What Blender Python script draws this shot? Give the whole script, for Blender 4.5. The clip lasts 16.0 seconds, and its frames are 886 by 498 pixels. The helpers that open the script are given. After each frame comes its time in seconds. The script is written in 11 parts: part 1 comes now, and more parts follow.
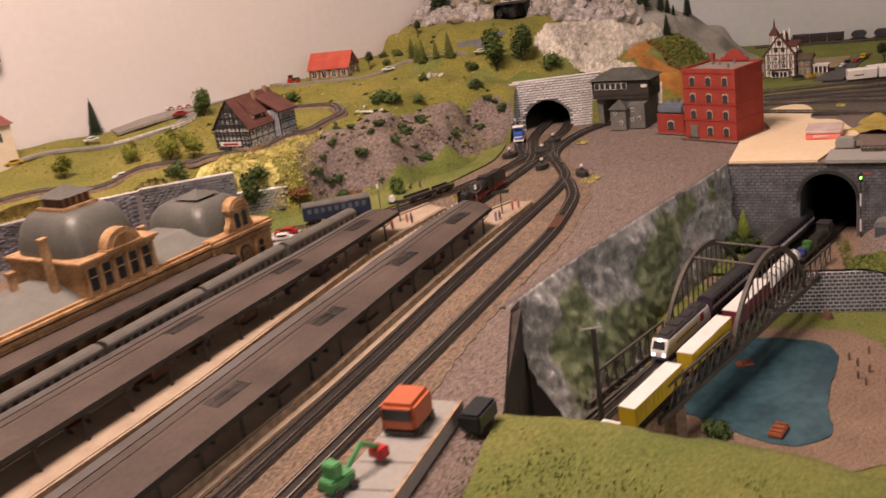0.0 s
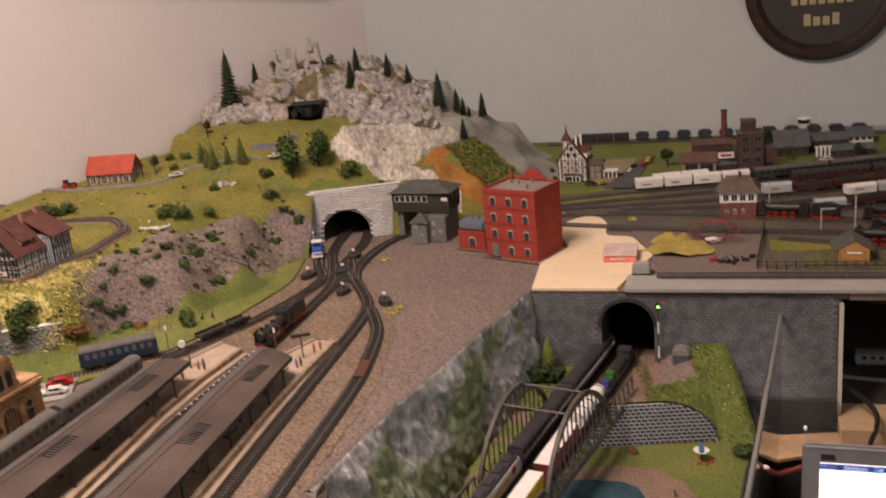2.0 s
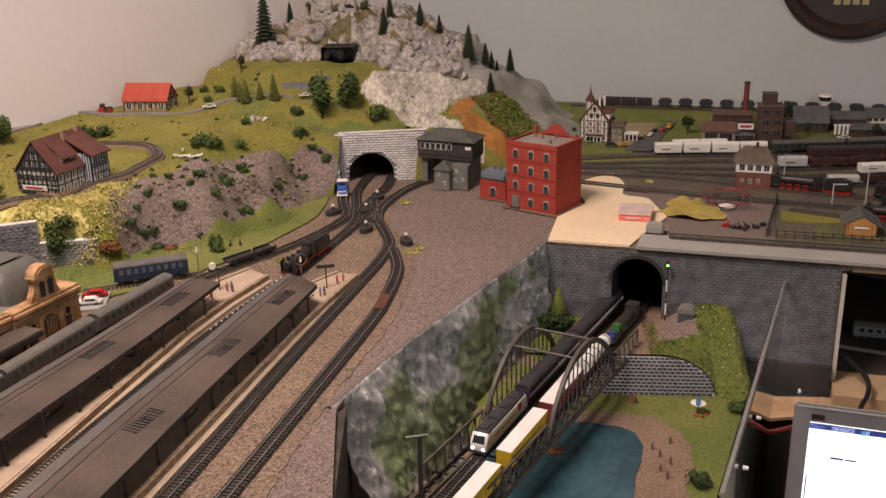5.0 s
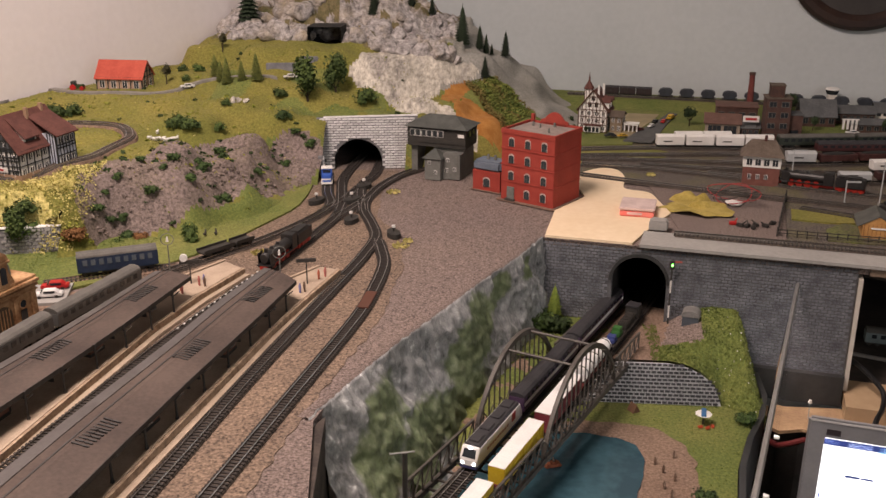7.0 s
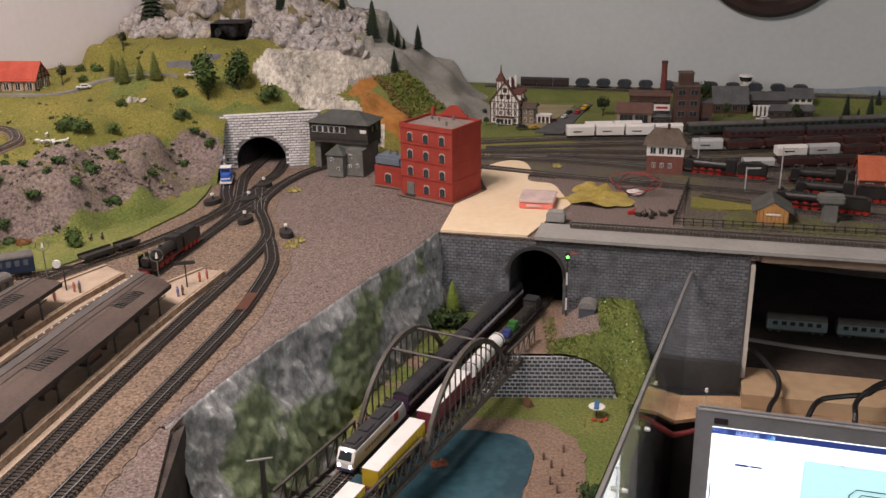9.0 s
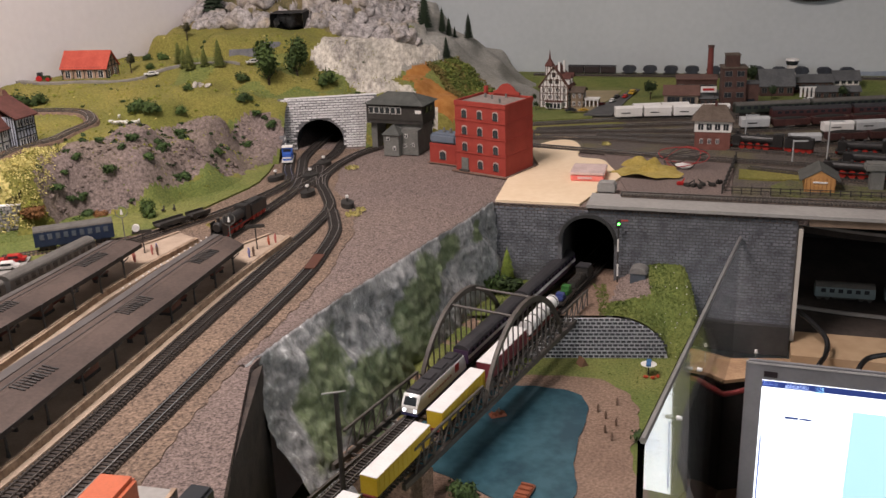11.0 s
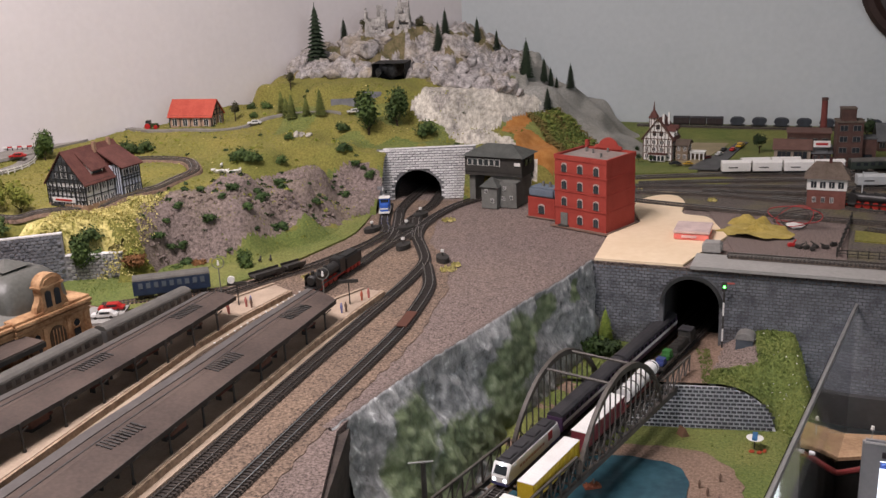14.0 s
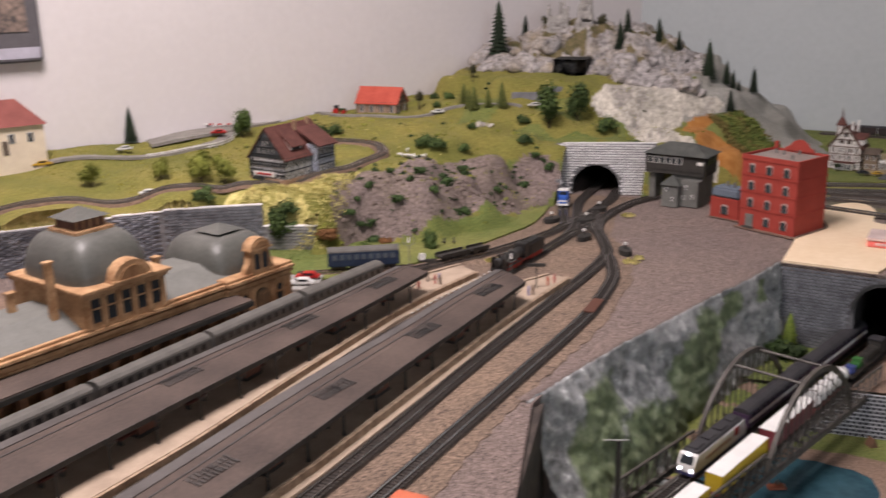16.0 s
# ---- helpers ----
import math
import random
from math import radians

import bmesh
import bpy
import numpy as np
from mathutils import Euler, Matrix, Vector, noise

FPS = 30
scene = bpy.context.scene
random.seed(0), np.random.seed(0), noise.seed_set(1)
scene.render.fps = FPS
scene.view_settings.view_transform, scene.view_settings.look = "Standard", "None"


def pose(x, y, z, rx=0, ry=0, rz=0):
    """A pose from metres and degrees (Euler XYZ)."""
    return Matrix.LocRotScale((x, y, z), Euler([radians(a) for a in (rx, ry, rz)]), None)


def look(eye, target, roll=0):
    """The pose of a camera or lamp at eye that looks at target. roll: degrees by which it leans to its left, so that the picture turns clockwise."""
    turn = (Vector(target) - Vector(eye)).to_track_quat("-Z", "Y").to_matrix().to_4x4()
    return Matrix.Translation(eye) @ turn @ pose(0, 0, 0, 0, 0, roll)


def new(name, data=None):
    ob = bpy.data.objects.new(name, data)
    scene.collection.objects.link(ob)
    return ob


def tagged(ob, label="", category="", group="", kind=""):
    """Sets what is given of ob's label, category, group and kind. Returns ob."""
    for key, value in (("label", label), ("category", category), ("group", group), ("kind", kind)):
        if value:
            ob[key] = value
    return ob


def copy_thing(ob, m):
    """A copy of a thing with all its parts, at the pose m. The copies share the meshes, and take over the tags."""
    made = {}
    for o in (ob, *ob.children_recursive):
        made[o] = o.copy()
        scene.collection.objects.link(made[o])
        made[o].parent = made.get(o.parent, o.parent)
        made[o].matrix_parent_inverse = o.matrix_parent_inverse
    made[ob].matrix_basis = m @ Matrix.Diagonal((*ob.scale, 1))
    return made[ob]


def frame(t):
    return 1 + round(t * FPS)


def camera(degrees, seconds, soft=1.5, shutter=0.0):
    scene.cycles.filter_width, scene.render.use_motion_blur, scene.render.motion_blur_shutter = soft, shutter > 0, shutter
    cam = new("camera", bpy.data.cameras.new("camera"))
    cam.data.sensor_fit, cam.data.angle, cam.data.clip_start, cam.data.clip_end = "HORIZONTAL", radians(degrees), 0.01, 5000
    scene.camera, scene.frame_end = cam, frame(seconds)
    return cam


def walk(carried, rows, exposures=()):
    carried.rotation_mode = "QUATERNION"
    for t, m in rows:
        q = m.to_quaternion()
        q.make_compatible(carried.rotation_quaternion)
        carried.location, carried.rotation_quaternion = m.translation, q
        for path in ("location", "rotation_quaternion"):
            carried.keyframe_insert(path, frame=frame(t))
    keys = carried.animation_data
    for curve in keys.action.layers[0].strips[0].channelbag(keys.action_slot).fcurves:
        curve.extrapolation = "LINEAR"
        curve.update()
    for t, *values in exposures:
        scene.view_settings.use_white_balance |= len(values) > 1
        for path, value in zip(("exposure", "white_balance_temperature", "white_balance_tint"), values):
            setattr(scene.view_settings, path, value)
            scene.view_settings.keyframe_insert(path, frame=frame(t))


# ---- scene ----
cam = camera(48.5, 16.0, soft=1.45, shutter=0.5)
PATH = [
    (0, (0.151, -0.045, 1.348), (-0.429, 1.768, 0.734), -8.1),
    (0.5, (0.177, 0.026, 1.362), (-0.366, 1.853, 0.755), -8.4),
    (1, (0.183, 0.052, 1.379), (-0.121, 1.932, 0.767), -6.8),
    (1.5, (0.167, 0.065, 1.408), (0.013, 1.96, 0.785), -5.8),
    (2, (0.136, 0.048, 1.437), (-0.032, 1.957, 0.866), -5.4),
    (2.5, (0.117, 0.022, 1.454), (-0.088, 1.947, 0.949), -5.0),
    (3, (0.118, 0.002, 1.46), (-0.033, 1.938, 0.979), -4.1),
    (3.5, (0.13, -0.003, 1.461), (-0.024, 1.922, 0.941), -3.6),
    (4, (0.126, -0.013, 1.44), (-0.058, 1.892, 0.858), -3.3),
    (4.5, (0.126, -0.016, 1.441), (-0.07, 1.871, 0.807), -2.1),
    (7, (0.112, 0.077, 1.418), (-0.05, 1.951, 0.74), -0.1),
    (7.5, (0.113, 0.074, 1.417), (-0.014, 1.953, 0.743), -0.1),
    (8, (0.144, 0.073, 1.416), (0.036, 1.952, 0.737), -1.1),
    (8.5, (0.184, 0.089, 1.418), (0.115, 1.967, 0.732), -1.1),
    (9, (0.196, 0.103, 1.411), (0.112, 1.979, 0.724), -0.9),
    (9.5, (0.198, 0.095, 1.399), (0.075, 1.968, 0.708), -1.5),
    (9.7, (0.2, 0.088, 1.394), (0.063, 1.958, 0.7), -1.3),
    (11.8, (0.17, 0.023, 1.377), (-0.013, 1.912, 0.749), -2.4),
    (12, (0.169, 0.024, 1.38), (-0.002, 1.918, 0.763), -2.2),
    (12.5, (0.173, 0.03, 1.385), (0.013, 1.935, 0.796), -2.0),
    (13, (0.18, 0.043, 1.375), (-0.021, 1.945, 0.789), -2.2),
    (13.5, (0.174, 0.061, 1.386), (-0.108, 1.951, 0.797), -2.4),
    (14, (0.182, 0.07, 1.388), (-0.187, 1.948, 0.809), -2.5),
    (14.5, (0.18, 0.064, 1.387), (-0.188, 1.945, 0.814), -2.6),
    (15, (0.171, 0.059, 1.388), (-0.247, 1.932, 0.823), -2.3),
    (15.5, (0.156, 0.055, 1.383), (-0.344, 1.908, 0.82), -1.7),
    (16, (0.132, 0.03, 1.372), (-0.509, 1.84, 0.813), -1.3),
]
# the clip's camera drifts from a warm to a neutral white balance
BALANCE = [(0, -0.04, 8500, 26), (1.5, -0.12, 8200, 23), (4.5, -0.15, 7800, 19), (7, -0.03, 7500, 18), (9, -0.04, 6950, 14), (12, -0.04, 6700, 13), (14, 0.01, 6450, 13), (16, 0.01, 6550, 15)]
walk(cam, [(t, look(eye, target, roll)) for t, eye, target, roll in PATH], BALANCE)

# ---- world, light, exposure ----
world = bpy.data.worlds.new("world")
world.use_nodes = True
scene.world = world
world.node_tree.nodes["Background"].inputs[0].default_value = (0.78, 0.88, 1.0, 1)
world.node_tree.nodes["Background"].inputs[1].default_value = 0.028


def area_lamp(name, eye, target, size, watts, colour):
    data = bpy.data.lights.new(name, "AREA")
    data.size, data.energy, data.color = size, watts, colour
    ob = new(name, data)
    ob.matrix_world = look(eye, target)
    return ob


area_lamp("ceiling_lamp_light", (-0.40, 0.60, 2.36), (-0.28, 0.9, 0), 0.55, 34, (1.0, 0.91, 0.90))
area_lamp("window_light", (1.75, -1.05, 1.60), (0.25, 1.1, 0.95), 1.1, 14, (0.84, 0.92, 1.0))

# ---- materials ----
MATS = {}


def mat(name, colour, rough=0.8, other=None, scale=60.0, bump=0.0, metal=0.0, fine=0.0, contrast=0.5, spread=0.0, stretch=None):
    """Noise-mixed colour at two scales with bump; other: second colour; spread: object-to-object variation."""
    if name in MATS:
        return MATS[name]
    m = bpy.data.materials.new(name)
    m.use_nodes = True
    nt = m.node_tree
    bsdf = nt.nodes["Principled BSDF"]
    bsdf.inputs["Roughness"].default_value = rough
    bsdf.inputs["Metallic"].default_value = metal
    other = other or tuple(c * 0.8 for c in colour)
    geo = nt.nodes.new("ShaderNodeTexCoord")
    coords = geo.outputs["Object"]
    if stretch:
        mp = nt.nodes.new("ShaderNodeMapping")
        mp.inputs["Scale"].default_value = stretch
        nt.links.new(coords, mp.inputs["Vector"])
        coords = mp.outputs[0]
    n1 = nt.nodes.new("ShaderNodeTexNoise")
    n1.inputs["Scale"].default_value, n1.inputs["Detail"].default_value = scale, 6.0
    nt.links.new(coords, n1.inputs["Vector"])
    n2 = nt.nodes.new("ShaderNodeTexNoise")
    n2.inputs["Scale"].default_value, n2.inputs["Detail"].default_value = fine or scale * 7, 3.0
    nt.links.new(coords, n2.inputs["Vector"])
    add = nt.nodes.new("ShaderNodeMath")
    add.operation = "ADD"
    mul = nt.nodes.new("ShaderNodeMath")
    mul.operation = "MULTIPLY"
    mul.inputs[1].default_value = 0.6
    nt.links.new(n2.outputs[0], mul.inputs[0])
    nt.links.new(n1.outputs[0], add.inputs[0])
    nt.links.new(mul.outputs[0], add.inputs[1])
    ramp = nt.nodes.new("ShaderNodeValToRGB")
    half = 0.28 * (1 - contrast) + 0.02
    ramp.color_ramp.elements[0].position, ramp.color_ramp.elements[1].position = 0.8 - half, 0.8 + half
    ramp.color_ramp.elements[0].color, ramp.color_ramp.elements[1].color = (*colour, 1), (*other, 1)
    nt.links.new(add.outputs[0], ramp.inputs[0])
    out = ramp.outputs[0]
    if spread:
        info = nt.nodes.new("ShaderNodeObjectInfo")
        hsv = nt.nodes.new("ShaderNodeHueSaturation")
        rng = nt.nodes.new("ShaderNodeMapRange")
        rng.inputs[3].default_value, rng.inputs[4].default_value = 1 - spread, 1 + spread
        nt.links.new(info.outputs["Random"], rng.inputs[0])
        nt.links.new(rng.outputs[0], hsv.inputs["Value"])
        nt.links.new(out, hsv.inputs["Color"])
        out = hsv.outputs[0]
    nt.links.new(out, bsdf.inputs["Base Color"])
    if bump:
        b = nt.nodes.new("ShaderNodeBump")
        b.inputs["Strength"].default_value, b.inputs["Distance"].default_value = bump, 0.002
        nt.links.new(add.outputs[0], b.inputs["Height"])
        nt.links.new(b.outputs[0], bsdf.inputs["Normal"])
    MATS[name] = m
    return m


def blend(name, first, second, rough=0.9, grain=300.0, patch=9.0, cover=0.5, edge=0.1, bump=0.6, stretch=None, sizes=(1.0, 1.0), spread=0.12):
    """Two grainy surfaces, each a pair of colours, that meet in irregular patches; cover: share of the second."""
    if name in MATS:
        return MATS[name]
    m = bpy.data.materials.new(name)
    m.use_nodes = True
    nt = m.node_tree
    bsdf = nt.nodes["Principled BSDF"]
    bsdf.inputs["Roughness"].default_value = rough
    tc = nt.nodes.new("ShaderNodeTexCoord")
    coords = tc.outputs["Object"]
    if stretch:
        mp = nt.nodes.new("ShaderNodeMapping")
        mp.inputs["Scale"].default_value = stretch
        nt.links.new(coords, mp.inputs["Vector"])
        coords = mp.outputs[0]

    def field(scale, detail, lo, hi, c0, c1, rough_noise=0.6):
        n = nt.nodes.new("ShaderNodeTexNoise")
        n.inputs["Scale"].default_value, n.inputs["Detail"].default_value, n.inputs["Roughness"].default_value = scale, detail, rough_noise
        nt.links.new(coords, n.inputs["Vector"])
        r = nt.nodes.new("ShaderNodeValToRGB")
        r.color_ramp.elements[0].position, r.color_ramp.elements[1].position = lo, hi
        r.color_ramp.elements[0].color, r.color_ramp.elements[1].color = (*c0, 1), (*c1, 1)
        nt.links.new(n.outputs[0], r.inputs[0])
        return n, r
    n1, r1 = field(grain * sizes[0], 8.0, 0.5 - spread, 0.5 + spread, *first, 0.75)
    n2, r2 = field(grain * sizes[1], 8.0, 0.5 - spread, 0.5 + spread, *second, 0.75)
    mid = 0.5 + (0.5 - cover) * 0.45
    n3, r3 = field(patch, 7.0, mid - edge, mid + edge, (0, 0, 0), (1, 1, 1), 0.62)
    mix = nt.nodes.new("ShaderNodeMixRGB")
    nt.links.new(r3.outputs[0], mix.inputs[0])
    nt.links.new(r1.outputs[0], mix.inputs[1])
    nt.links.new(r2.outputs[0], mix.inputs[2])
    nt.links.new(mix.outputs[0], bsdf.inputs["Base Color"])
    b = nt.nodes.new("ShaderNodeBump")
    b.inputs["Strength"].default_value, b.inputs["Distance"].default_value = bump, 0.002
    nt.links.new(n1.outputs[0], b.inputs["Height"])
    nt.links.new(b.outputs[0], bsdf.inputs["Normal"])
    MATS[name] = m
    return m


def glow(name, colour, strength):
    if name in MATS:
        return MATS[name]
    m = bpy.data.materials.new(name)
    m.use_nodes = True
    bsdf = m.node_tree.nodes["Principled BSDF"]
    bsdf.inputs["Base Color"].default_value = (*colour, 1)
    bsdf.inputs["Emission Color"].default_value = (*colour, 1)
    bsdf.inputs["Emission Strength"].default_value = strength
    MATS[name] = m
    return m


def glassy(name, colour, rough=0.05, alpha=1.0, transmission=1.0):
    if name in MATS:
        return MATS[name]
    m = bpy.data.materials.new(name)
    m.use_nodes = True
    bsdf = m.node_tree.nodes["Principled BSDF"]
    bsdf.inputs["Base Color"].default_value = (*colour, 1)
    bsdf.inputs["Roughness"].default_value = rough
    bsdf.inputs["Transmission Weight"].default_value = transmission
    bsdf.inputs["IOR"].default_value = 1.1
    MATS[name] = m
    return m


wall_paint = mat("wall_paint", (0.67, 0.627, 0.622), 0.9, (0.71, 0.667, 0.662), 3, 0.05, fine=90)
floor_wood = mat("floor_wood", (0.2, 0.13, 0.08), 0.6, (0.14, 0.09, 0.05), 8)
ceiling_white = mat("ceiling_white", (0.62, 0.60, 0.57), 0.9, None, 4)
gravel = blend("gravel_purple", ((0.036, 0.025, 0.022), (0.34, 0.26, 0.236)), ((0.055, 0.039, 0.032), (0.37, 0.28, 0.24)), 0.95, 420, 7, 0.5, 0.22, 1.0, spread=0.13)
ballast = blend("ballast_tan", ((0.036, 0.024, 0.018), (0.308, 0.220, 0.165)), ((0.073, 0.050, 0.036), (0.395, 0.278, 0.197)), 0.95, 330, 11, 0.5, 0.15, 1.0, spread=0.12)
grass = blend("grass_green", ((0.064, 0.090, 0.017), (0.185, 0.225, 0.055)), ((0.112, 0.126, 0.028), (0.285, 0.278, 0.082)), 0.95, 330, 10, 0.42, 0.13, 1.0, spread=0.14)
meadow = blend("meadow_olive", ((0.095, 0.102, 0.018), (0.235, 0.225, 0.048)), ((0.165, 0.142, 0.027), (0.36, 0.30, 0.078)), 0.95, 300, 8, 0.42, 0.15, 1.0, spread=0.14)
yellow_flock = mat("yellow_flock", (0.24, 0.22, 0.045), 0.95, (0.70, 0.60, 0.24), 70, 1.0, fine=260, contrast=0.45)
scree = blend("scree_purple", ((0.055, 0.041, 0.038), (0.34, 0.262, 0.236)), ((0.08, 0.061, 0.047), (0.29, 0.228, 0.178)), 0.95, 250, 14, 0.4, 0.15, 1.0, spread=0.15)
rock = blend("rock_grey", ((0.095, 0.085, 0.083), (0.60, 0.555, 0.535)), ((0.15, 0.118, 0.08), (0.42, 0.35, 0.26)), 0.85, 95, 15, 0.34, 0.10, 1.0, spread=0.15)
chalk = blend("chalk_rock", ((0.34, 0.305, 0.25), (0.74, 0.69, 0.60)), ((0.15, 0.135, 0.125), (0.46, 0.42, 0.37)), 0.9, 130, 24, 0.40, 0.09, 1.0, (1.35, 0.42, 1))
grey_slope = blend("grey_slope", ((0.24, 0.235, 0.21), (0.39, 0.375, 0.34)), ((0.17, 0.165, 0.14), (0.30, 0.285, 0.25)), 0.95, 260, 12, 0.4, 0.15, 0.6)
ochre = mat("ochre_earth", (0.33, 0.13, 0.025), 0.95, (0.42, 0.19, 0.05), 80, 0.8, fine=500)


def rock_face(name):
    """Grey plaster rock with dry-brushed white streaks; the layer "moss" says where green flock sticks."""
    m = bpy.data.materials.new(name)
    m.use_nodes = True
    nt = m.node_tree
    bsdf = nt.nodes["Principled BSDF"]
    bsdf.inputs["Roughness"].default_value = 0.72
    tc = nt.nodes.new("ShaderNodeTexCoord")
    mp = nt.nodes.new("ShaderNodeMapping")
    mp.inputs["Scale"].default_value = (1.0, 1.0, 0.7)
    nt.links.new(tc.outputs["Object"], mp.inputs["Vector"])

    def cloud(scale, detail, rough, twist, stops):
        n = nt.nodes.new("ShaderNodeTexNoise")
        n.inputs["Scale"].default_value, n.inputs["Detail"].default_value = scale, detail
        n.inputs["Roughness"].default_value, n.inputs["Distortion"].default_value = rough, twist
        nt.links.new(mp.outputs[0], n.inputs["Vector"])
        r = nt.nodes.new("ShaderNodeValToRGB")
        r.color_ramp.elements[0].position, r.color_ramp.elements[1].position = stops[0][0], stops[-1][0]
        r.color_ramp.elements[0].color, r.color_ramp.elements[1].color = (*stops[0][1], 1), (*stops[-1][1], 1)
        for at, c in stops[1:-1]:
            r.color_ramp.elements.new(at).color = (*c, 1)
        nt.links.new(n.outputs[0], r.inputs[0])
        return n, r
    stone, stone_ramp = cloud(95, 10, 0.74, 0.25, ((0.31, (0.06, 0.06, 0.06)), (0.43, (0.25, 0.255, 0.255)), (0.56, (0.40, 0.405, 0.40)), (0.65, (0.78, 0.79, 0.78))))
    green, green_ramp = cloud(90, 8, 0.7, 0.2, ((0.33, (0.065, 0.090, 0.036)), (0.51, (0.155, 0.205, 0.088)), (0.69, (0.31, 0.35, 0.225))))
    edge, _ = cloud(26, 8, 0.7, 0.6, ((0.25, (0, 0, 0)), (0.75, (1, 1, 1))))
    at = nt.nodes.new("ShaderNodeAttribute")
    at.attribute_name = "moss"
    add = nt.nodes.new("ShaderNodeMath")
    add.operation = "ADD"
    nt.links.new(at.outputs["Fac"], add.inputs[0])
    nt.links.new(edge.outputs[0], add.inputs[1])
    mask = nt.nodes.new("ShaderNodeMapRange")
    mask.inputs[1].default_value, mask.inputs[2].default_value = 0.93, 1.13
    mask.inputs[4].default_value = 0.9
    nt.links.new(add.outputs[0], mask.inputs[0])
    mix = nt.nodes.new("ShaderNodeMixRGB")
    nt.links.new(mask.outputs[0], mix.inputs[0])
    nt.links.new(stone_ramp.outputs[0], mix.inputs[1])
    nt.links.new(green_ramp.outputs[0], mix.inputs[2])
    nt.links.new(mix.outputs[0], bsdf.inputs["Base Color"])
    b = nt.nodes.new("ShaderNodeBump")
    b.inputs["Strength"].default_value, b.inputs["Distance"].default_value = 0.9, 0.003
    nt.links.new(stone.outputs[0], b.inputs["Height"])
    nt.links.new(b.outputs[0], bsdf.inputs["Normal"])
    return m


cliff_rock = rock_face("cliff_rock")
dirt = blend("dirt_brown", ((0.115, 0.072, 0.05), (0.29, 0.19, 0.138)), ((0.17, 0.11, 0.075), (0.36, 0.245, 0.18)), 0.95, 300, 18, 0.5, 0.16, 1.0)

rail_metal = mat("rail_metal", (0.36, 0.33, 0.30), 0.25, (0.50, 0.47, 0.44), 90, 0, 0.9)
sleeper_black = mat("sleeper_black", (0.018, 0.014, 0.012), 0.7, (0.038, 0.03, 0.026), 300)
track_dark = mat("track_bed_dark", (0.036, 0.028, 0.023), 0.95, (0.105, 0.082, 0.066), 160, 0.8)
concrete = mat("concrete_grey", (0.25, 0.24, 0.225), 0.9, (0.33, 0.32, 0.30), 12, 0.2, fine=200, contrast=0.1)
black_box = mat("black_board", (0.02, 0.022, 0.022), 0.6, (0.035, 0.035, 0.035), 20)
ply = mat("plywood_beige", (0.40, 0.27, 0.16), 0.7, (0.48, 0.34, 0.21), 10, fine=60)
# near-black for the darkness inside hollows; also the colour of the coal loads
void_black = mat("shade_and_coal_black", (0.012, 0.011, 0.01), 0.95, (0.02, 0.018, 0.016), 30)
brick_dark = mat("block_dark", (0.066, 0.070, 0.081), 0.5, (0.185, 0.192, 0.21), 70, 0.6, fine=450, contrast=0.2, spread=0.2)
rock_moss = mat("rock_moss", (0.07, 0.07, 0.025), 0.95, (0.22, 0.17, 0.09), 40, 1.0, fine=260, contrast=0.2)
# brown darkened to carry the shade inside the open bay
bay_shade = mat("bay_shade", (0.032, 0.024, 0.020), 0.8, (0.06, 0.046, 0.038), 20)
mortar_dark = mat("mortar_dark", (0.08, 0.08, 0.085), 0.9, (0.12, 0.12, 0.125), 60)
block_white = mat("block_pale", (0.58, 0.565, 0.56), 0.8, (0.80, 0.78, 0.78), 50, 0.5, fine=400, spread=0.15)
mortar_grey = mat("mortar_grey", (0.14, 0.137, 0.14), 0.9, (0.20, 0.195, 0.20), 60)
platform_top = mat("platform_tan", (0.31, 0.235, 0.175), 0.9, (0.44, 0.34, 0.255), 50, 0.2, fine=500, contrast=0.1)
platform_edge = mat("platform_edge", (0.24, 0.165, 0.11), 0.85, (0.46, 0.335, 0.235), 110, 0.4, fine=420, contrast=0.4)
canopy_grey = mat("canopy_felt", (0.043, 0.029, 0.024), 0.8, (0.091, 0.064, 0.052), 18, 0.2, fine=300, contrast=0.15)
iron = mat("iron_dark", (0.025, 0.022, 0.02), 0.6, (0.04, 0.035, 0.03), 90)
sandstone = mat("sandstone", (0.25, 0.12, 0.05), 0.85, (0.52, 0.32, 0.17), 60, 0.6, fine=320, contrast=0.3)
slate = mat("slate_roof", (0.066, 0.066, 0.058), 0.45, (0.112, 0.112, 0.10), 22, 0.3, fine=250, contrast=0.2)
brick_red = mat("brick_red", (0.26, 0.028, 0.018), 0.75, (0.34, 0.045, 0.03), 60, 0.3, fine=500, contrast=0.1)
sigbox_grey = mat("sigbox_grey", (0.115, 0.115, 0.105), 0.8, (0.16, 0.16, 0.145), 60, 0.2)
wood_black = mat("wood_black", (0.022, 0.02, 0.018), 0.7, (0.04, 0.036, 0.03), 60)
pond_water = mat("pond_water", (0.020, 0.055, 0.075), 0.22, (0.038, 0.098, 0.122), 12, 0.08, fine=90)
bridge_iron = mat("bridge_iron", (0.052, 0.044, 0.039), 0.6, (0.085, 0.073, 0.062), 60, 0.1)
sheet_beige = mat("sheet_beige", (0.74, 0.57, 0.38), 0.8, (0.80, 0.64, 0.45), 10, 0.05, fine=100)
window_dark = mat("window_dark", (0.03, 0.035, 0.04), 0.15)
white_paint = mat("white_paint", (0.75, 0.73, 0.70), 0.5, (0.68, 0.66, 0.62), 60)
plaster = mat("plaster_cream", (0.70, 0.66, 0.60), 0.85, (0.60, 0.56, 0.50), 80)
roof_maroon = mat("roof_maroon", (0.075, 0.024, 0.018), 0.8, (0.12, 0.042, 0.032), 60, 0.4, fine=400)
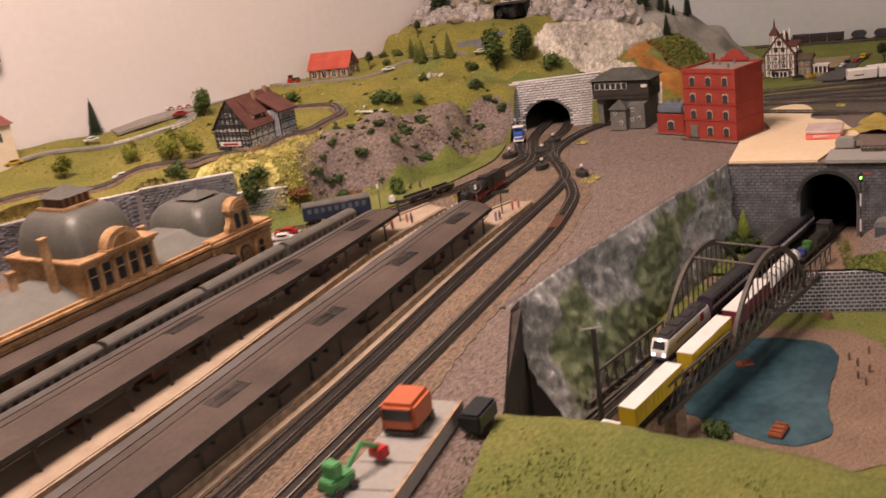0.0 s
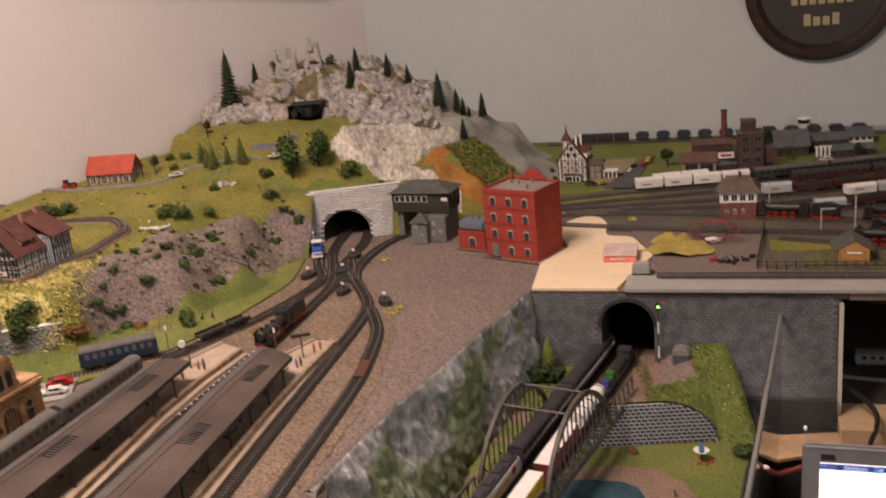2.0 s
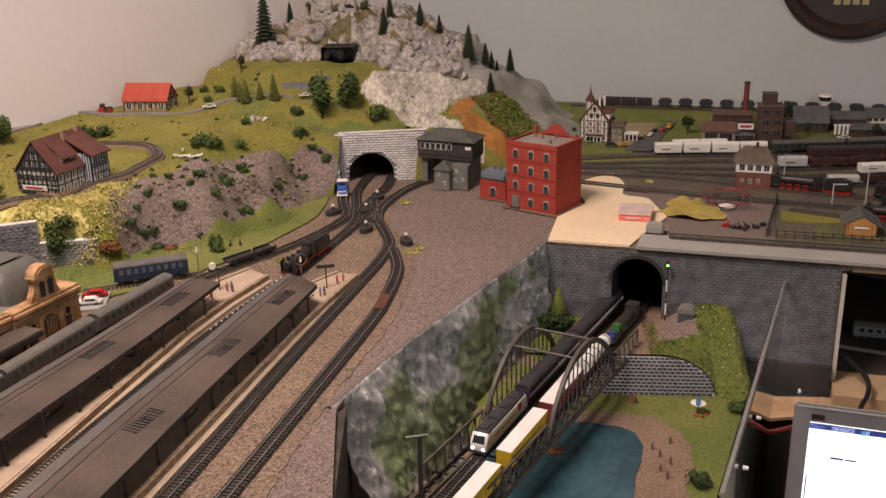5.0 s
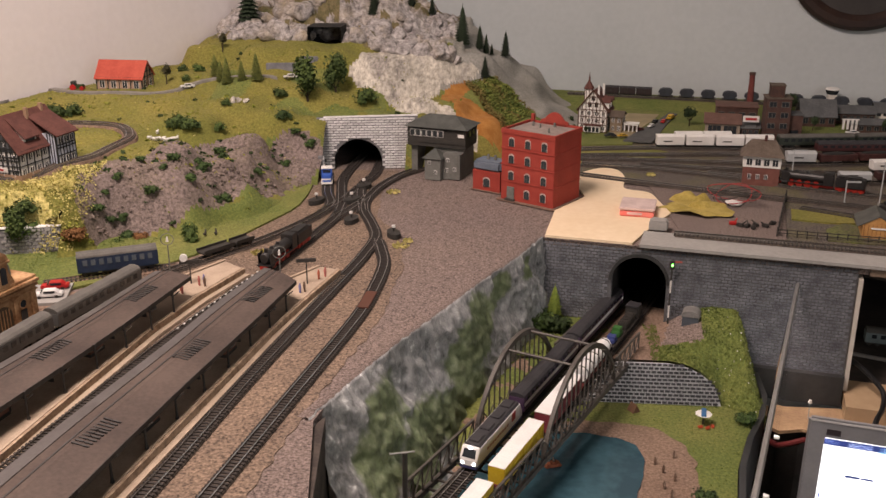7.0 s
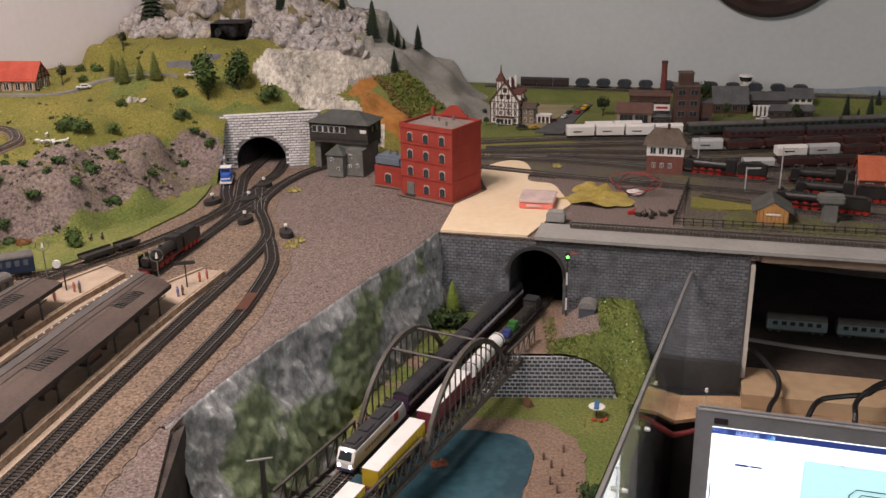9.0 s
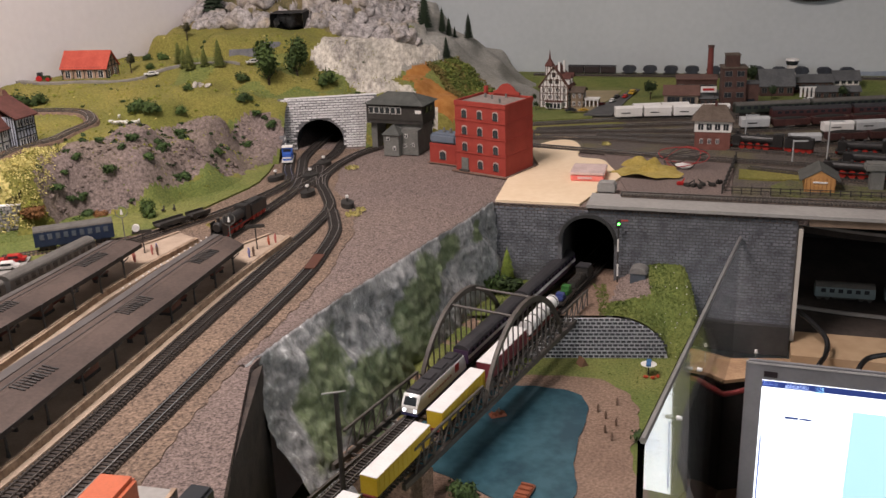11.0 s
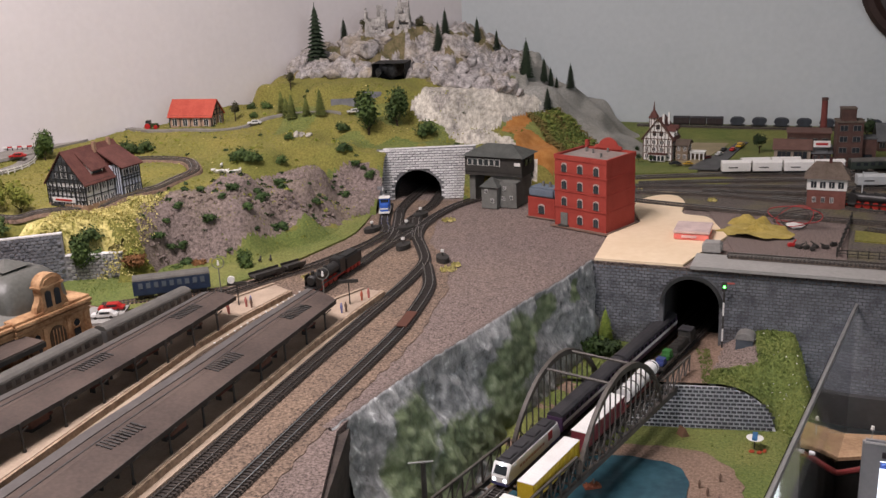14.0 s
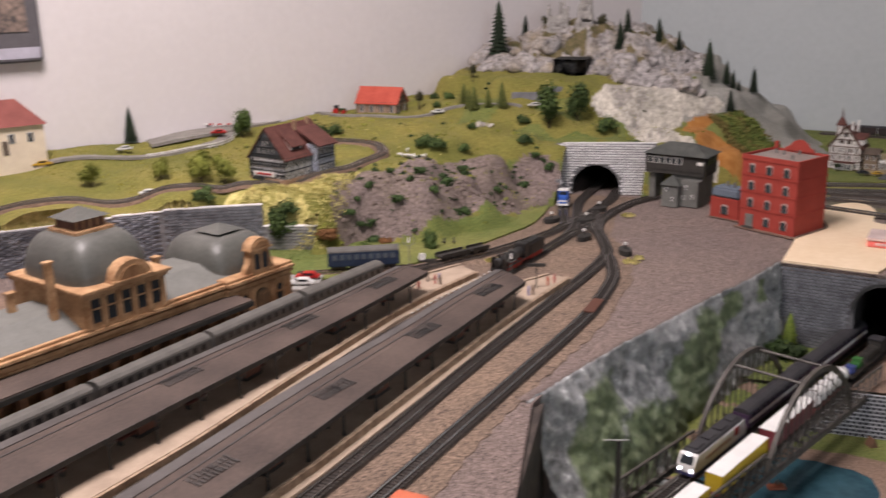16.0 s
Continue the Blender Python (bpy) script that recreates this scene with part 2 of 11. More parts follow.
roof_red = mat("roof_red", (0.40, 0.055, 0.032), 0.75, (0.50, 0.085, 0.05), 50, 0.2, fine=300)
roof_brown = mat("roof_brown", (0.085, 0.062, 0.046), 0.85, (0.13, 0.098, 0.075), 60, 0.3)
leaf_dark = mat("leaf_dark", (0.014, 0.032, 0.008), 0.9, (0.055, 0.095, 0.022), 220, spread=0.3)
leaf_fir = mat("leaf_fir", (0.008, 0.016, 0.007), 0.9, (0.02, 0.034, 0.014), 220, spread=0.3)
leaf_light = mat("leaf_light", (0.14, 0.17, 0.02), 0.9, (0.28, 0.28, 0.05), 220, spread=0.3)
leaf_rust = mat("leaf_rust", (0.12, 0.05, 0.015), 0.9, (0.20, 0.09, 0.03), 220)
leaf_mid = mat("leaf_mid", (0.022, 0.046, 0.010), 0.9, (0.09, 0.135, 0.03), 220, spread=0.3)
bark = mat("bark_brown", (0.05, 0.035, 0.02), 0.9)


# ---- mesh helpers ----
def bm_box(bm, x0, x1, y0, y1, z0, z1):
    v = [bm.verts.new(p) for p in ((x0, y0, z0), (x1, y0, z0), (x1, y1, z0), (x0, y1, z0), (x0, y0, z1), (x1, y0, z1), (x1, y1, z1), (x0, y1, z1))]
    for f in ((3, 2, 1, 0), (4, 5, 6, 7), (0, 1, 5, 4), (1, 2, 6, 5), (2, 3, 7, 6), (3, 0, 4, 7)):
        bm.faces.new([v[i] for i in f])
    return v


def box(x0, x1, y0, y1, z0, z1, bevel=0.0):
    bm = bmesh.new()
    bm_box(bm, x0, x1, y0, y1, z0, z1)
    if bevel:
        bmesh.ops.bevel(bm, geom=bm.edges[:], offset=bevel, segments=2, affect="EDGES")
    return bm


def bm_prism(bm, pts, z0, z1):
    """Closed prism over a plan polygon."""
    lo = [bm.verts.new((x, y, z0)) for x, y in pts]
    hi = [bm.verts.new((x, y, z1)) for x, y in pts]
    n = len(pts)
    bm.faces.new(hi)
    bm.faces.new(lo[::-1])
    for i in range(n):
        bm.faces.new((lo[i], lo[(i + 1) % n], hi[(i + 1) % n], hi[i]))


def prism(pts, z0, z1):
    bm = bmesh.new()
    bm_prism(bm, pts, z0, z1)
    bmesh.ops.recalc_face_normals(bm, faces=bm.faces)
    return bm


def bm_cyl(bm, a, b, r0, r1=None, seg=10, caps=True):
    a, b = Vector(a), Vector(b)
    r1 = r0 if r1 is None else r1
    z = (b - a).normalized()
    x = z.orthogonal().normalized()
    y = z.cross(x)
    lo = [bm.verts.new(a + (x * math.cos(t) + y * math.sin(t)) * r0) for t in [2 * math.pi * i / seg for i in range(seg)]]
    hi = [bm.verts.new(b + (x * math.cos(t) + y * math.sin(t)) * r1) for t in [2 * math.pi * i / seg for i in range(seg)]]
    for i in range(seg):
        bm.faces.new((lo[i], lo[(i + 1) % seg], hi[(i + 1) % seg], hi[i]))
    if caps:
        bm.faces.new(lo[::-1])
        bm.faces.new(hi)


def cyl(a, b, r0, r1=None, seg=10):
    bm = bmesh.new()
    bm_cyl(bm, a, b, r0, r1, seg)
    return bm


def bm_sweep(bm, pts, profile, closed=True):
    """Sweep a (sideways, up) profile along a path of 3D points, kept upright."""
    rings = []
    n = len(pts)
    for i, p in enumerate(pts):
        a, b = Vector(pts[max(i - 1, 0)]), Vector(pts[min(i + 1, n - 1)])
        d = b - a
        d.z = 0
        d.normalize()
        side = Vector((d.y, -d.x, 0))
        rings.append([bm.verts.new(Vector(p) + side * u + Vector((0, 0, w))) for u, w in profile])
    m = len(profile)
    for i in range(n - 1):
        for k in range(m if closed else m - 1):
            bm.faces.new((rings[i][k], rings[i][(k + 1) % m], rings[i + 1][(k + 1) % m], rings[i + 1][k]))
    if closed:
        bm.faces.new(rings[0])
        bm.faces.new(rings[-1][::-1])


def sweep(pts, profile, closed=True):
    bm = bmesh.new()
    bm_sweep(bm, pts, profile, closed)
    bmesh.ops.recalc_face_normals(bm, faces=bm.faces)
    return bm


def tube(pts, r, seg=8):
    bm = bmesh.new()
    rings = []
    for i, p in enumerate(pts):
        a, b = Vector(pts[max(i - 1, 0)]), Vector(pts[min(i + 1, len(pts) - 1)])
        z = (b - a).normalized()
        x = (Vector((0.01, 0.02, 1)).cross(z)).normalized()
        y = z.cross(x)
        rings.append([bm.verts.new(Vector(p) + (x * math.cos(t) + y * math.sin(t)) * r) for t in [2 * math.pi * k / seg for k in range(seg)]])
    for i in range(len(pts) - 1):
        for k in range(seg):
            bm.faces.new((rings[i][k], rings[i][(k + 1) % seg], rings[i + 1][(k + 1) % seg], rings[i + 1][k]))
    bm.faces.new(rings[0][::-1])
    bm.faces.new(rings[-1])
    return bm


def smooth(pts, steps=6):
    """Catmull-Rom through the points."""
    out = []
    P = [Vector(p) for p in pts]
    P = [P[0] * 2 - P[1]] + P + [P[-1] * 2 - P[-2]]
    for i in range(1, len(P) - 2):
        for k in range(steps):
            t = k / steps
            a, b, c, d = P[i - 1], P[i], P[i + 1], P[i + 2]
            out.append(0.5 * ((2 * b) + (c - a) * t + (2 * a - 5 * b + 4 * c - d) * t * t + (3 * b - a - 3 * c + d) * t ** 3))
    out.append(P[-2])
    return out


def part(name, bm, material, parent=None, label="", smooth_faces=False):
    me = bpy.data.meshes.new(name)
    bm.to_mesh(me)
    bm.free()
    for m in material if isinstance(material, (list, tuple)) else (material,):
        me.materials.append(m)
    if smooth_faces:
        me.shade_smooth()
        for f in me.polygons:
            if smooth_faces is not True and f.material_index in smooth_faces:
                f.use_smooth = False
    ob = new(name, me)
    if parent:
        ob.parent = parent
    if label:
        tagged(ob, label)
    return ob


def thing(name, label, category, m=None, group="", kind=""):
    ob = new(name)
    ob.empty_display_size = 0.01
    if m is not None:
        ob.matrix_basis = m
    return tagged(ob, label, category, group, kind)


def solo(name, bm, material, label, category, m=None, group="", kind="", smooth_faces=False):
    ob = part(name, bm, material, smooth_faces=smooth_faces)
    if m is not None:
        ob.matrix_basis = m
    return tagged(ob, label, category, group, kind)


def setting(name, bm, material, label, category, smooth_faces=False):
    return solo(name, bm, material, label, category, kind="structure", smooth_faces=smooth_faces)


def piece(name, mesh, parent, m):
    ob = new(name, mesh)
    ob.parent = parent
    ob.matrix_basis = m
    return ob


def mesh_of(name, bm, material):
    me = bpy.data.meshes.new(name)
    bm.to_mesh(me)
    bm.free()
    me.materials.append(material)
    return me


def along(a, b, z=1.0):
    """Pose with x running from plan point a towards b."""
    return pose(a[0], a[1], z, 0, 0, math.degrees(math.atan2(b[1] - a[1], b[0] - a[0])))


# ---- the room ----
CORNER = Vector((-0.193, 2.32))
BACK = Vector((0.98, -0.2)).normalized()
LEFT = Vector((-0.574, -0.819)).normalized()


def wall_slab(name, a, b, inward, label, paint=None):
    """A wall 0.12 m thick from a to b; its face lies on that line, inward points into the room."""
    a, b, n = Vector(a), Vector(b), Vector(inward).normalized()
    return setting(name, prism([tuple(a), tuple(b), tuple(b - n * 0.12), tuple(a - n * 0.12)], 0, 2.4), paint or wall_paint, label, "wall")


BN = Vector((-BACK.y, BACK.x)) * -1
LN = Vector((-LEFT.y, LEFT.x))
back_end = CORNER + BACK * 3.1
left_end = CORNER + LEFT * 4.0
# back wall coloured darker and cooler to carry the dim daylight on it
wall_slab("wall_back", CORNER, back_end, BN, "plain painted plaster wall behind the layout, dim cool light put into its grey-white", mat("wall_cool_light", (0.45, 0.484, 0.489), 0.9, (0.49, 0.523, 0.528), 3, 0.05, fine=90))
wall_slab("wall_left", CORNER, left_end, LN, "plain painted pinkish white plaster wall beside the layout")
right_end = back_end + Vector((-0.2, -0.98)) * 4.2
wall_slab("wall_right", back_end, right_end, (-0.98, 0.2), "tan painted plaster wall closing the room", mat("wall_tan", (0.30, 0.26, 0.22), 0.9, (0.34, 0.29, 0.25), 3, 0.05, fine=90))
wall_slab("wall_front", left_end, right_end, (0.1, 1), "tan painted plaster wall behind the viewer", mat("wall_tan", (0.30, 0.26, 0.22)))
room = [tuple(CORNER), tuple(left_end), tuple(right_end), tuple(back_end)]
setting("floor", prism(room, -0.05, 0), floor_wood, "brown wooden floor of the hobby room", "floor")
setting("ceiling", prism(room, 2.4, 2.45), ceiling_white, "white painted ceiling", "ceiling")

# ---- the layout's ground ----
CLIFF = [(-0.052, 0.60), (-0.066, 0.80), (-0.034, 0.890), (0.003, 0.981), (0.053, 1.098), (0.106, 1.212), (0.137, 1.293)]
WALL_A, WALL_B = Vector((0.137, 1.293)), Vector((0.514, 1.214))
WDIR = (WALL_B - WALL_A).normalized()
WNORM = Vector((WDIR.y, -WDIR.x))
LEDGE_END = WALL_A + WDIR * 1.6


def back_y(x):
    return CORNER.y + (x - CORNER.x) * BACK.y / BACK.x


board = [(-1.3, 0.30), (-0.024, 0.30)] + [(-0.026, 0.60), (-0.061, 0.80)] + [(x - 0.009, y + 0.004) for x, y in CLIFF[2:-1]] + [(0.130, 1.296), tuple(WALL_A + WDIR * 0.002), tuple(LEDGE_END), (1.75, back_y(1.75) - 0.002), (CORNER.x, CORNER.y - 0.01), (-1.3, CORNER.y + (-1.3 - CORNER.x) * LEFT.y / LEFT.x + 0.02)]
setting("ground", prism(board, 0.9895, 0.9985), gravel, "baseboard of the model railway covered in purple-grey gravel", "ground")


def patch(name, pts, material, label, z=1.0, category="ground", thick=0.003, rag=0.0):
    if rag:  # uneven strewn edge
        even = [Vector(a).lerp(Vector(b), q / 30) for a, b in zip(pts, pts[1:] + pts[:1]) for q in range(30)]
        pts = [(p.x + rag * noise.noise(Vector((p.x * 55, p.y * 55, 1))), p.y + rag * noise.noise(Vector((p.x * 55, p.y * 55, 9)))) for p in even]
    return setting(name, prism(pts, z - thick, z), material, label, category)


# ballast of the station tracks
patch("ballast_field", [(-0.40, 0.30), (-0.105, 0.30), (-0.085, 0.70), (-0.062, 0.86), (-0.035, 1.01), (-0.030, 1.17), (-0.05, 1.28), (-0.09, 1.36), (-0.10, 1.48), (-0.09, 1.60), (-0.22, 1.60), (-0.21, 1.40), (-0.27, 1.22), (-0.36, 1.10)], ballast, "tan stone ballast under the station tracks", 0.9993, rag=0.005)
patch("green_strip", [(-0.27, 1.215), (-0.214, 1.37), (-0.208, 1.40), (-0.207, 1.45), (-0.21, 1.50), (-0.30, 1.52), (-0.46, 1.24), (-0.56, 1.12), (-0.40, 1.06), (-0.34, 1.11)], grass, "green flocked grass strip beside the tracks", 1.002)
patch("station_yard", [(-0.95, 0.32), (-0.42, 0.32), (-0.37, 1.05), (-0.40, 1.06), (-0.56, 1.12), (-0.72, 1.0)], dirt, "brown ground around the station building", 1.001)

# ---- hill: one height field over the left and back of the board ----
HILL = [(-0.15, 1.38, .99), (-0.215, 1.24, .985), (-0.30, 1.16, .985), (-0.42, 1.12, .985), (-0.50, 1.15, .985), (-0.2, 1.48, .985), (-0.215, 1.44, .985), (-0.215, 1.345, .986), (-0.208, 1.385, .986), (-0.225, 1.315, .986), (-0.24, 1.46, 0.998), (-0.40, 1.22, .99),
        (-0.315, 1.40, 1.066), (-0.285, 1.405, 1.038), (-0.262, 1.415, 1.003), (-0.274, 1.47, 1.042), (-0.247, 1.50, 1.012), (-0.325, 1.355, 1.058), (-0.30, 1.345, 1.020),
        (-0.27, 1.30, .99), (-0.33, 1.21, .99), (-0.245, 1.53, 1.03), (-0.262, 1.475, 1.02),
        (-0.36, 1.325, 1.08), (-0.37, 1.37, 1.095), (-0.30, 1.44, 1.07), (-0.30, 1.50, 1.08), (-0.42, 1.30, 1.088), (-0.45, 1.27, 1.083), (-0.47, 1.225, 1.075), (-0.52, 1.205, 1.077),
        (-0.23, 1.60, 1.082), (-0.15, 1.655, 1.085), (-0.06, 1.67, 1.075), (-0.02, 1.66, 1.03), (0.03, 1.64, .99), (0.09, 1.66, .985), (0.16, 1.72, .985), (0.20, 1.85, .985),
        (-0.46, 1.37, 1.088), (-0.485, 1.28, 1.085), (-0.58, 1.235, 1.085), (-0.54, 1.21, 1.079), (-0.66, 1.07, 1.065), (-0.63, 1.14, 1.083), (-0.75, 1.02, 1.08), (-0.9, 1.1, 1.09), (-1.0, 0.95, 1.08),
        (-0.58, 1.32, 1.09), (-0.7, 1.25, 1.09), (-0.95, 1.27, 1.108), (-0.78, 1.465, 1.11), (-0.63, 1.70, 1.115), (-0.66, 1.40, 1.09), (-0.5, 1.45, 1.096),
        (-0.52, 1.66, 1.12), (-0.47, 1.60, 1.115), (-0.40, 1.52, 1.104), (-0.36, 1.60, 1.11), (-0.46, 1.72, 1.135), (-0.28, 1.60, 1.095),
        (-0.49, 1.80, 1.17), (-0.478, 1.797, 1.170), (-0.50, 1.785, 1.118), (-0.515, 1.81, 1.116), (-0.48, 1.765, 1.124), (-0.44, 1.762, 1.134), (-0.45, 1.80, 1.172), (-0.35, 1.80, 1.168), (-0.25, 1.80, 1.165), (-0.14, 1.80, 1.150), (-0.53, 1.81, 1.13), (-0.58, 1.85, 1.11), (-0.45, 1.86, 1.175), (-0.3, 1.84, 1.172),
        (-0.36, 1.70, 1.13), (-0.26, 1.70, 1.12), (-0.17, 1.70, 1.10), (-0.08, 1.72, 1.09), (-0.02, 1.75, 1.085), (0.03, 1.73, 1.06), (0.10, 1.78, 1.05), (0.05, 1.84, 1.09), (0.12, 1.88, 1.05),
        (-0.40, 1.93, 1.20), (-0.33, 1.95, 1.225), (-0.27, 2.0, 1.235), (-0.30, 2.05, 1.238), (-0.18, 2.02, 1.225), (-0.10, 2.03, 1.20), (-0.02, 2.05, 1.165), (0.05, 2.05, 1.12), (0.11, 2.03, 1.075), (0.17, 2.02, 1.025), (0.22, 2.05, .985),
        (-0.08, 1.88, 1.152), (0.0, 1.92, 1.14), (-0.05, 2.18, 1.16), (0.1, 2.2, 1.07), (0.2, 2.22, .99), (-0.42, 2.05, 1.21), (-0.2, 2.2, 1.22), (-0.2, 1.88, 1.172), (-0.38, 1.87, 1.178), (0.3, 2.0, .98), (0.3, 2.3, .98), (-0.05, 1.2, .98), (0.1, 1.3, .98), (0.2, 1.5, .98), (-0.1, 1.5, .98), (-0.1, 1.05, .98), (-0.3, 1.0, .98), (-0.45, 1.05, .98), (-0.5, 0.95, .98), (-0.6, 0.98, .98), (-0.68, 0.95, .99), (0.05, 1.5, .98), (-0.14, 1.3, .98), (-0.58, 1.09, .985), (-0.8, 0.92, 1.06), (-1.1, 0.93, 1.07), (-0.15, 1.58, .985), (-0.03, 1.58, .98)]
HP = np.array(HILL)


def hill_z(x, y):
    d = (HP[:, 0] - x) ** 2 + (HP[:, 1] - y) ** 2
    w = 1.0 / (d + 0.00025) ** 2.2
    return float((w * HP[:, 2]).sum() / w.sum())


SCREE = [(-0.458, 1.240), (-0.461, 1.296), (-0.416, 1.305), (-0.395, 1.375), (-0.372, 1.455), (-0.335, 1.50), (-0.30, 1.50), (-0.285, 1.55), (-0.258, 1.572), (-0.225, 1.566), (-0.21, 1.54), (-0.215, 1.505), (-0.25, 1.455), (-0.262, 1.41), (-0.285, 1.36), (-0.30, 1.32), (-0.335, 1.262), (-0.375, 1.240), (-0.433, 1.195), (-0.447, 1.205)]


def in_scree(x, y):
    inside = False
    for (x0, y0), (x1, y1) in zip(SCREE, SCREE[1:] + SCREE[:1]):
        if (y0 > y) != (y1 > y) and x < x0 + (x1 - x0) * (y - y0) / (y1 - y0):
            inside = not inside
    return inside


OCHRE = [(0.0, 1.845), (-0.033, 1.806), (-0.043, 1.764), (-0.006, 1.712), (0.026, 1.690), (0.049, 1.688), (0.085, 1.70), (0.085, 1.73), (0.056, 1.75), (-0.005, 1.792), (0.012, 1.835)]
FIELD = [(0.001, 1.845), (0.057, 1.90), (0.130, 1.812), (0.075, 1.712), (-0.014, 1.80)]


def inside(poly, x, y):
    hit = False
    for (x0, y0), (x1, y1) in zip(poly, poly[1:] + poly[:1]):
        if (y0 > y) != (y1 > y) and x < x0 + (x1 - x0) * (y - y0) / (y1 - y0):
            hit = not hit
    return hit


CHALK = [(-0.197, 1.758), (-0.187, 1.814), (-0.148, 1.838), (-0.091, 1.842), (-0.036, 1.864), (0.02, 1.877), (-0.005, 1.838), (-0.044, 1.806), (-0.051, 1.753), (-0.032, 1.722), (-0.005, 1.715), (0.026, 1.692), (0.022, 1.66), (-0.083, 1.672), (-0.120, 1.694), (-0.150, 1.730)]
CREST = [(-0.165, 1.838), (-0.09, 1.843), (-0.036, 1.866), (-0.028, 1.93), (-0.06, 1.935), (-0.09, 1.872), (-0.15, 1.860)]
CAVE = (-0.283, -0.222, 1.836, 1.884)


def hill_kind(x, y, z, s):
    """Index of the surface at a place of the hill; s: how steep it is."""
    j = 0.018 * noise.noise(Vector((x * 22, y * 22, 1))) + 0.010 * noise.noise(Vector((x * 70, y * 70, 5)))
    if inside(OCHRE, x + 0.4 * j, y + 0.4 * j):
        return 6
    if inside(FIELD, x + 0.4 * j, y + 0.4 * j):
        return 0
    if inside(CREST, x + 0.3 * j, y + 0.3 * j):
        return 0
    if inside(CHALK, x + 0.6 * j, y + 0.6 * j) and z > 1.01:
        return 4
    if y + j > 1.845 and -0.455 < x + j < -0.03 - 0.25 * max(0, 1.98 - y):
        m = noise.noise(Vector((x * 17, y * 17, 9))) + 0.4 * noise.noise(Vector((x * 60, y * 60, 2)))
        return 8 if m > 0.22 else 3
    if x + j > -0.06 and y + j > 1.80:
        return 5
    if in_scree(x + 0.5 * j, y + 0.5 * j):
        return 2
    if s > 0.27 and z < 1.088 + j and y < 1.60 and x > -0.475 + j:
        return 0 if x > -0.36 and z < 1.06 else 1
    if -0.585 < x + j < -0.43 and y + j < 1.27 and z < 1.078:
        return 7
    if y + j > 1.60 and x > -0.40 and y < 1.83 and z < 1.135:
        return 0 if noise.noise(Vector((x * 14, y * 14, 6))) > -0.12 else 1
    return 1


RW = [(-0.90, 0.865), (-0.82, 0.945), (-0.74, 1.02), (-0.692, 1.062), (-0.641, 1.103), (-0.526, 1.163), (-0.455, 1.183)]


def rw_line(x):
    """The retaining wall's line in plan."""
    for (x0, y0), (x1, y1) in zip(RW, RW[1:]):
        if x <= x1:
            return y0 + (y1 - y0) * (x - x0) / (x1 - x0)
    return RW[-1][1]


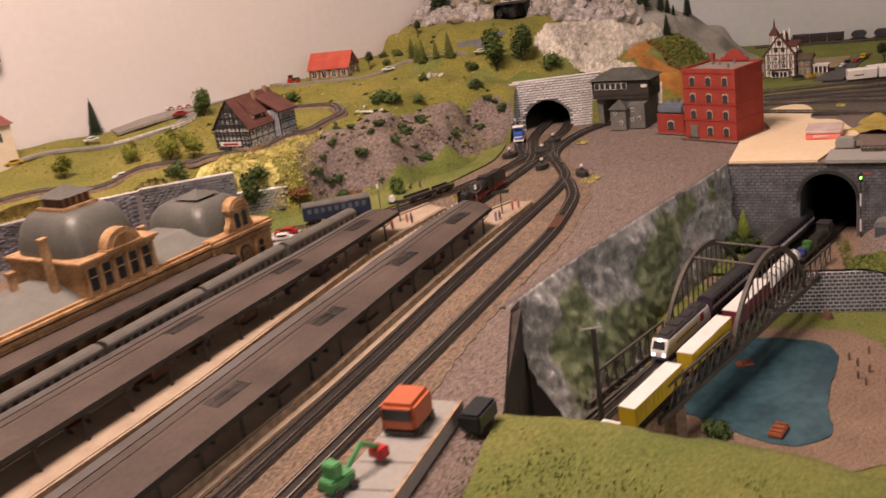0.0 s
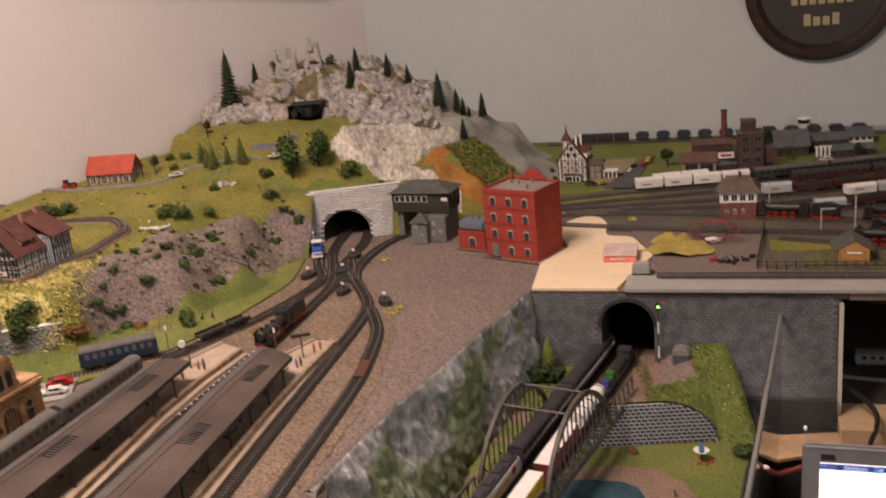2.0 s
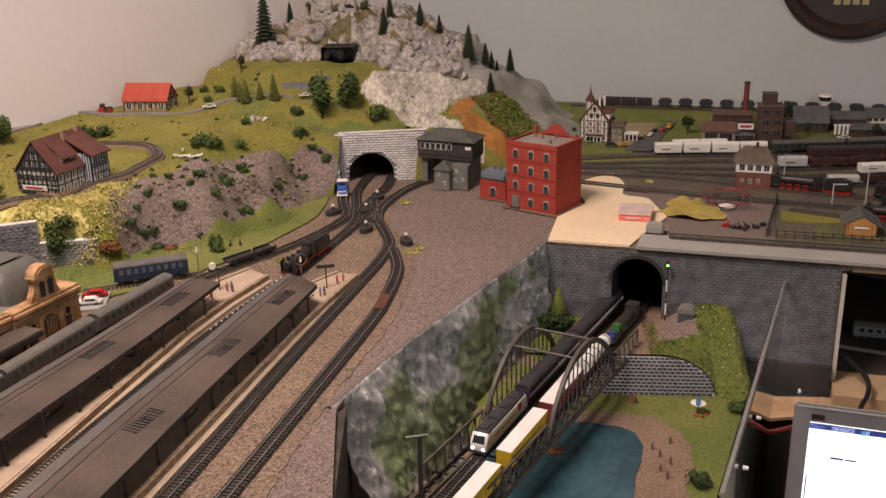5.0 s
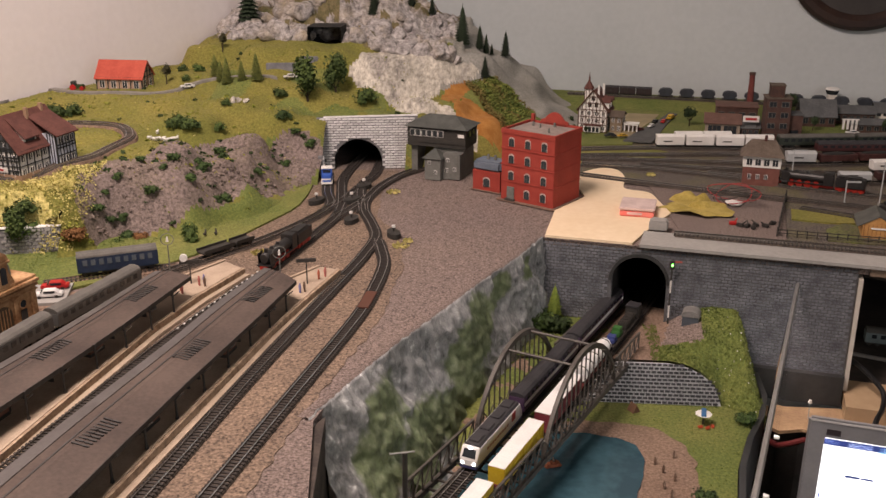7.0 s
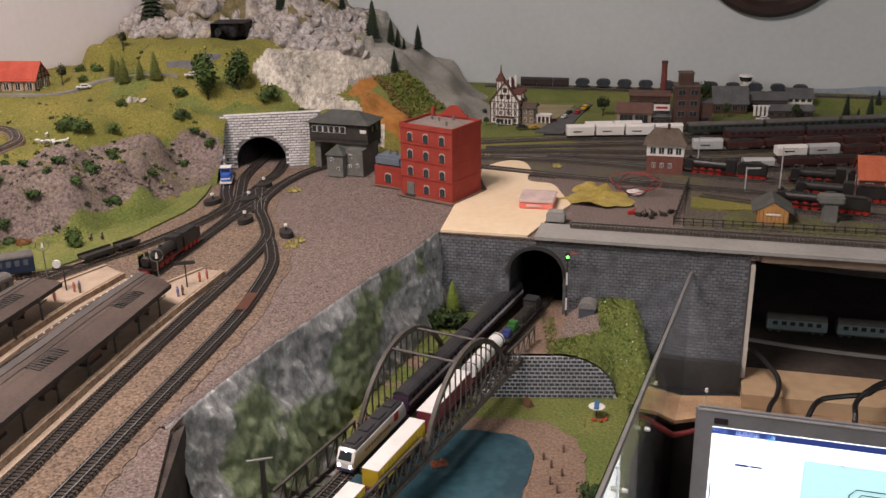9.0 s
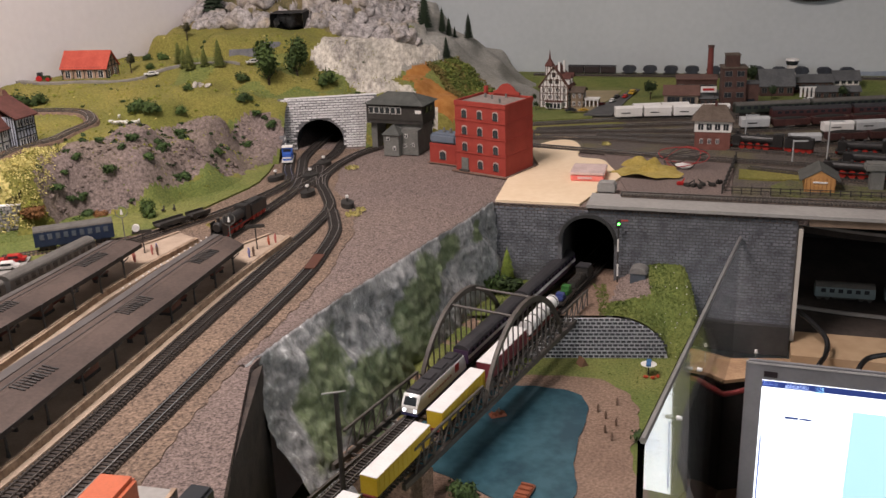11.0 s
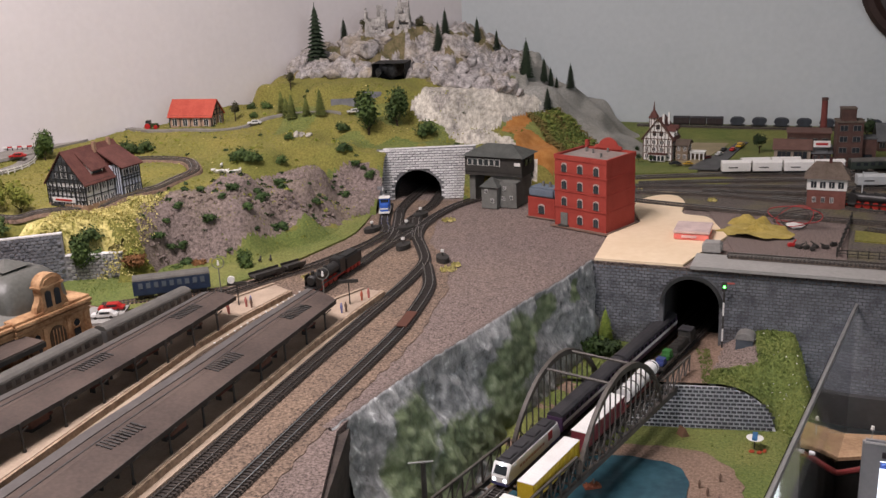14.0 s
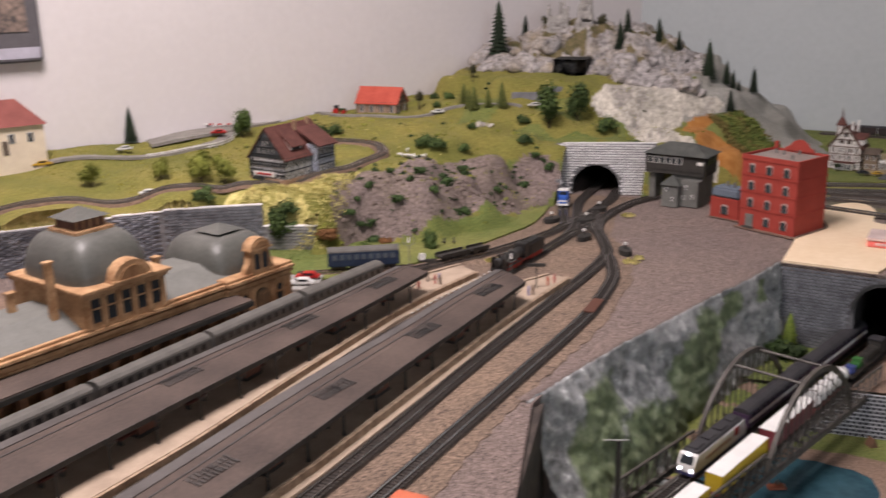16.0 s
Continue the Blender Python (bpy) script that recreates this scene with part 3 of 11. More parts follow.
def build_hill():
    bm = bmesh.new()
    step = 0.0043
    nx, ny = 341, 341
    x0, y0 = -1.25, 0.93
    ys = y0 + step * np.arange(ny)
    base = np.zeros((nx, ny))
    for i in range(nx):
        w = 1.0 / ((HP[:, 0] - x0 - i * step) ** 2 + (HP[:, 1] - ys[:, None]) ** 2 + 0.00025) ** 2.2
        base[i] = (w * HP[:, 2]).sum(1) / w.sum(1)
    gx, gy = np.gradient(base, step)
    steep = np.hypot(gx, gy)
    grid, kind = {}, {}
    for i in range(nx):
        for k in range(ny):
            x, y = x0 + i * step, float(ys[k])
            # keep inside the two walls
            if (Vector((x, y)) - CORNER).dot(LN) < 0.004 or (Vector((x, y)) - CORNER).dot(BN) < 0.004:
                continue
            z = float(base[i, k])
            if z < 0.982:
                continue
            kind[i, k] = c = hill_kind(x, y, z, float(steep[i, k]))
            z += 0.0022 * noise.noise(Vector((x * 30, y * 30, 2)))
            if c == 2:
                z += 0.0020 * noise.noise(Vector((x * 170, y * 170, 6))) + 0.0020 * noise.noise(Vector((x * 420, y * 420, 1)))
            elif c == 4:
                e = x * 0.8 - y * 0.6
                z += 0.007 * (0.4 - abs(noise.fractal(Vector((e * 30, (x + y) * 11, 4)), 0.8, 2.2, 4))) + 0.0012 * noise.noise(Vector((x * 260, y * 260, 3)))
            if y > 1.842 and -0.46 < x < -0.01 and c not in (0, 4):
                e = min(1.0, (y - 1.842) / 0.03)
                v = noise.fractal(Vector((x * 20, y * 20, 0)), 0.8, 2.2, 4)
                z += e * (0.017 * v + 0.024 * (0.6 - abs(noise.noise(Vector((x * 30, y * 20, 7))))) - 0.005 * abs(noise.noise(Vector((x * 110, y * 60, 3)))))
            grid[i, k] = bm.verts.new((x, y, z))
    for i in range(nx - 1):
        for k in range(ny - 1):
            q = [grid.get(c) for c in ((i, k), (i + 1, k), (i + 1, k + 1), (i, k + 1))]
            if None in q or max(v.co.z for v in q) < 0.994:
                continue
            c = sum((v.co for v in q), Vector()) / 4
            if c.x < -0.455 and c.y < rw_line(c.x) + 0.004:
                continue
            if -0.205 < c.x < -0.08 and c.y < 1.633 + 0.12 * (c.x + 0.14) and c.y > 1.3 and c.z < 1.1:
                continue
            if c.x > -0.2 and c.y < 1.55 or c.y < 1.0 + 0.3 * max(0, c.x + 0.6) and c.x > -0.7 or c.x > -0.32 and c.y < 1.2:
                continue
            if CAVE[0] < c.x < CAVE[1] and CAVE[2] < c.y < CAVE[3]:
                continue
            f = bm.faces.new(q)
            f.material_index = kind[i, k]
    for v in [v for v in bm.verts if not v.link_faces]:
        bm.verts.remove(v)
    # skirt down behind the retaining wall
    for e in [e for e in bm.edges if len(e.link_faces) == 1]:
        a, b = e.verts
        if a.co.x < -0.44 and all(abs(v.co.y - rw_line(v.co.x)) < 0.02 for v in (a, b)):
            f = bm.faces.new((a, b, bm.verts.new((b.co.x, b.co.y, 0.99)), bm.verts.new((a.co.x, a.co.y, 0.99))))
            f.material_index = 7
    return bm


setting("hill", build_hill(), [grass, meadow, scree, rock, chalk, grey_slope, ochre, yellow_flock, rock_moss], "landscaped hill of meadow, scree and bare grey rock", "hill", (2, 3, 8))

# ---- the sunken valley ----
PIT_Z, TERRACE_Z = 0.845, 0.893
setting("valley_floor", prism([(-0.10, 0.55), (0.33, 0.55), (0.325, 0.90), (0.345, 1.0), (0.365, 1.06), (0.388, 1.11), (0.402, 1.16), (0.404, 1.232), (0.10, 1.30), (-0.02, 0.95)], 0.825, PIT_Z), grass, "green grass floor of the sunken valley", "ground")


def shore(pts, jitter, seed):
    out = []
    for p in smooth([(x, y, 0) for x, y in pts + pts[:1]], 8)[:-1]:
        out.append((p.x + jitter * noise.noise(Vector((p.x * 60, p.y * 60, seed))), p.y + jitter * noise.noise(Vector((p.x * 60, p.y * 60, seed + 5)))))
    return out


setting("valley_bank", prism(shore([(0.10, 1.07), (0.20, 1.088), (0.27, 1.072), (0.298, 1.03), (0.30, 0.97), (0.285, 0.90), (0.285, 0.80), (0.20, 0.775), (0.10, 0.80), (0.02, 0.85), (0.02, 1.0)], 0.006, 3), 0.84, PIT_Z + 0.0015), dirt, "bare brown earth bank round the pond", "ground")
setting("pond", prism(shore([(0.10, 1.03), (0.16, 1.058), (0.212, 1.052), (0.241, 1.035), (0.247, 0.992), (0.235, 0.943), (0.227, 0.898), (0.228, 0.865), (0.222, 0.832), (0.19, 0.815), (0.15, 0.83), (0.10, 0.87), (0.05, 0.90), (0.05, 0.97)], 0.003, 8), 0.84, PIT_Z + 0.003), pond_water, "painted blue-green resin pond in the valley", "water")

# cliff face below the gravel plain
def build_cliff():
    """Hand-carved plaster: tall slanting ribs, ragged rim, broad flocked patches."""
    bm = bmesh.new()
    top = smooth([(x, y, 0) for x, y in CLIFF[1:]], 34)
    rows, n, run = 58, len(top), 0.0
    grid, green = [], {}
    moss = bm.verts.layers.float.new("moss")
    patches = ((0.19, 0.42, 0.10, 0.34), (0.34, 0.62, 0.13, 0.24), (0.58, 0.30, 0.10, 0.26), (0.70, 0.16, 0.055, 0.12), (0.50, 0.62, 0.10, 0.22), (0.84, 0.13, 0.04, 0.08))
    for i, p in enumerate(top):
        t = i / (n - 1)
        a, b = top[max(i - 1, 0)], top[min(i + 1, n - 1)]
        d = (b - a).normalized()
        side = Vector((d.y, -d.x, 0))
        run += (p - top[i - 1]).length if i else 0.0
        spread = 0.055 * (1 - t) + 0.02
        rag = 0.0022 * noise.noise(Vector((run * 90, 1, 0))) + 0.0013 * noise.noise(Vector((run * 260, 4, 0)))
        col = []
        for r in range(rows):
            if r == 0:
                col.append(bm.verts.new(tuple((p - side * 0.011).xy) + (0.9994,)))
                green[col[-1]] = 0.0
                continue
            u = (r - 1) / (rows - 2)
            z = 1.0006 + 0.0012 * noise.noise(Vector((run * 140, 7, 0))) - u * (1.0 - 0.834)
            q = p + side * (spread * u ** 1.3 + rag)
            k = min(1.0, 0.10 + u * 7)
            e = run - 0.45 * (1 - z)  # ribs lean over to one side
            rib = 0.5 - abs(noise.fractal(Vector((e * 22, z * 11, 3)), 0.9, 2.1, 5))
            big = noise.noise(Vector((e * 9, z * 8, 11)))
            fine = noise.noise(Vector((run * 150, z * 125, 5)))
            q = q + side * (k * (0.014 * rib + 0.009 * big + 0.0028 * fine + 0.0016 * noise.noise(Vector((run * 90, z * 90, 2))) - 0.001))
            col.append(bm.verts.new((q.x, q.y, z)))
            w = 0.25 * noise.noise(Vector((run * 26, z * 20, 4)))
            green[col[-1]] = max(0.0, max(1.0 - 0.55 * (((t - t0 + 0.22 * (u - u0)) / rt) ** 2 + ((u - u0) / ru) ** 2) for t0, u0, rt, ru in patches) + w)
        grid.append(col)
    for v, g in green.items():
        v[moss] = g
    for i in range(n - 1):
        for r in range(rows - 1):
            f = bm.faces.new((grid[i][r], grid[i][r + 1], grid[i + 1][r + 1], grid[i + 1][r]))
            if r == 0:
                f.material_index = 1
    return bm


setting("cliff", build_cliff(), [cliff_rock, gravel], "steep grey plaster rock face with dark green moss", "cliff", True)
setting("cliff_end", prism([(-0.037, 0.58), (-0.0605, 0.80), (-0.054, 0.815), (-0.028, 0.60)], 0.83, 0.994), mat("end_brown", (0.028, 0.021, 0.018), 0.9, (0.06, 0.046, 0.038), 40, 0.6), "dark brown end board of the plain", "board")

# back wall of the valley with the tunnel arch
ARCH_C, ARCH_R, ARCH_SPRING = 0.127, 0.0345, 0.950


def wall_profile():
    """Outline of the wall in (along, up) with the tunnel cut out of its foot."""
    L = (WALL_B - WALL_A).length
    pts = [(0, 0.835), (ARCH_C - ARCH_R, 0.835)]
    pts += [(ARCH_C - ARCH_R * math.cos(a), ARCH_SPRING + ARCH_R * math.sin(a)) for a in [math.pi * i / 16 for i in range(17)]]
    pts += [(ARCH_C + ARCH_R, 0.835), (L, 0.835), (L, 0.9975), (0, 0.9975)]
    return pts


def wall_point(s, out, z):
    p = WALL_A + WDIR * s + WNORM * out
    return (p.x, p.y, z)


bm = bmesh.new()
prof = wall_profile()
fr = [bm.verts.new(wall_point(s, 0, z)) for s, z in prof]
bk = [bm.verts.new(wall_point(s, -0.01, z)) for s, z in prof]
bm.faces.new(fr)
bm.faces.new(bk[::-1])
for i in range(len(prof)):
    k = (i + 1) % len(prof)
    bm.faces.new((fr[i], bk[i], bk[k], fr[k]))
bmesh.ops.recalc_face_normals(bm, faces=bm.faces)
valley_wall = setting("valley_wall", bm, mortar_dark, "dark grey stone-block retaining wall with a tunnel arch", "wall")
bm = bmesh.new()
a0 = [(ARCH_C - (ARCH_R) * math.cos(a), ARCH_SPRING + ARCH_R * math.sin(a)) for a in [math.pi * i / 16 for i in range(17)]]
ring = [(ARCH_C - ARCH_R, 0.885)] + a0 + [(ARCH_C + ARCH_R, 0.885)]
r0 = [bm.verts.new(wall_point(s, -0.009, z)) for s, z in ring]
r1 = [bm.verts.new(wall_point(s, -0.25, z)) for s, z in ring]
for i in range(len(ring) - 1):
    bm.faces.new((r0[i], r0[i + 1], r1[i + 1], r1[i]))
bm.faces.new(r1)
# the tunnel's darkness is painted on as a black lining
setting("tunnel_lining", bm, void_black, "tunnel lining behind the arch, coloured black for its darkness", "tunnel")
bm = bmesh.new()
outer = [(ARCH_C - (ARCH_R + 0.004) * math.cos(a), ARCH_SPRING + (ARCH_R + 0.004) * math.sin(a)) for a in [math.pi * i / 16 for i in range(17)]]
for i in range(16):
    q = [a0[i], a0[i + 1], outer[i + 1], outer[i]]
    f0 = [bm.verts.new(wall_point(s, 0.0, z)) for s, z in q]
    f1 = [bm.verts.new(wall_point(s, 0.0035, z)) for s, z in q]
    bm.faces.new(f1)
    for j in range(4):
        bm.faces.new((f0[j], f0[(j + 1) % 4], f1[(j + 1) % 4], f1[j]))
bmesh.ops.recalc_face_normals(bm, faces=bm.faces)
part("arch_ring", bm, black_box, valley_wall, "black tunnel arch rim")

# concrete ledge along the yard's edge
ledge0 = WALL_A + WDIR * 0.125
LN2 = -WNORM
pts = [tuple(ledge0 + WNORM * 0.006), tuple(WALL_A + WDIR * 1.5 + WNORM * 0.006), tuple(WALL_A + WDIR * 1.5 + LN2 * 0.05), tuple(ledge0 + LN2 * 0.05)]
setting("ledge", prism(pts, 0.9988, 1.003), concrete, "grey concrete ledge along the edge of the yard", "ledge")
# tan wood darkened to brown in place of the ledge's shade
setting("ledge_beam", prism([tuple(WALL_B + WNORM * 0.002 + WDIR * 0.012), tuple(WALL_A + WDIR * 1.5 + WNORM * 0.002), tuple(WALL_A + WDIR * 1.5 - WNORM * 0.03), tuple(WALL_B - WNORM * 0.03 + WDIR * 0.012)], 0.9885, 0.9985), mat("beam_shaded", (0.16, 0.11, 0.075), 0.8, (0.22, 0.155, 0.11), 12, fine=80), "wooden edge beam under the ledge, its shade put into a dark brown", "beam")
# the open bay below the yard
bay_b = WALL_A + WDIR * 1.5
setting("bay_post", prism([tuple(WALL_B + WDIR * 0.001 + WNORM * 0.004), tuple(WALL_B + WDIR * 0.006 + WNORM * 0.004), tuple(WALL_B + WDIR * 0.006 - WNORM * 0.25), tuple(WALL_B + WDIR * 0.001 - WNORM * 0.25)], 0.835, 0.9835), mat("panel_pale", (0.46, 0.42, 0.36), 0.7, (0.55, 0.51, 0.45), 14, fine=90), "upright pale plywood edge panel", "panel")
setting("bay_shelf", prism([tuple(WALL_B + WNORM * 0.045 + WDIR * 0.002), tuple(bay_b + WNORM * 0.045), tuple(bay_b - WNORM * 0.03), tuple(WALL_B - WNORM * 0.03 + WDIR * 0.002)], 0.8155, 0.834), ply, "beige plywood shelf edge of the hidden sidings", "shelf")
# shade of the bay is in the colours of its floor and back
setting("bay_floor", prism([tuple(WALL_B - WNORM * 0.0305 + WDIR * 0.002), tuple(bay_b - WNORM * 0.0305), tuple(bay_b - WNORM * 0.5), tuple(WALL_B - WNORM * 0.5 + WDIR * 0.002)], 0.8155, 0.832), bay_shade, "floor of the hidden sidings, shade put into its dark colour", "floor")
setting("bay_back", prism([tuple(WALL_B - WNORM * 0.42), tuple(bay_b - WNORM * 0.42), tuple(bay_b - WNORM * 0.44), tuple(WALL_B - WNORM * 0.44)], 0.835, 0.974), void_black, "back panel of the hidden sidings, coloured black for shade", "panel")
setting("wall_plinth", prism([tuple(WALL_A + WDIR * 0.268 + WNORM * 0.003), tuple(WALL_B + WNORM * 0.003), tuple(WALL_B + WNORM * 0.012), tuple(WALL_A + WDIR * 0.268 + WNORM * 0.012)], 0.8155, 0.856), black_box, "black painted plinth at the foot of the wall", "plinth")
setting("valley_board", prism([(0.331, 0.55), (0.326, 0.90), (0.346, 1.0), (0.366, 1.06), (0.389, 1.11), (0.403, 1.16), (0.405, 1.222), (0.412, 1.222), (0.410, 1.16), (0.396, 1.11), (0.373, 1.06), (0.353, 1.0), (0.333, 0.90), (0.338, 0.55)], 0.655, 0.850), black_box, "black painted board along the valley edge", "board")
setting("lower_table", prism([(0.34, 0.2), (1.6, 0.2), (1.6, 1.02), (0.53, 1.21), (0.45, 1.19), (0.36, 1.0)], 0.615, 0.655), mat("table_walnut", (0.09, 0.05, 0.03), 0.5, (0.13, 0.075, 0.045), 15), "dark brown wooden table beside the layout", "table")
# near grass hill over the track
def build_near_hill():
    bm = bmesh.new()
    rim = smooth([(-0.028, 0.603, 0), (0.022, 0.596, 0), (0.064, 0.588, 0), (0.10, 0.574, 0), (0.141, 0.564, 0), (0.183, 0.548, 0), (0.228, 0.525, 0), (0.30, 0.485, 0), (0.40, 0.43, 0)], 10)
    rows = []
    for k, (back, z) in enumerate(((0.0, 0.97), (0.0, 0.990), (0.003, 0.996), (0.012, 1.0), (0.03, 1.002), (0.06, 1.002), (0.10, 1.001), (0.15, 1.0), (0.26, 0.999))):
        rows.append([bm.verts.new((p.x, max(0.302, p.y - back + 0.004 * noise.noise(Vector((p.x * 50, k, 1)))), z + (0.004 * noise.noise(Vector((p.x * 22, k * 1.3, 4))) if k > 1 else 0))) for p in rim])
    for a, b in zip(rows, rows[1:]):
        for i in range(len(rim) - 1):
            bm.faces.new((a[i], a[i + 1], b[i + 1], b[i]))
    bmesh.ops.recalc_face_normals(bm, faces=bm.faces)
    return bm


setting("near_hill", build_near_hill(), grass, "green grass board over the near end of the tracks", "ground", True)
# table carcass below everything
setting("table_front", prism([(-1.3, 0.30), (0.40, 0.30), (0.40, 0.32), (-1.3, 0.32)], 0.0, 0.968), ply, "plywood front panel of the layout table", "panel")

# ---- tracks ----
GAUGE = 0.009


def resample(pts, step):
    """Points at even steps along a polyline."""
    out, carry = [Vector(pts[0])], 0.0
    for a, b in zip(pts, pts[1:]):
        a, b = Vector(a), Vector(b)
        L = (b - a).length
        d = step - carry
        while d <= L:
            out.append(a + (b - a) * (d / L))
            d += step
        carry = (carry + L) % step
    return out


SLEEPER = mesh_of("sleeper", box(-0.0082, 0.0082, -0.0011, 0.0011, 0.0014, 0.0032), sleeper_black)


def track(label, pts, z=1.0, bed=None, bed_width=0.011, sleepers=True, single=0):
    """One length of track: bed, two rails and its sleepers."""
    path = smooth([(p[0], p[1], p[2] if len(p) > 2 else z) for p in pts], 8)
    t = thing("railway_track", label, "track", group="tracks of the model railway")
    if bed:
        part("track_bed", sweep(path, [(-bed_width, 0), (-bed_width * 0.8, 0.0022), (bed_width * 0.8, 0.0022), (bed_width, 0)]), bed, t)
    for s in (-1, 1):
        u = s * GAUGE / 2
        part("rail", sweep(path, [(u - 0.0006, 0.003), (u - 0.0006, 0.0046), (u + 0.0006, 0.0046), (u + 0.0006, 0.003)]), rail_metal, t)
    if sleepers:
        bm = bmesh.new()
        q = resample(path, 0.0048)
        for i in range(len(q) - 1):
            d = (q[i + 1] - q[i]).normalized()
            side = Vector((d.y, -d.x, 0)).normalized()
            if i < single:
                m = Matrix(((side.x, d.x, 0, q[i].x), (side.y, d.y, 0, q[i].y), (0, 0, 1, q[i].z), (0, 0, 0, 1)))
                piece("sleeper", SLEEPER, t, m)
                continue
            lo = [q[i] + side * u * 0.0082 + d * w * 0.0011 + Vector((0, 0, 0.0014)) for u, w in ((-1, -1), (1, -1), (1, 1), (-1, 1))]
            a = [bm.verts.new(p) for p in lo]
            b = [bm.verts.new(p + Vector((0, 0, 0.0018))) for p in lo]
            bm.faces.new(b)
            for k in range(4):
                bm.faces.new((a[k], a[(k + 1) % 4], b[(k + 1) % 4], b[k]))
        if len(bm.verts):
            tagged(part("sleeper_grid", bm, sleeper_black, t), kind="stuff")
        else:
            bm.free()
    return t


TRACK_A = [(-0.200, 0.16), (-0.152, 0.455), (-0.111, 0.697), (-0.090, 0.822), (-0.060, 1.003), (-0.053, 1.09), (-0.053, 1.165), (-0.063, 1.215), (-0.074, 1.255)]
TRACK_B = [(-0.245, 0.16), (-0.198, 0.455), (-0.158, 0.701), (-0.139, 0.839), (-0.113, 1.005), (-0.094, 1.12), (-0.082, 1.20), (-0.078, 1.265), (-0.092, 1.32), (-0.110, 1.375), (-0.116, 1.43), (-0.108, 1.49), (-0.086, 1.56), (-0.050, 1.612), (0.0, 1.645)]
TRACK_C = [(-0.36, 0.2), (-0.305, 0.55), (-0.270, 0.76), (-0.238, 0.93), (-0.205, 1.07), (-0.182, 1.149), (-0.160, 1.262), (-0.146, 1.34), (-0.148, 1.40), (-0.160, 1.47), (-0.170, 1.54), (-0.165, 1.66), (-0.155, 1.75)]
TRACK_D = [(-0.513, 0.25), (-0.449, 0.55), (-0.392, 0.80), (-0.377, 0.864), (-0.357, 0.947), (-0.319, 1.080), (-0.298, 1.130), (-0.262, 1.185), (-0.222, 1.243), (-0.180, 1.330), (-0.163, 1.395), (-0.178, 1.455), (-0.193, 1.53), (-0.2, 1.57)]
station_dark = "dark station track with black sleepers in tan ballast"
track(station_dark, TRACK_A, 1.0, track_dark, 0.0085, single=300)
track(station_dark, TRACK_B, 1.0, track_dark, 0.0085, single=300)
track(station_dark, TRACK_C, 1.0, track_dark, 0.0085, single=300)
track("dark curved station track beside the green strip", TRACK_D, 1.0, track_dark, 0.0095)
track("dark connecting track into the hill tunnel", [(-0.112, 1.37), (-0.125, 1.43), (-0.135, 1.50), (-0.126, 1.56), (-0.126, 1.62), (-0.13, 1.75)], 1.0, track_dark, 0.0095)
track("dark crossover track between the station lines", [(-0.146, 1.335), (-0.130, 1.385), (-0.118, 1.43), (-0.110, 1.48)], 1.0003, track_dark, 0.0095)
track("dark crossover track beside the shunter", [(-0.168, 1.37), (-0.150, 1.42), (-0.142, 1.46), (-0.135, 1.50)], 1.0003, track_dark, 0.0095)


def point_motor(x, y, deg):
    t = thing("point_motor", "black oval point motor housing beside the turnout", "point motor", pose(x, y, 1.0, 0, 0, deg), "point motors")
    bm = bmesh.new()
    bm_prism(bm, [(0.015 * math.cos(a), 0.0085 * math.sin(a)) for a in [2 * math.pi * i / 20 for i in range(20)]], 0, 0.0065)
    part("housing", bm, wood_black, t)
    part("lever", cyl((0, 0, 0.007), (0, 0, 0.012), 0.0012), iron, t)
    part("lantern", box(-0.002, 0.002, -0.002, 0.002, 0.012, 0.0155, 0.0004), white_paint, t)


for x, y, d in ((-0.186, 1.412, 60), (-0.136, 1.420, 55), (-0.121, 1.330, 75), (-0.130, 1.492, 60), (-0.056, 1.276, 110)):
    point_motor(x, y, d)
# rusty gap track section
solo("uncoupler_track", sweep([(-0.0565, 1.03, 1.0), (-0.0535, 1.075, 1.0)], [(-0.006, 0.0035), (-0.006, 0.005), (0.006, 0.005), (0.006, 0.0035)]), mat("rust_brown", (0.10, 0.035, 0.02), 0.7), "rust-brown uncoupler plate in the track", "uncoupler")


# ---- platforms and canopies ----
def offset_line(pts, left, right):
    """A ribbon's plan outline around a centre line."""
    a, b = [], []
    for i, p in enumerate(pts):
        u, v = Vector(pts[max(i - 1, 0)]), Vector(pts[min(i + 1, len(pts) - 1)])
        d = (v - u).normalized()
        s = Vector((d.y, -d.x))
        a.append(tuple(Vector(p) + s * right))
        b.append(tuple(Vector(p) - s * left))
    return a + b[::-1]


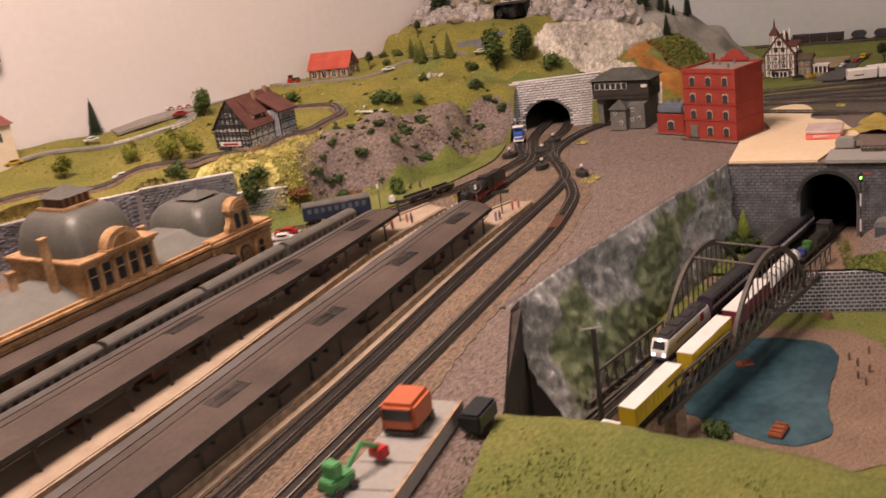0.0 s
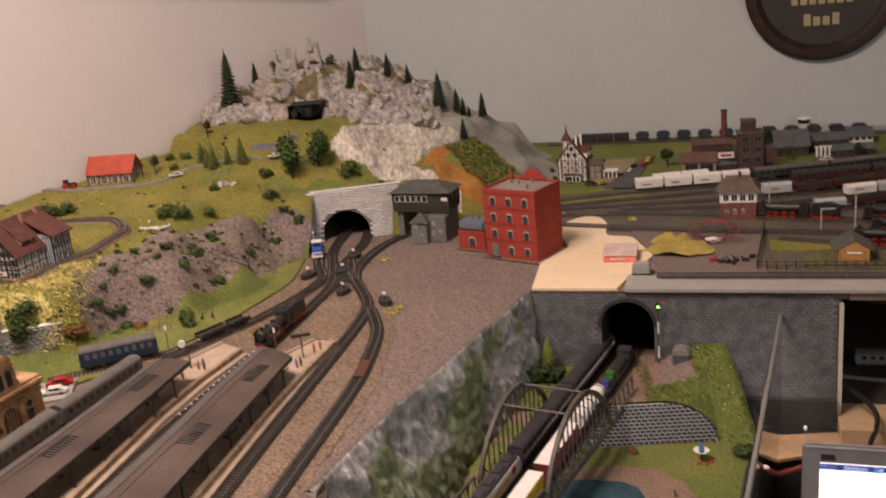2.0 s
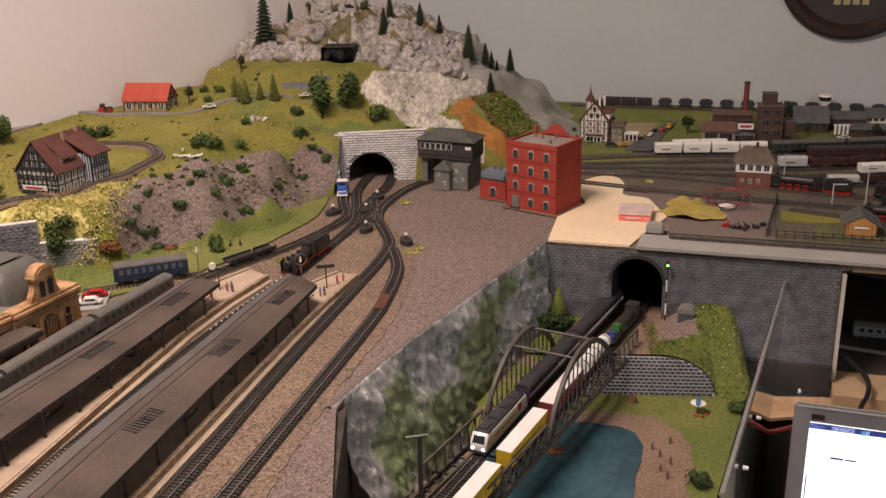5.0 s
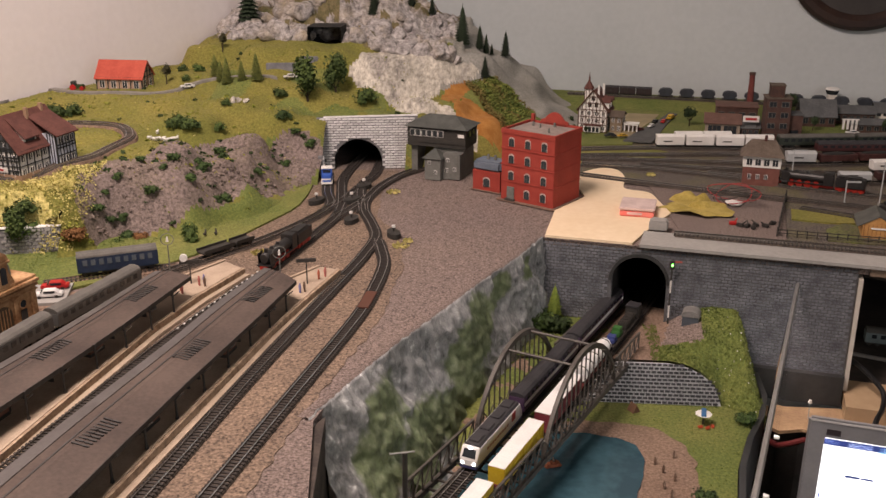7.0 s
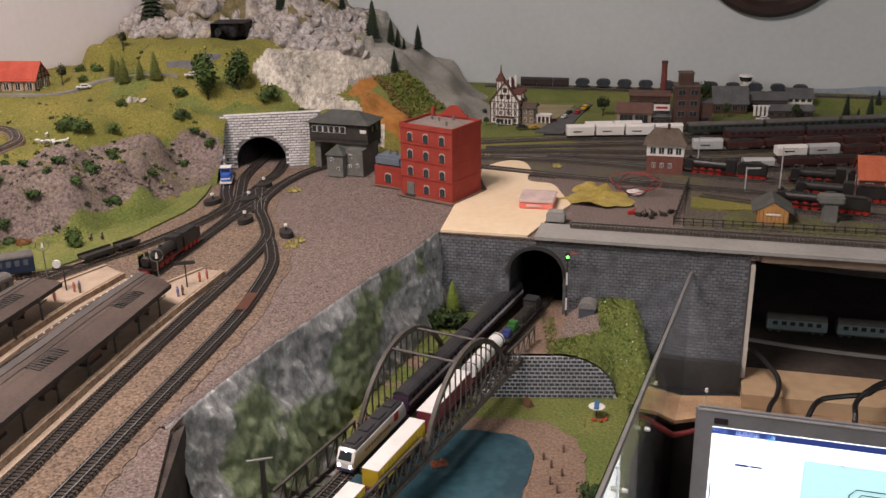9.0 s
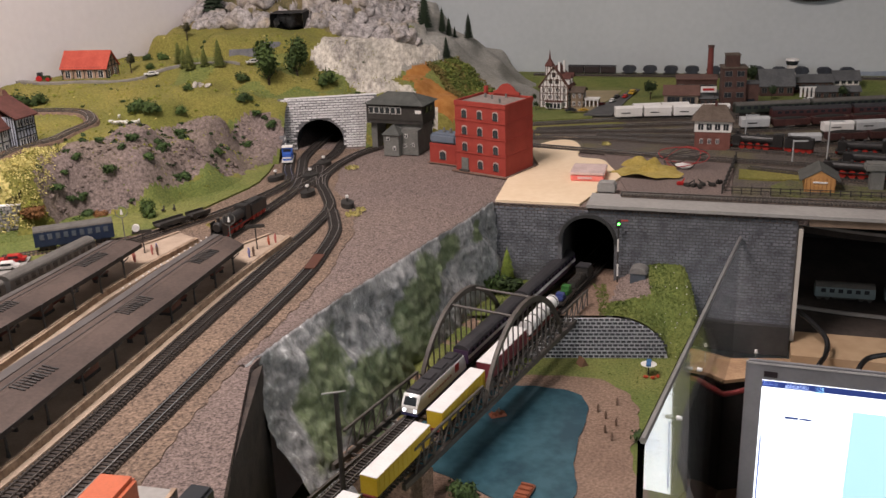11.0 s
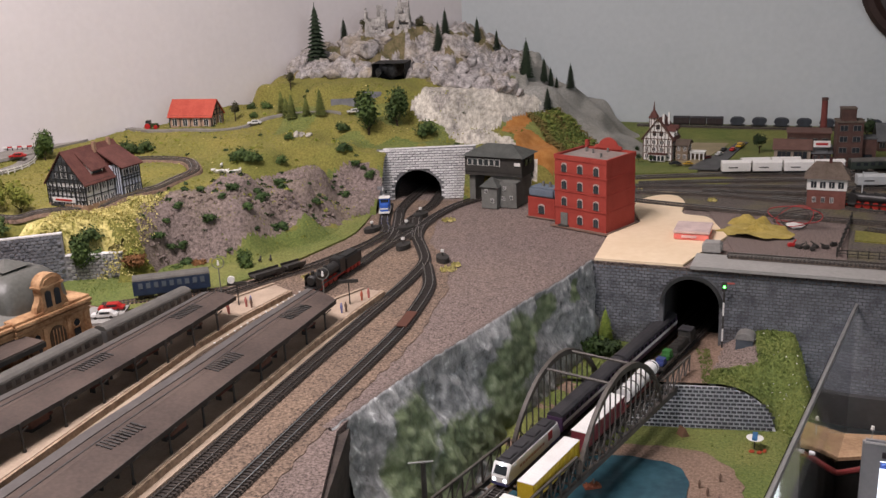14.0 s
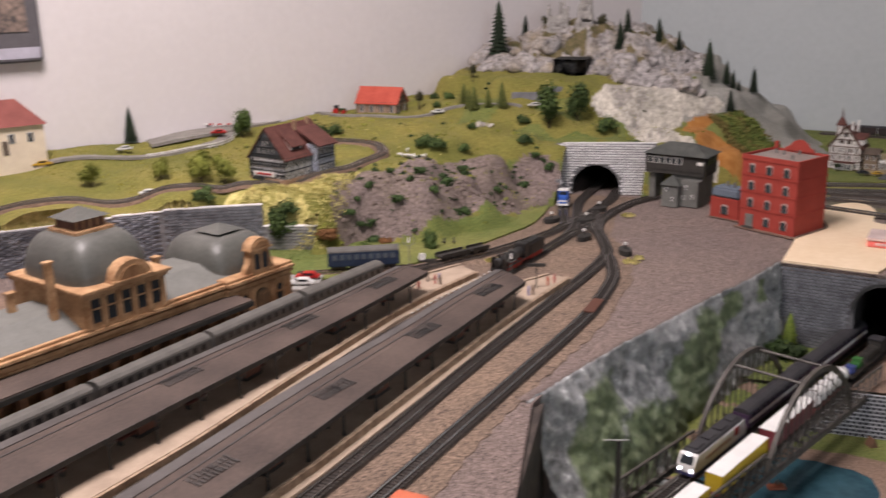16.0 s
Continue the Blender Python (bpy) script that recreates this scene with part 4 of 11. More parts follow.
def platform(label, centre, half, end):
    t = thing("platform", label, "platform", group="station platforms")
    outline = offset_line(centre, half, half)
    n = len(centre)
    outline[n - 1:n + 1] = end
    part("slab", prism(outline, 0.9995, 1.0075), platform_top, t, "tan gravel platform surface")
    for side in (-1, 1):
        line = [p for p in (offset_line(centre, half, half)[:n] if side > 0 else offset_line(centre, half, half)[n:][::-1])][:-1]
        e = end[0] if side > 0 else end[1]
        line = line + [e]
        part("edge_kerb", sweep([(x, y, 1.0) for x, y in line], [(-0.0022, 0), (-0.0022, 0.0087), (0.0018, 0.0087), (0.0018, 0)]), platform_edge, t, "orange-brown brick platform edge")
        part("coping", sweep([(x, y, 1.0) for x, y in line], [(-side * 0.0022 - 0.0012, 0.0084), (-side * 0.0022 - 0.0012, 0.0094), (-side * 0.0022 + 0.0012, 0.0094), (-side * 0.0022 + 0.0012, 0.0084)]), platform_top, t, "pale tan coping")
        part("foot_strip", sweep([(x, y, 1.0) for x, y in line], [(side * 0.0045 - 0.0042, 0), (side * 0.0045 - 0.0036, 0.0024), (side * 0.0045 + 0.0036, 0.0024), (side * 0.0045 + 0.0042, 0)]), platform_top, t, "pale sandy strip along the platform foot")
    return t


canopy_pale = mat("canopy_glazing", (0.060, 0.053, 0.050), 0.45, (0.10, 0.091, 0.088), 40, 0.1, fine=300, contrast=0.1)

skylight_dark = mat("skylight_dark", (0.030, 0.028, 0.027), 0.5, (0.045, 0.042, 0.04), 90)


def canopy(label, left, right, z=1.034, vents=(), posts=()):
    """A felt roof between a left and a right edge line, with a pale strip of glazing along the left one."""
    t = thing("platform_canopy", label, "canopy", group="platform canopies")
    n = 24

    def line(pts):
        q = smooth([(x, y, 0) for x, y in pts], 8)
        run = [0.0]
        for a, b in zip(q, q[1:]):
            run.append(run[-1] + (b - a).length)
        out = []
        for i in range(n + 1):
            d = run[-1] * i / n
            k = max(j for j in range(len(q) - 1) if run[j] <= d + 1e-9)
            out.append(q[k].lerp(q[k + 1], (d - run[k]) / max(1e-9, run[k + 1] - run[k])))
        return out
    a, b = line(left), line(right)

    def strip(name, prof, material, text="", under=0.0012):
        """A slab along the roof; prof: places across (0 left, 1 right) and heights over the eaves."""
        bm = bmesh.new()
        rows = []
        for p, q in zip(a, b):
            up = [bm.verts.new((*(p.lerp(q, u)).xy, z + h)) for u, h in prof]
            lo = [bm.verts.new((*(p.lerp(q, u)).xy, z + h - under)) for u, h in prof[::-1]]
            rows.append(up + lo)
        m = len(rows[0])
        for r0, r1 in zip(rows, rows[1:]):
            for k in range(m):
                bm.faces.new((r0[k], r0[(k + 1) % m], r1[(k + 1) % m], r1[k]))
        bm.faces.new(rows[0][::-1])
        bm.faces.new(rows[-1])
        bmesh.ops.recalc_face_normals(bm, faces=bm.faces)
        return part(name, bm, material, t, text)
    felt = [(0.0, -0.0012), (0.24, 0.0006), (0.46, 0.0016), (0.5, 0.0022), (0.54, 0.0016), (0.78, 0.0006), (1.0, -0.0012)]
    strip("roof", felt, canopy_grey, "grey-brown felt roof")
    strip("glazing", [(0.01, -0.0004), (0.22, 0.0013)], canopy_pale, "grey-brown roof glazing", 0.0008)
    strip("seam", [(0.37, 0.0016), (0.40, 0.0018)], skylight_dark, "", 0.0006)
    strip("fascia", [(-0.012, -0.0016), (0.006, -0.0016)], iron, "", 0.0042)
    strip("fascia", [(0.994, -0.0012), (1.014, -0.0012)], iron, "", 0.0046)
    for x, y in posts:
        k = min(range(n + 1), key=lambda i: abs(b[i].y - y))
        d = (b[min(k + 1, n)] - b[max(k - 1, 0)]).normalized()
        s = Vector((d.y, -d.x, 0))
        w = (b[k] - a[k]).length
        for u in (0.0, w * 0.62):
            px, py = x - s.x * u, y - s.y * u
            bm = bmesh.new()
            bm_cyl(bm, (px, py, 1.0075), (px, py, z - 0.001), 0.0011, 0.0011, 6)
            bm_cyl(bm, (px, py, 1.0075), (px, py, 1.0105), 0.0018, 0.0014, 6)
            g = 1 if u == 0 else -1
            bm_cyl(bm, (px, py, z - 0.009), (px + s.x * g * 0.008, py + s.y * g * 0.008, z - 0.002), 0.0007, 0.0007, 5)
            bm_cyl(bm, (px, py, z - 0.009), (px - s.x * g * 0.008, py - s.y * g * 0.008, z - 0.002), 0.0007, 0.0007, 5)
            part("post", bm, iron, t)
    def roof_z(p):
        """Height of the felt over a place of the plan."""
        k = min(range(n + 1), key=lambda i: (a[i].lerp(b[i], 0.5) - p).length)
        across = (b[k] - a[k])
        u = min(1.0, max(0.0, (p - a[k]).dot(across) / across.length_squared))
        for (u0, h0), (u1, h1) in zip(felt, felt[1:]):
            if u <= u1:
                return z + h0 + (h1 - h0) * (u - u0) / (u1 - u0)
        return z
    for x, y, dx, dy in vents:
        d = Vector((dx, dy, 0)).normalized()
        s = Vector((d.y, -d.x, 0))
        c = Vector((x, y, 0))
        for k in range(10):  # raised ribs of the smoke vent
            for s0, s1 in ((-0.0075, -0.0005), (0.0005, 0.0075)):
                bm = bmesh.new()
                rib = []
                for across in (s0, s1):
                    for yy in (-0.0008, 0.0008):
                        p = c + s * across + d * (-0.0189 + k * 0.0042 + yy)
                        rib.append((bm.verts.new((p.x, p.y, roof_z(p) + 0.0011)), bm.verts.new((p.x, p.y, roof_z(p) - 0.0008))))
                bm.faces.new([rib[q][0] for q in (0, 1, 3, 2)])
                for q, r in ((0, 1), (1, 3), (3, 2), (2, 0)):
                    bm.faces.new((rib[q][0], rib[q][1], rib[r][1], rib[r][0]))
                bmesh.ops.recalc_face_normals(bm, faces=bm.faces)
                part("vent_rib", bm, skylight_dark, t)
    return t


def bench_hut(x, y, deg, colour, name="waiting_bench", label="dark red-brown waiting bench under the canopy"):
    t = thing(name, label, "bench", pose(x, y, 1.0075, 0, 0, deg), "waiting benches")
    part("seat", box(-0.012, 0.012, -0.003, 0.003, 0.005, 0.0066), colour, t)
    part("backrest", box(-0.012, 0.012, 0.0022, 0.0032, 0.006, 0.0145), colour, t)
    for s in (-1, 1):
        part("leg", box(s * 0.0095 - 0.0008, s * 0.0095 + 0.0008, -0.0026, 0.0026, 0, 0.005), iron, t)


PR = [(-0.31, 0.16), (-0.262, 0.42), (-0.218, 0.64), (-0.193, 0.80), (-0.168, 0.96), (-0.150, 1.05), (-0.132, 1.105)]
PL = [(-0.42, 0.16), (-0.372, 0.42), (-0.330, 0.64), (-0.310, 0.80), (-0.288, 0.96), (-0.268, 1.05), (-0.246, 1.11)]
platform("tan platform with brown brick edges between the tracks", PR, 0.031, [(-0.100, 1.131), (-0.127, 1.140)])
platform("tan platform with brown brick edges beside the grey coaches", PL, 0.031, [(-0.212, 1.124), (-0.243, 1.150)])
canopy("long grey-brown felt platform canopy on iron posts", [(-0.300, 0.36), (-0.272, 0.52), (-0.250, 0.665), (-0.236, 0.742), (-0.210, 0.866), (-0.195, 0.953), (-0.170, 1.063)], [(-0.243, 0.32), (-0.212, 0.50), (-0.189, 0.640), (-0.181, 0.70), (-0.163, 0.815), (-0.146, 0.912), (-0.127, 1.030)], 1.0345, ((-0.205, 0.704, .25, 1), (-0.180, 0.851, .24, 1), (-0.156, 0.983, .24, 1), (-0.228, 0.555, .2, 1)), ((-0.132, 1.003), (-0.139, 0.961), (-0.147, 0.918), (-0.155, 0.873), (-0.163, 0.826), (-0.171, 0.778), (-0.179, 0.730), (-0.187, 0.682), (-0.195, 0.634), (-0.203, 0.586), (-0.211, 0.538), (-0.219, 0.490), (-0.226, 0.445)))
canopy("long grey-brown felt platform canopy beside the coaches", [(-0.442, 0.40), (-0.396, 0.60), (-0.366, 0.72), (-0.346, 0.794), (-0.318, 0.899), (-0.286, 1.042)], [(-0.376, 0.38), (-0.331, 0.60), (-0.306, 0.72), (-0.289, 0.795), (-0.266, 0.905), (-0.243, 1.034)], 1.0345, ((-0.306, 0.840, .24, 1), (-0.275, 0.975, .22, 1), (-0.343, 0.690, .22, 1)), ((-0.249, 0.993), (-0.257, 0.950), (-0.265, 0.905), (-0.274, 0.859), (-0.284, 0.814), (-0.294, 0.767), (-0.304, 0.720), (-0.314, 0.673), (-0.324, 0.626), (-0.334, 0.579), (-0.344, 0.532), (-0.354, 0.485)))
kiosk_brown = mat("kiosk_brown", (0.13, 0.055, 0.035), 0.8, (0.20, 0.09, 0.06), 90, 0.2)


def kiosk(x, y, deg):
    t = thing("platform_kiosk", "red-brown wooden waiting booth under the canopy", "kiosk", pose(x, y, 1.0075, 0, 0, deg), "platform booths")
    part("wall", box(-0.011, 0.011, -0.006, 0.006, 0, 0.0235, 0.0006), kiosk_brown, t)
    part("window", box(-0.008, 0.008, -0.0064, 0.0064, 0.010, 0.018), window_dark, t)
    part("base", box(-0.0115, 0.0115, -0.0065, 0.0065, 0, 0.003), iron, t)


for x, y in ((-0.219, 0.615), (-0.193, 0.765), (-0.168, 0.905), (-0.348, 0.64), (-0.322, 0.765), (-0.295, 0.895)):
    kiosk(x, y, 80)
bench_red = mat("bench_red", (0.11, 0.028, 0.018), 0.7, (0.16, 0.05, 0.03), 90)
for i in range(7):
    f = i / 6
    bench_hut(-0.236 + 0.086 * f, 0.52 + 0.48 * f, 80, bench_red)
    bench_hut(-0.365 + 0.090 * f, 0.55 + 0.44 * f, 80, bench_red)


def stand_sign(x, y, deg, h=0.030, white=False):
    t = thing("platform_sign", "dark station sign on a thin iron post", "sign", pose(x, y, 1.0075, 0, 0, deg), "platform signs")
    part("post", cyl((0, 0, 0), (0, 0, h), 0.0008, None, 6), iron, t)
    part("panel", box(-0.011, 0.011, -0.0012, 0.0012, h - 0.004, h, 0.0004), iron, t)
    if white:
        part("clock", cyl((-0.006, -0.002, h + 0.003), (-0.006, 0.002, h + 0.003), 0.0042, None, 16), white_paint, t, "round white clock face")


stand_sign(-0.128, 1.085, 15)
stand_sign(-0.258, 1.075, 15, 0.028, True)


def lattice_lamp(x, y, h=0.045):
    t = thing("platform_lamp", "thin grey lamp post with a round ring lantern", "lamp", pose(x, y, 1.0, 0, 0, 20), "ring lamps")
    part("post", cyl((0, 0, 0), (0, 0, h - 0.008), 0.0007, None, 6), sigbox_grey, t)
    ring = [(0.007 * math.cos(a), 0, h - 0.001 + 0.007 * math.sin(a)) for a in [2 * math.pi * i / 24 for i in range(25)]]
    part("ring", tube(ring, 0.0005, 5), sigbox_grey, t)
    part("lantern", cyl((0, 0, h - 0.004), (0, 0, h + 0.002), 0.0016, 0.0008, 8), white_paint, t)


lattice_lamp(-0.158, 1.085)
lattice_lamp(-0.298, 1.118)


def figure(x, y, colour, h=0.0115, z=1.0075):
    """A tiny plastic statuette: one plain mesh."""
    bm = bmesh.new()
    bm_cyl(bm, (0, 0, 0), (0, 0, h * 0.5), 0.0011, 0.0014, 7)
    bm_cyl(bm, (0, 0, h * 0.5), (0, 0, h * 0.8), 0.0018, 0.0014, 7)
    bm_cyl(bm, (0, 0, h * 0.82), (0, 0, h), 0.0009, 0.0009, 7)
    solo("plastic_figurine", bm, colour, "tiny painted plastic figurine standing on the platform", "figurine", pose(x, y, z), "platform figurines")


skin = mat("fig_rose", (0.5, 0.16, 0.14), 0.6)
figs = [skin, mat("fig_blue", (0.22, 0.22, 0.42), 0.6), mat("fig_brown", (0.16, 0.10, 0.07), 0.6), mat("fig_red", (0.55, 0.14, 0.08), 0.6)]
for i, (x, y) in enumerate(((-0.247, 1.070), (-0.243, 1.075), (-0.24, 1.068), (-0.262, 1.052), (-0.258, 1.045), (-0.130, 1.058), (-0.126, 1.062), (-0.118, 1.10), (-0.112, 1.108))):
    figure(x, y, figs[i % 4])


# ---- rolling stock ----
def wheelset_bogie(parent, x, y0=0.0):
    bm = bmesh.new()
    bm_box(bm, x - 0.009, x + 0.009, -0.0055, 0.0055, 0.0075, 0.0105)
    part("bogie", bm, iron, parent)
    for dx in (-0.0055, 0.0055):
        part("wheel", cyl((x + dx, -0.0052, 0.0078), (x + dx, 0.0052, 0.0078), 0.0032, None, 12), iron, parent)


def coach(label, m, length, body, roof, band=None, windows=9, height=0.0265, width=0.0175, group="coaches", roof_round=True, glass=window_dark, category="coach", stripe=(0.09, 0.34), panes=(0.48, 0.86)):
    """A bogie coach, x along its length, standing on the rails at z 0.0046."""
    t = thing("railway_coach", label, category, m, group)
    h0, h1 = 0.0105, height - 0.005
    bm = box(0, length, -width / 2, width / 2, h0, h1, 0.0006)
    part("body", bm, body, t)
    prof = [(-width / 2, 0), (-width / 2 * 0.92, 0.002), (-width / 2 * 0.6, 0.0042), (0, 0.0052), (width / 2 * 0.6, 0.0042), (width / 2 * 0.92, 0.002), (width / 2, 0)]
    part("roof", sweep([(0.0005, 0, h1), (length - 0.0005, 0, h1)], prof), roof, t, smooth_faces=False)
    if band:
        for s in (-1, 1):
            part("stripe", box(0.001, length - 0.001, s * width / 2 - 0.0004, s * width / 2 + 0.0004, h0 + (h1 - h0) * stripe[0], h0 + (h1 - h0) * stripe[1]), band, t)
    gap = length / (windows + 1)
    for i in range(windows):
        for s in (-1, 1):
            x = gap * (i + 1)
            part("window", box(x - gap * 0.28, x + gap * 0.28, s * width / 2 - 0.0003, s * width / 2 + 0.0003, h0 + (h1 - h0) * panes[0], h0 + (h1 - h0) * panes[1]), glass, t)
    for x in (length * 0.15, length * 0.85):
        wheelset_bogie(t, x)
    part("underframe", box(length * 0.3, length * 0.7, -0.005, 0.005, 0.007, 0.0105), iron, t)
    return t


coach_grey = mat("coach_grey", (0.085, 0.085, 0.082), 0.6, (0.12, 0.118, 0.112), 80)
roof_grey = mat("coach_roof_grey", (0.085, 0.080, 0.072), 0.8, (0.12, 0.112, 0.10), 60)
coach_blue = mat("coach_blue", (0.009, 0.021, 0.05), 0.5, (0.014, 0.031, 0.066), 80)

SPOTS_D = resample(smooth([(x, y, 0) for x, y in TRACK_D], 8), 0.001)


def place_on(pathpts, y, ahead=0.04):
    """Pose on a track with x along it, starting where it passes y."""
    i = min(range(len(pathpts)), key=lambda k: abs(pathpts[k].y - y))
    a, b = pathpts[i], pathpts[min(i + int(ahead * 1000), len(pathpts) - 1)]
    return along(a, b)


for y in (0.944, 0.807, 0.671, 0.535, 0.399):
    coach("grey express coach with a rounded roof beside the platform", place_on(SPOTS_D, y, 0.1), 0.135, coach_grey, roof_grey, None, 11, 0.0295, 0.018, "grey coaches", glass=mat("coach_window_dark", (0.03, 0.032, 0.035), 0.2))
# standing blue coach on its siding

track("short siding track under the blue coach", [(-0.43, 1.075), (-0.36, 1.111), (-0.30, 1.142)], 1.0, dirt, 0.010)
coach("dark blue works coach with a grey roof", along((-0.398, 1.093), (-0.317, 1.133)), 0.090, coach_blue, roof_grey, None, 9, 0.0335, 0.0185, "blue coach", glass=mat("coach_pane", (0.10, 0.12, 0.14), 0.2))


def steam_loco(label, m, tender=True, red=None):
    red = red or mat("loco_red", (0.33, 0.02, 0.012), 0.5)
    black = mat("loco_black", (0.014, 0.013, 0.013), 0.45, (0.025, 0.023, 0.022), 80)
    t = thing("steam_locomotive", label, "locomotive", m, "steam locomotives")
    part("boiler", cyl((0.002, 0, 0.0195), (0.060, 0, 0.0195), 0.0066, None, 16), black, t)
    part("smokebox_door", cyl((-0.0005, 0, 0.0195), (0.002, 0, 0.0195), 0.005, 0.0066, 16), black, t)
    part("cab", box(0.060, 0.074, -0.008, 0.008, 0.011, 0.0295, 0.0008), black, t)
    part("running_board", box(-0.003, 0.074, -0.0082, 0.0082, 0.0112, 0.0122), black, t)
    part("frame", box(-0.003, 0.074, -0.0045, 0.0045, 0.007, 0.0112), red, t, "red painted frame")
    for x in (0.008, 0.024):
        part("dome", cyl((x + 0.012, 0, 0.025), (x + 0.012, 0, 0.0285), 0.0028, 0.002, 12), black, t)
    part("chimney", cyl((0.006, 0, 0.0255), (0.006, 0, 0.0305), 0.002, 0.0024, 12), black, t)
    for s in (-1, 1):
        for x in (0.014, 0.026, 0.038, 0.050):
            part("wheel", cyl((x, s * 0.0046, 0.0095), (x, s * 0.006, 0.0095), 0.0052, None, 16), red, t, "red spoked driving wheel")
        part("smoke_deflector", box(0.0, 0.012, s * 0.0078 - 0.0003, s * 0.0078 + 0.0003, 0.0125, 0.0255), black, t)
        part("cylinder", cyl((0.001, s * 0.0066, 0.010), (0.010, s * 0.0066, 0.010), 0.0026, None, 10), black, t)
    if tender:
        part("tender", box(0.077, 0.118, -0.008, 0.008, 0.011, 0.0255, 0.0008), black, t)
        part("coal", box(0.080, 0.112, -0.006, 0.006, 0.0255, 0.0275, 0.0006), black, t)
        part("tender_frame", box(0.077, 0.118, -0.0045, 0.0045, 0.0062, 0.011), red, t)
        for x in (0.084, 0.095, 0.104, 0.113):
            part("tender_wheel", cyl((x, -0.006, 0.0082), (x, 0.006, 0.0082), 0.0036, None, 12), red, t)
    return t


SPOTS_C = resample(smooth([(x, y, 0) for x, y in TRACK_C], 8), 0.001)
steam_loco("black steam locomotive with red wheels on the station track", place_on(SPOTS_C, 1.127, 0.1))


def flat_wagon(label, m, length=0.05, load=None, colour=None):
    t = thing("low_wagon", label, "wagon", m, "low wagons")
    part("deck", box(0, length, -0.008, 0.008, 0.009, 0.0115, 0.0005), colour or iron, t)
    for s in (-1, 1):
        part("side_board", box(0, length, s * 0.008 - 0.0005, s * 0.008 + 0.0005, 0.0112, 0.0145), colour or iron, t)
    for x in (length * 0.2, length * 0.8):
        part("axle", cyl((x, -0.0055, 0.0078), (x, 0.0055, 0.0078), 0.0032, None, 12), iron, t)
    return t


flat_wagon("low black wagon on the curved track", place_on(SPOTS_D, 1.165, 0.05), 0.045)
flat_wagon("low black wagon coupled behind another", place_on(SPOTS_D, 1.205, 0.04), 0.028)

# blue shunter
shunt_blue = mat("shunter_blue", (0.03, 0.10, 0.42), 0.5, (0.045, 0.14, 0.5), 90)
t = thing("shunting_locomotive", "small blue and white diesel shunter by the tunnel", "locomotive", along((-0.1865, 1.49), (-0.196, 1.55)))
part("hood", box(0, 0.035, -0.0065, 0.0065, 0.009, 0.02, 0.0008), shunt_blue, t)
part("cab", box(0.012, 0.026, -0.008, 0.008, 0.009, 0.0265, 0.0008), shunt_blue, t)
part("cab_roof", box(0.011, 0.027, -0.0085, 0.0085, 0.0265, 0.028, 0.0005), white_paint, t)
part("cab_window", box(0.0116, 0.0122, -0.006, 0.006, 0.0205, 0.025), window_dark, t)
part("stripe", box(-0.0005, 0.0352, -0.0067, 0.0067, 0.0125, 0.0145), white_paint, t)
part("buffer_beam", box(-0.002, 0.037, -0.0085, 0.0085, 0.0065, 0.009), white_paint, t)
for x in (0.008, 0.027):
    part("axle", cyl((x, -0.0055, 0.0082), (x, 0.0055, 0.0082), 0.0036, None, 12), iron, t)

# ---- bridge ----
BR_D = Vector((0.42, 0.908)).normalized()
BR_N = Vector((BR_D.y, -BR_D.x))
BR_O = Vector((0.138, 0.934))  # near foot of the right arch
BR_W = 0.077
DECK = 0.893


def bp(s, out, z):
    """Bridge point: along, to the right of the right arch, height."""
    p = BR_O + BR_D * s + BR_N * out
    return Vector((p.x, p.y, z))


def bar(bm, a, b, r):
    bm_cyl(bm, a, b, r, r, 4)


bridge = thing("arch_bridge", "grey-brown iron tied-arch railway bridge with lattice side girders", "bridge")
SPAN, RISE = 0.198, 0.076
for side, o in (("right", 0.0), ("left", -BR_W)):
    arch = []
    for i in range(33):
        u = i / 32
        arch.append(bp(SPAN * u, o, DECK - 0.004 + RISE * (1 - (2 * u - 1) ** 2) ** 0.72))
    part("arch_rib", sweep(arch, [(-0.0022, -0.0032), (-0.0022, 0.0032), (0.0022, 0.0032), (0.0022, -0.0032)]), bridge_iron, bridge)
    for i in range(3, 30, 2):
        part("hanger", cyl(bp(SPAN * i / 32, o, DECK - 0.006), arch[i], 0.0009, None, 5), bridge_iron, bridge)
    part("lower_chord", sweep([bp(-0.16, o, DECK - 0.008), bp(SPAN + 0.10, o, DECK - 0.008)], [(-0.002, -0.003), (-0.002, 0.003), (0.002, 0.003), (0.002, -0.003)]), bridge_iron, bridge)
    for s0, s1, n in ((-0.14, -0.004, 8), (SPAN + 0.004, SPAN + 0.085, 5)):
        part("top_chord", sweep([bp(s0, o, DECK + 0.020), bp(s1, o, DECK + 0.020)], [(-0.0012, -0.0012), (-0.0012, 0.0012), (0.0012, 0.0012), (0.0012, -0.0012)]), bridge_iron, bridge)
        st = (s1 - s0) / n
        for i in range(n):
            a, b = s0 + i * st, s0 + (i + 1) * st
            bm = bmesh.new()
            bar(bm, bp(a, o, DECK - 0.006), bp(b, o, DECK + 0.020), 0.0009)
            bar(bm, bp(b, o, DECK - 0.006), bp(b, o, DECK + 0.020), 0.0011)
            part("lattice_bar", bm, bridge_iron, bridge)
    # crossed bracing below the arch
    for i in range(10):
        bm = bmesh.new()
        a, b = SPAN * i / 10, SPAN * (i + 1) / 10
        bar(bm, bp(a, o, DECK - 0.006), bp(b, o, DECK + 0.016), 0.0008)
        bar(bm, bp(b, o, DECK - 0.006), bp(a, o, DECK + 0.016), 0.0008)
        part("lattice_bar", bm, bridge_iron, bridge)
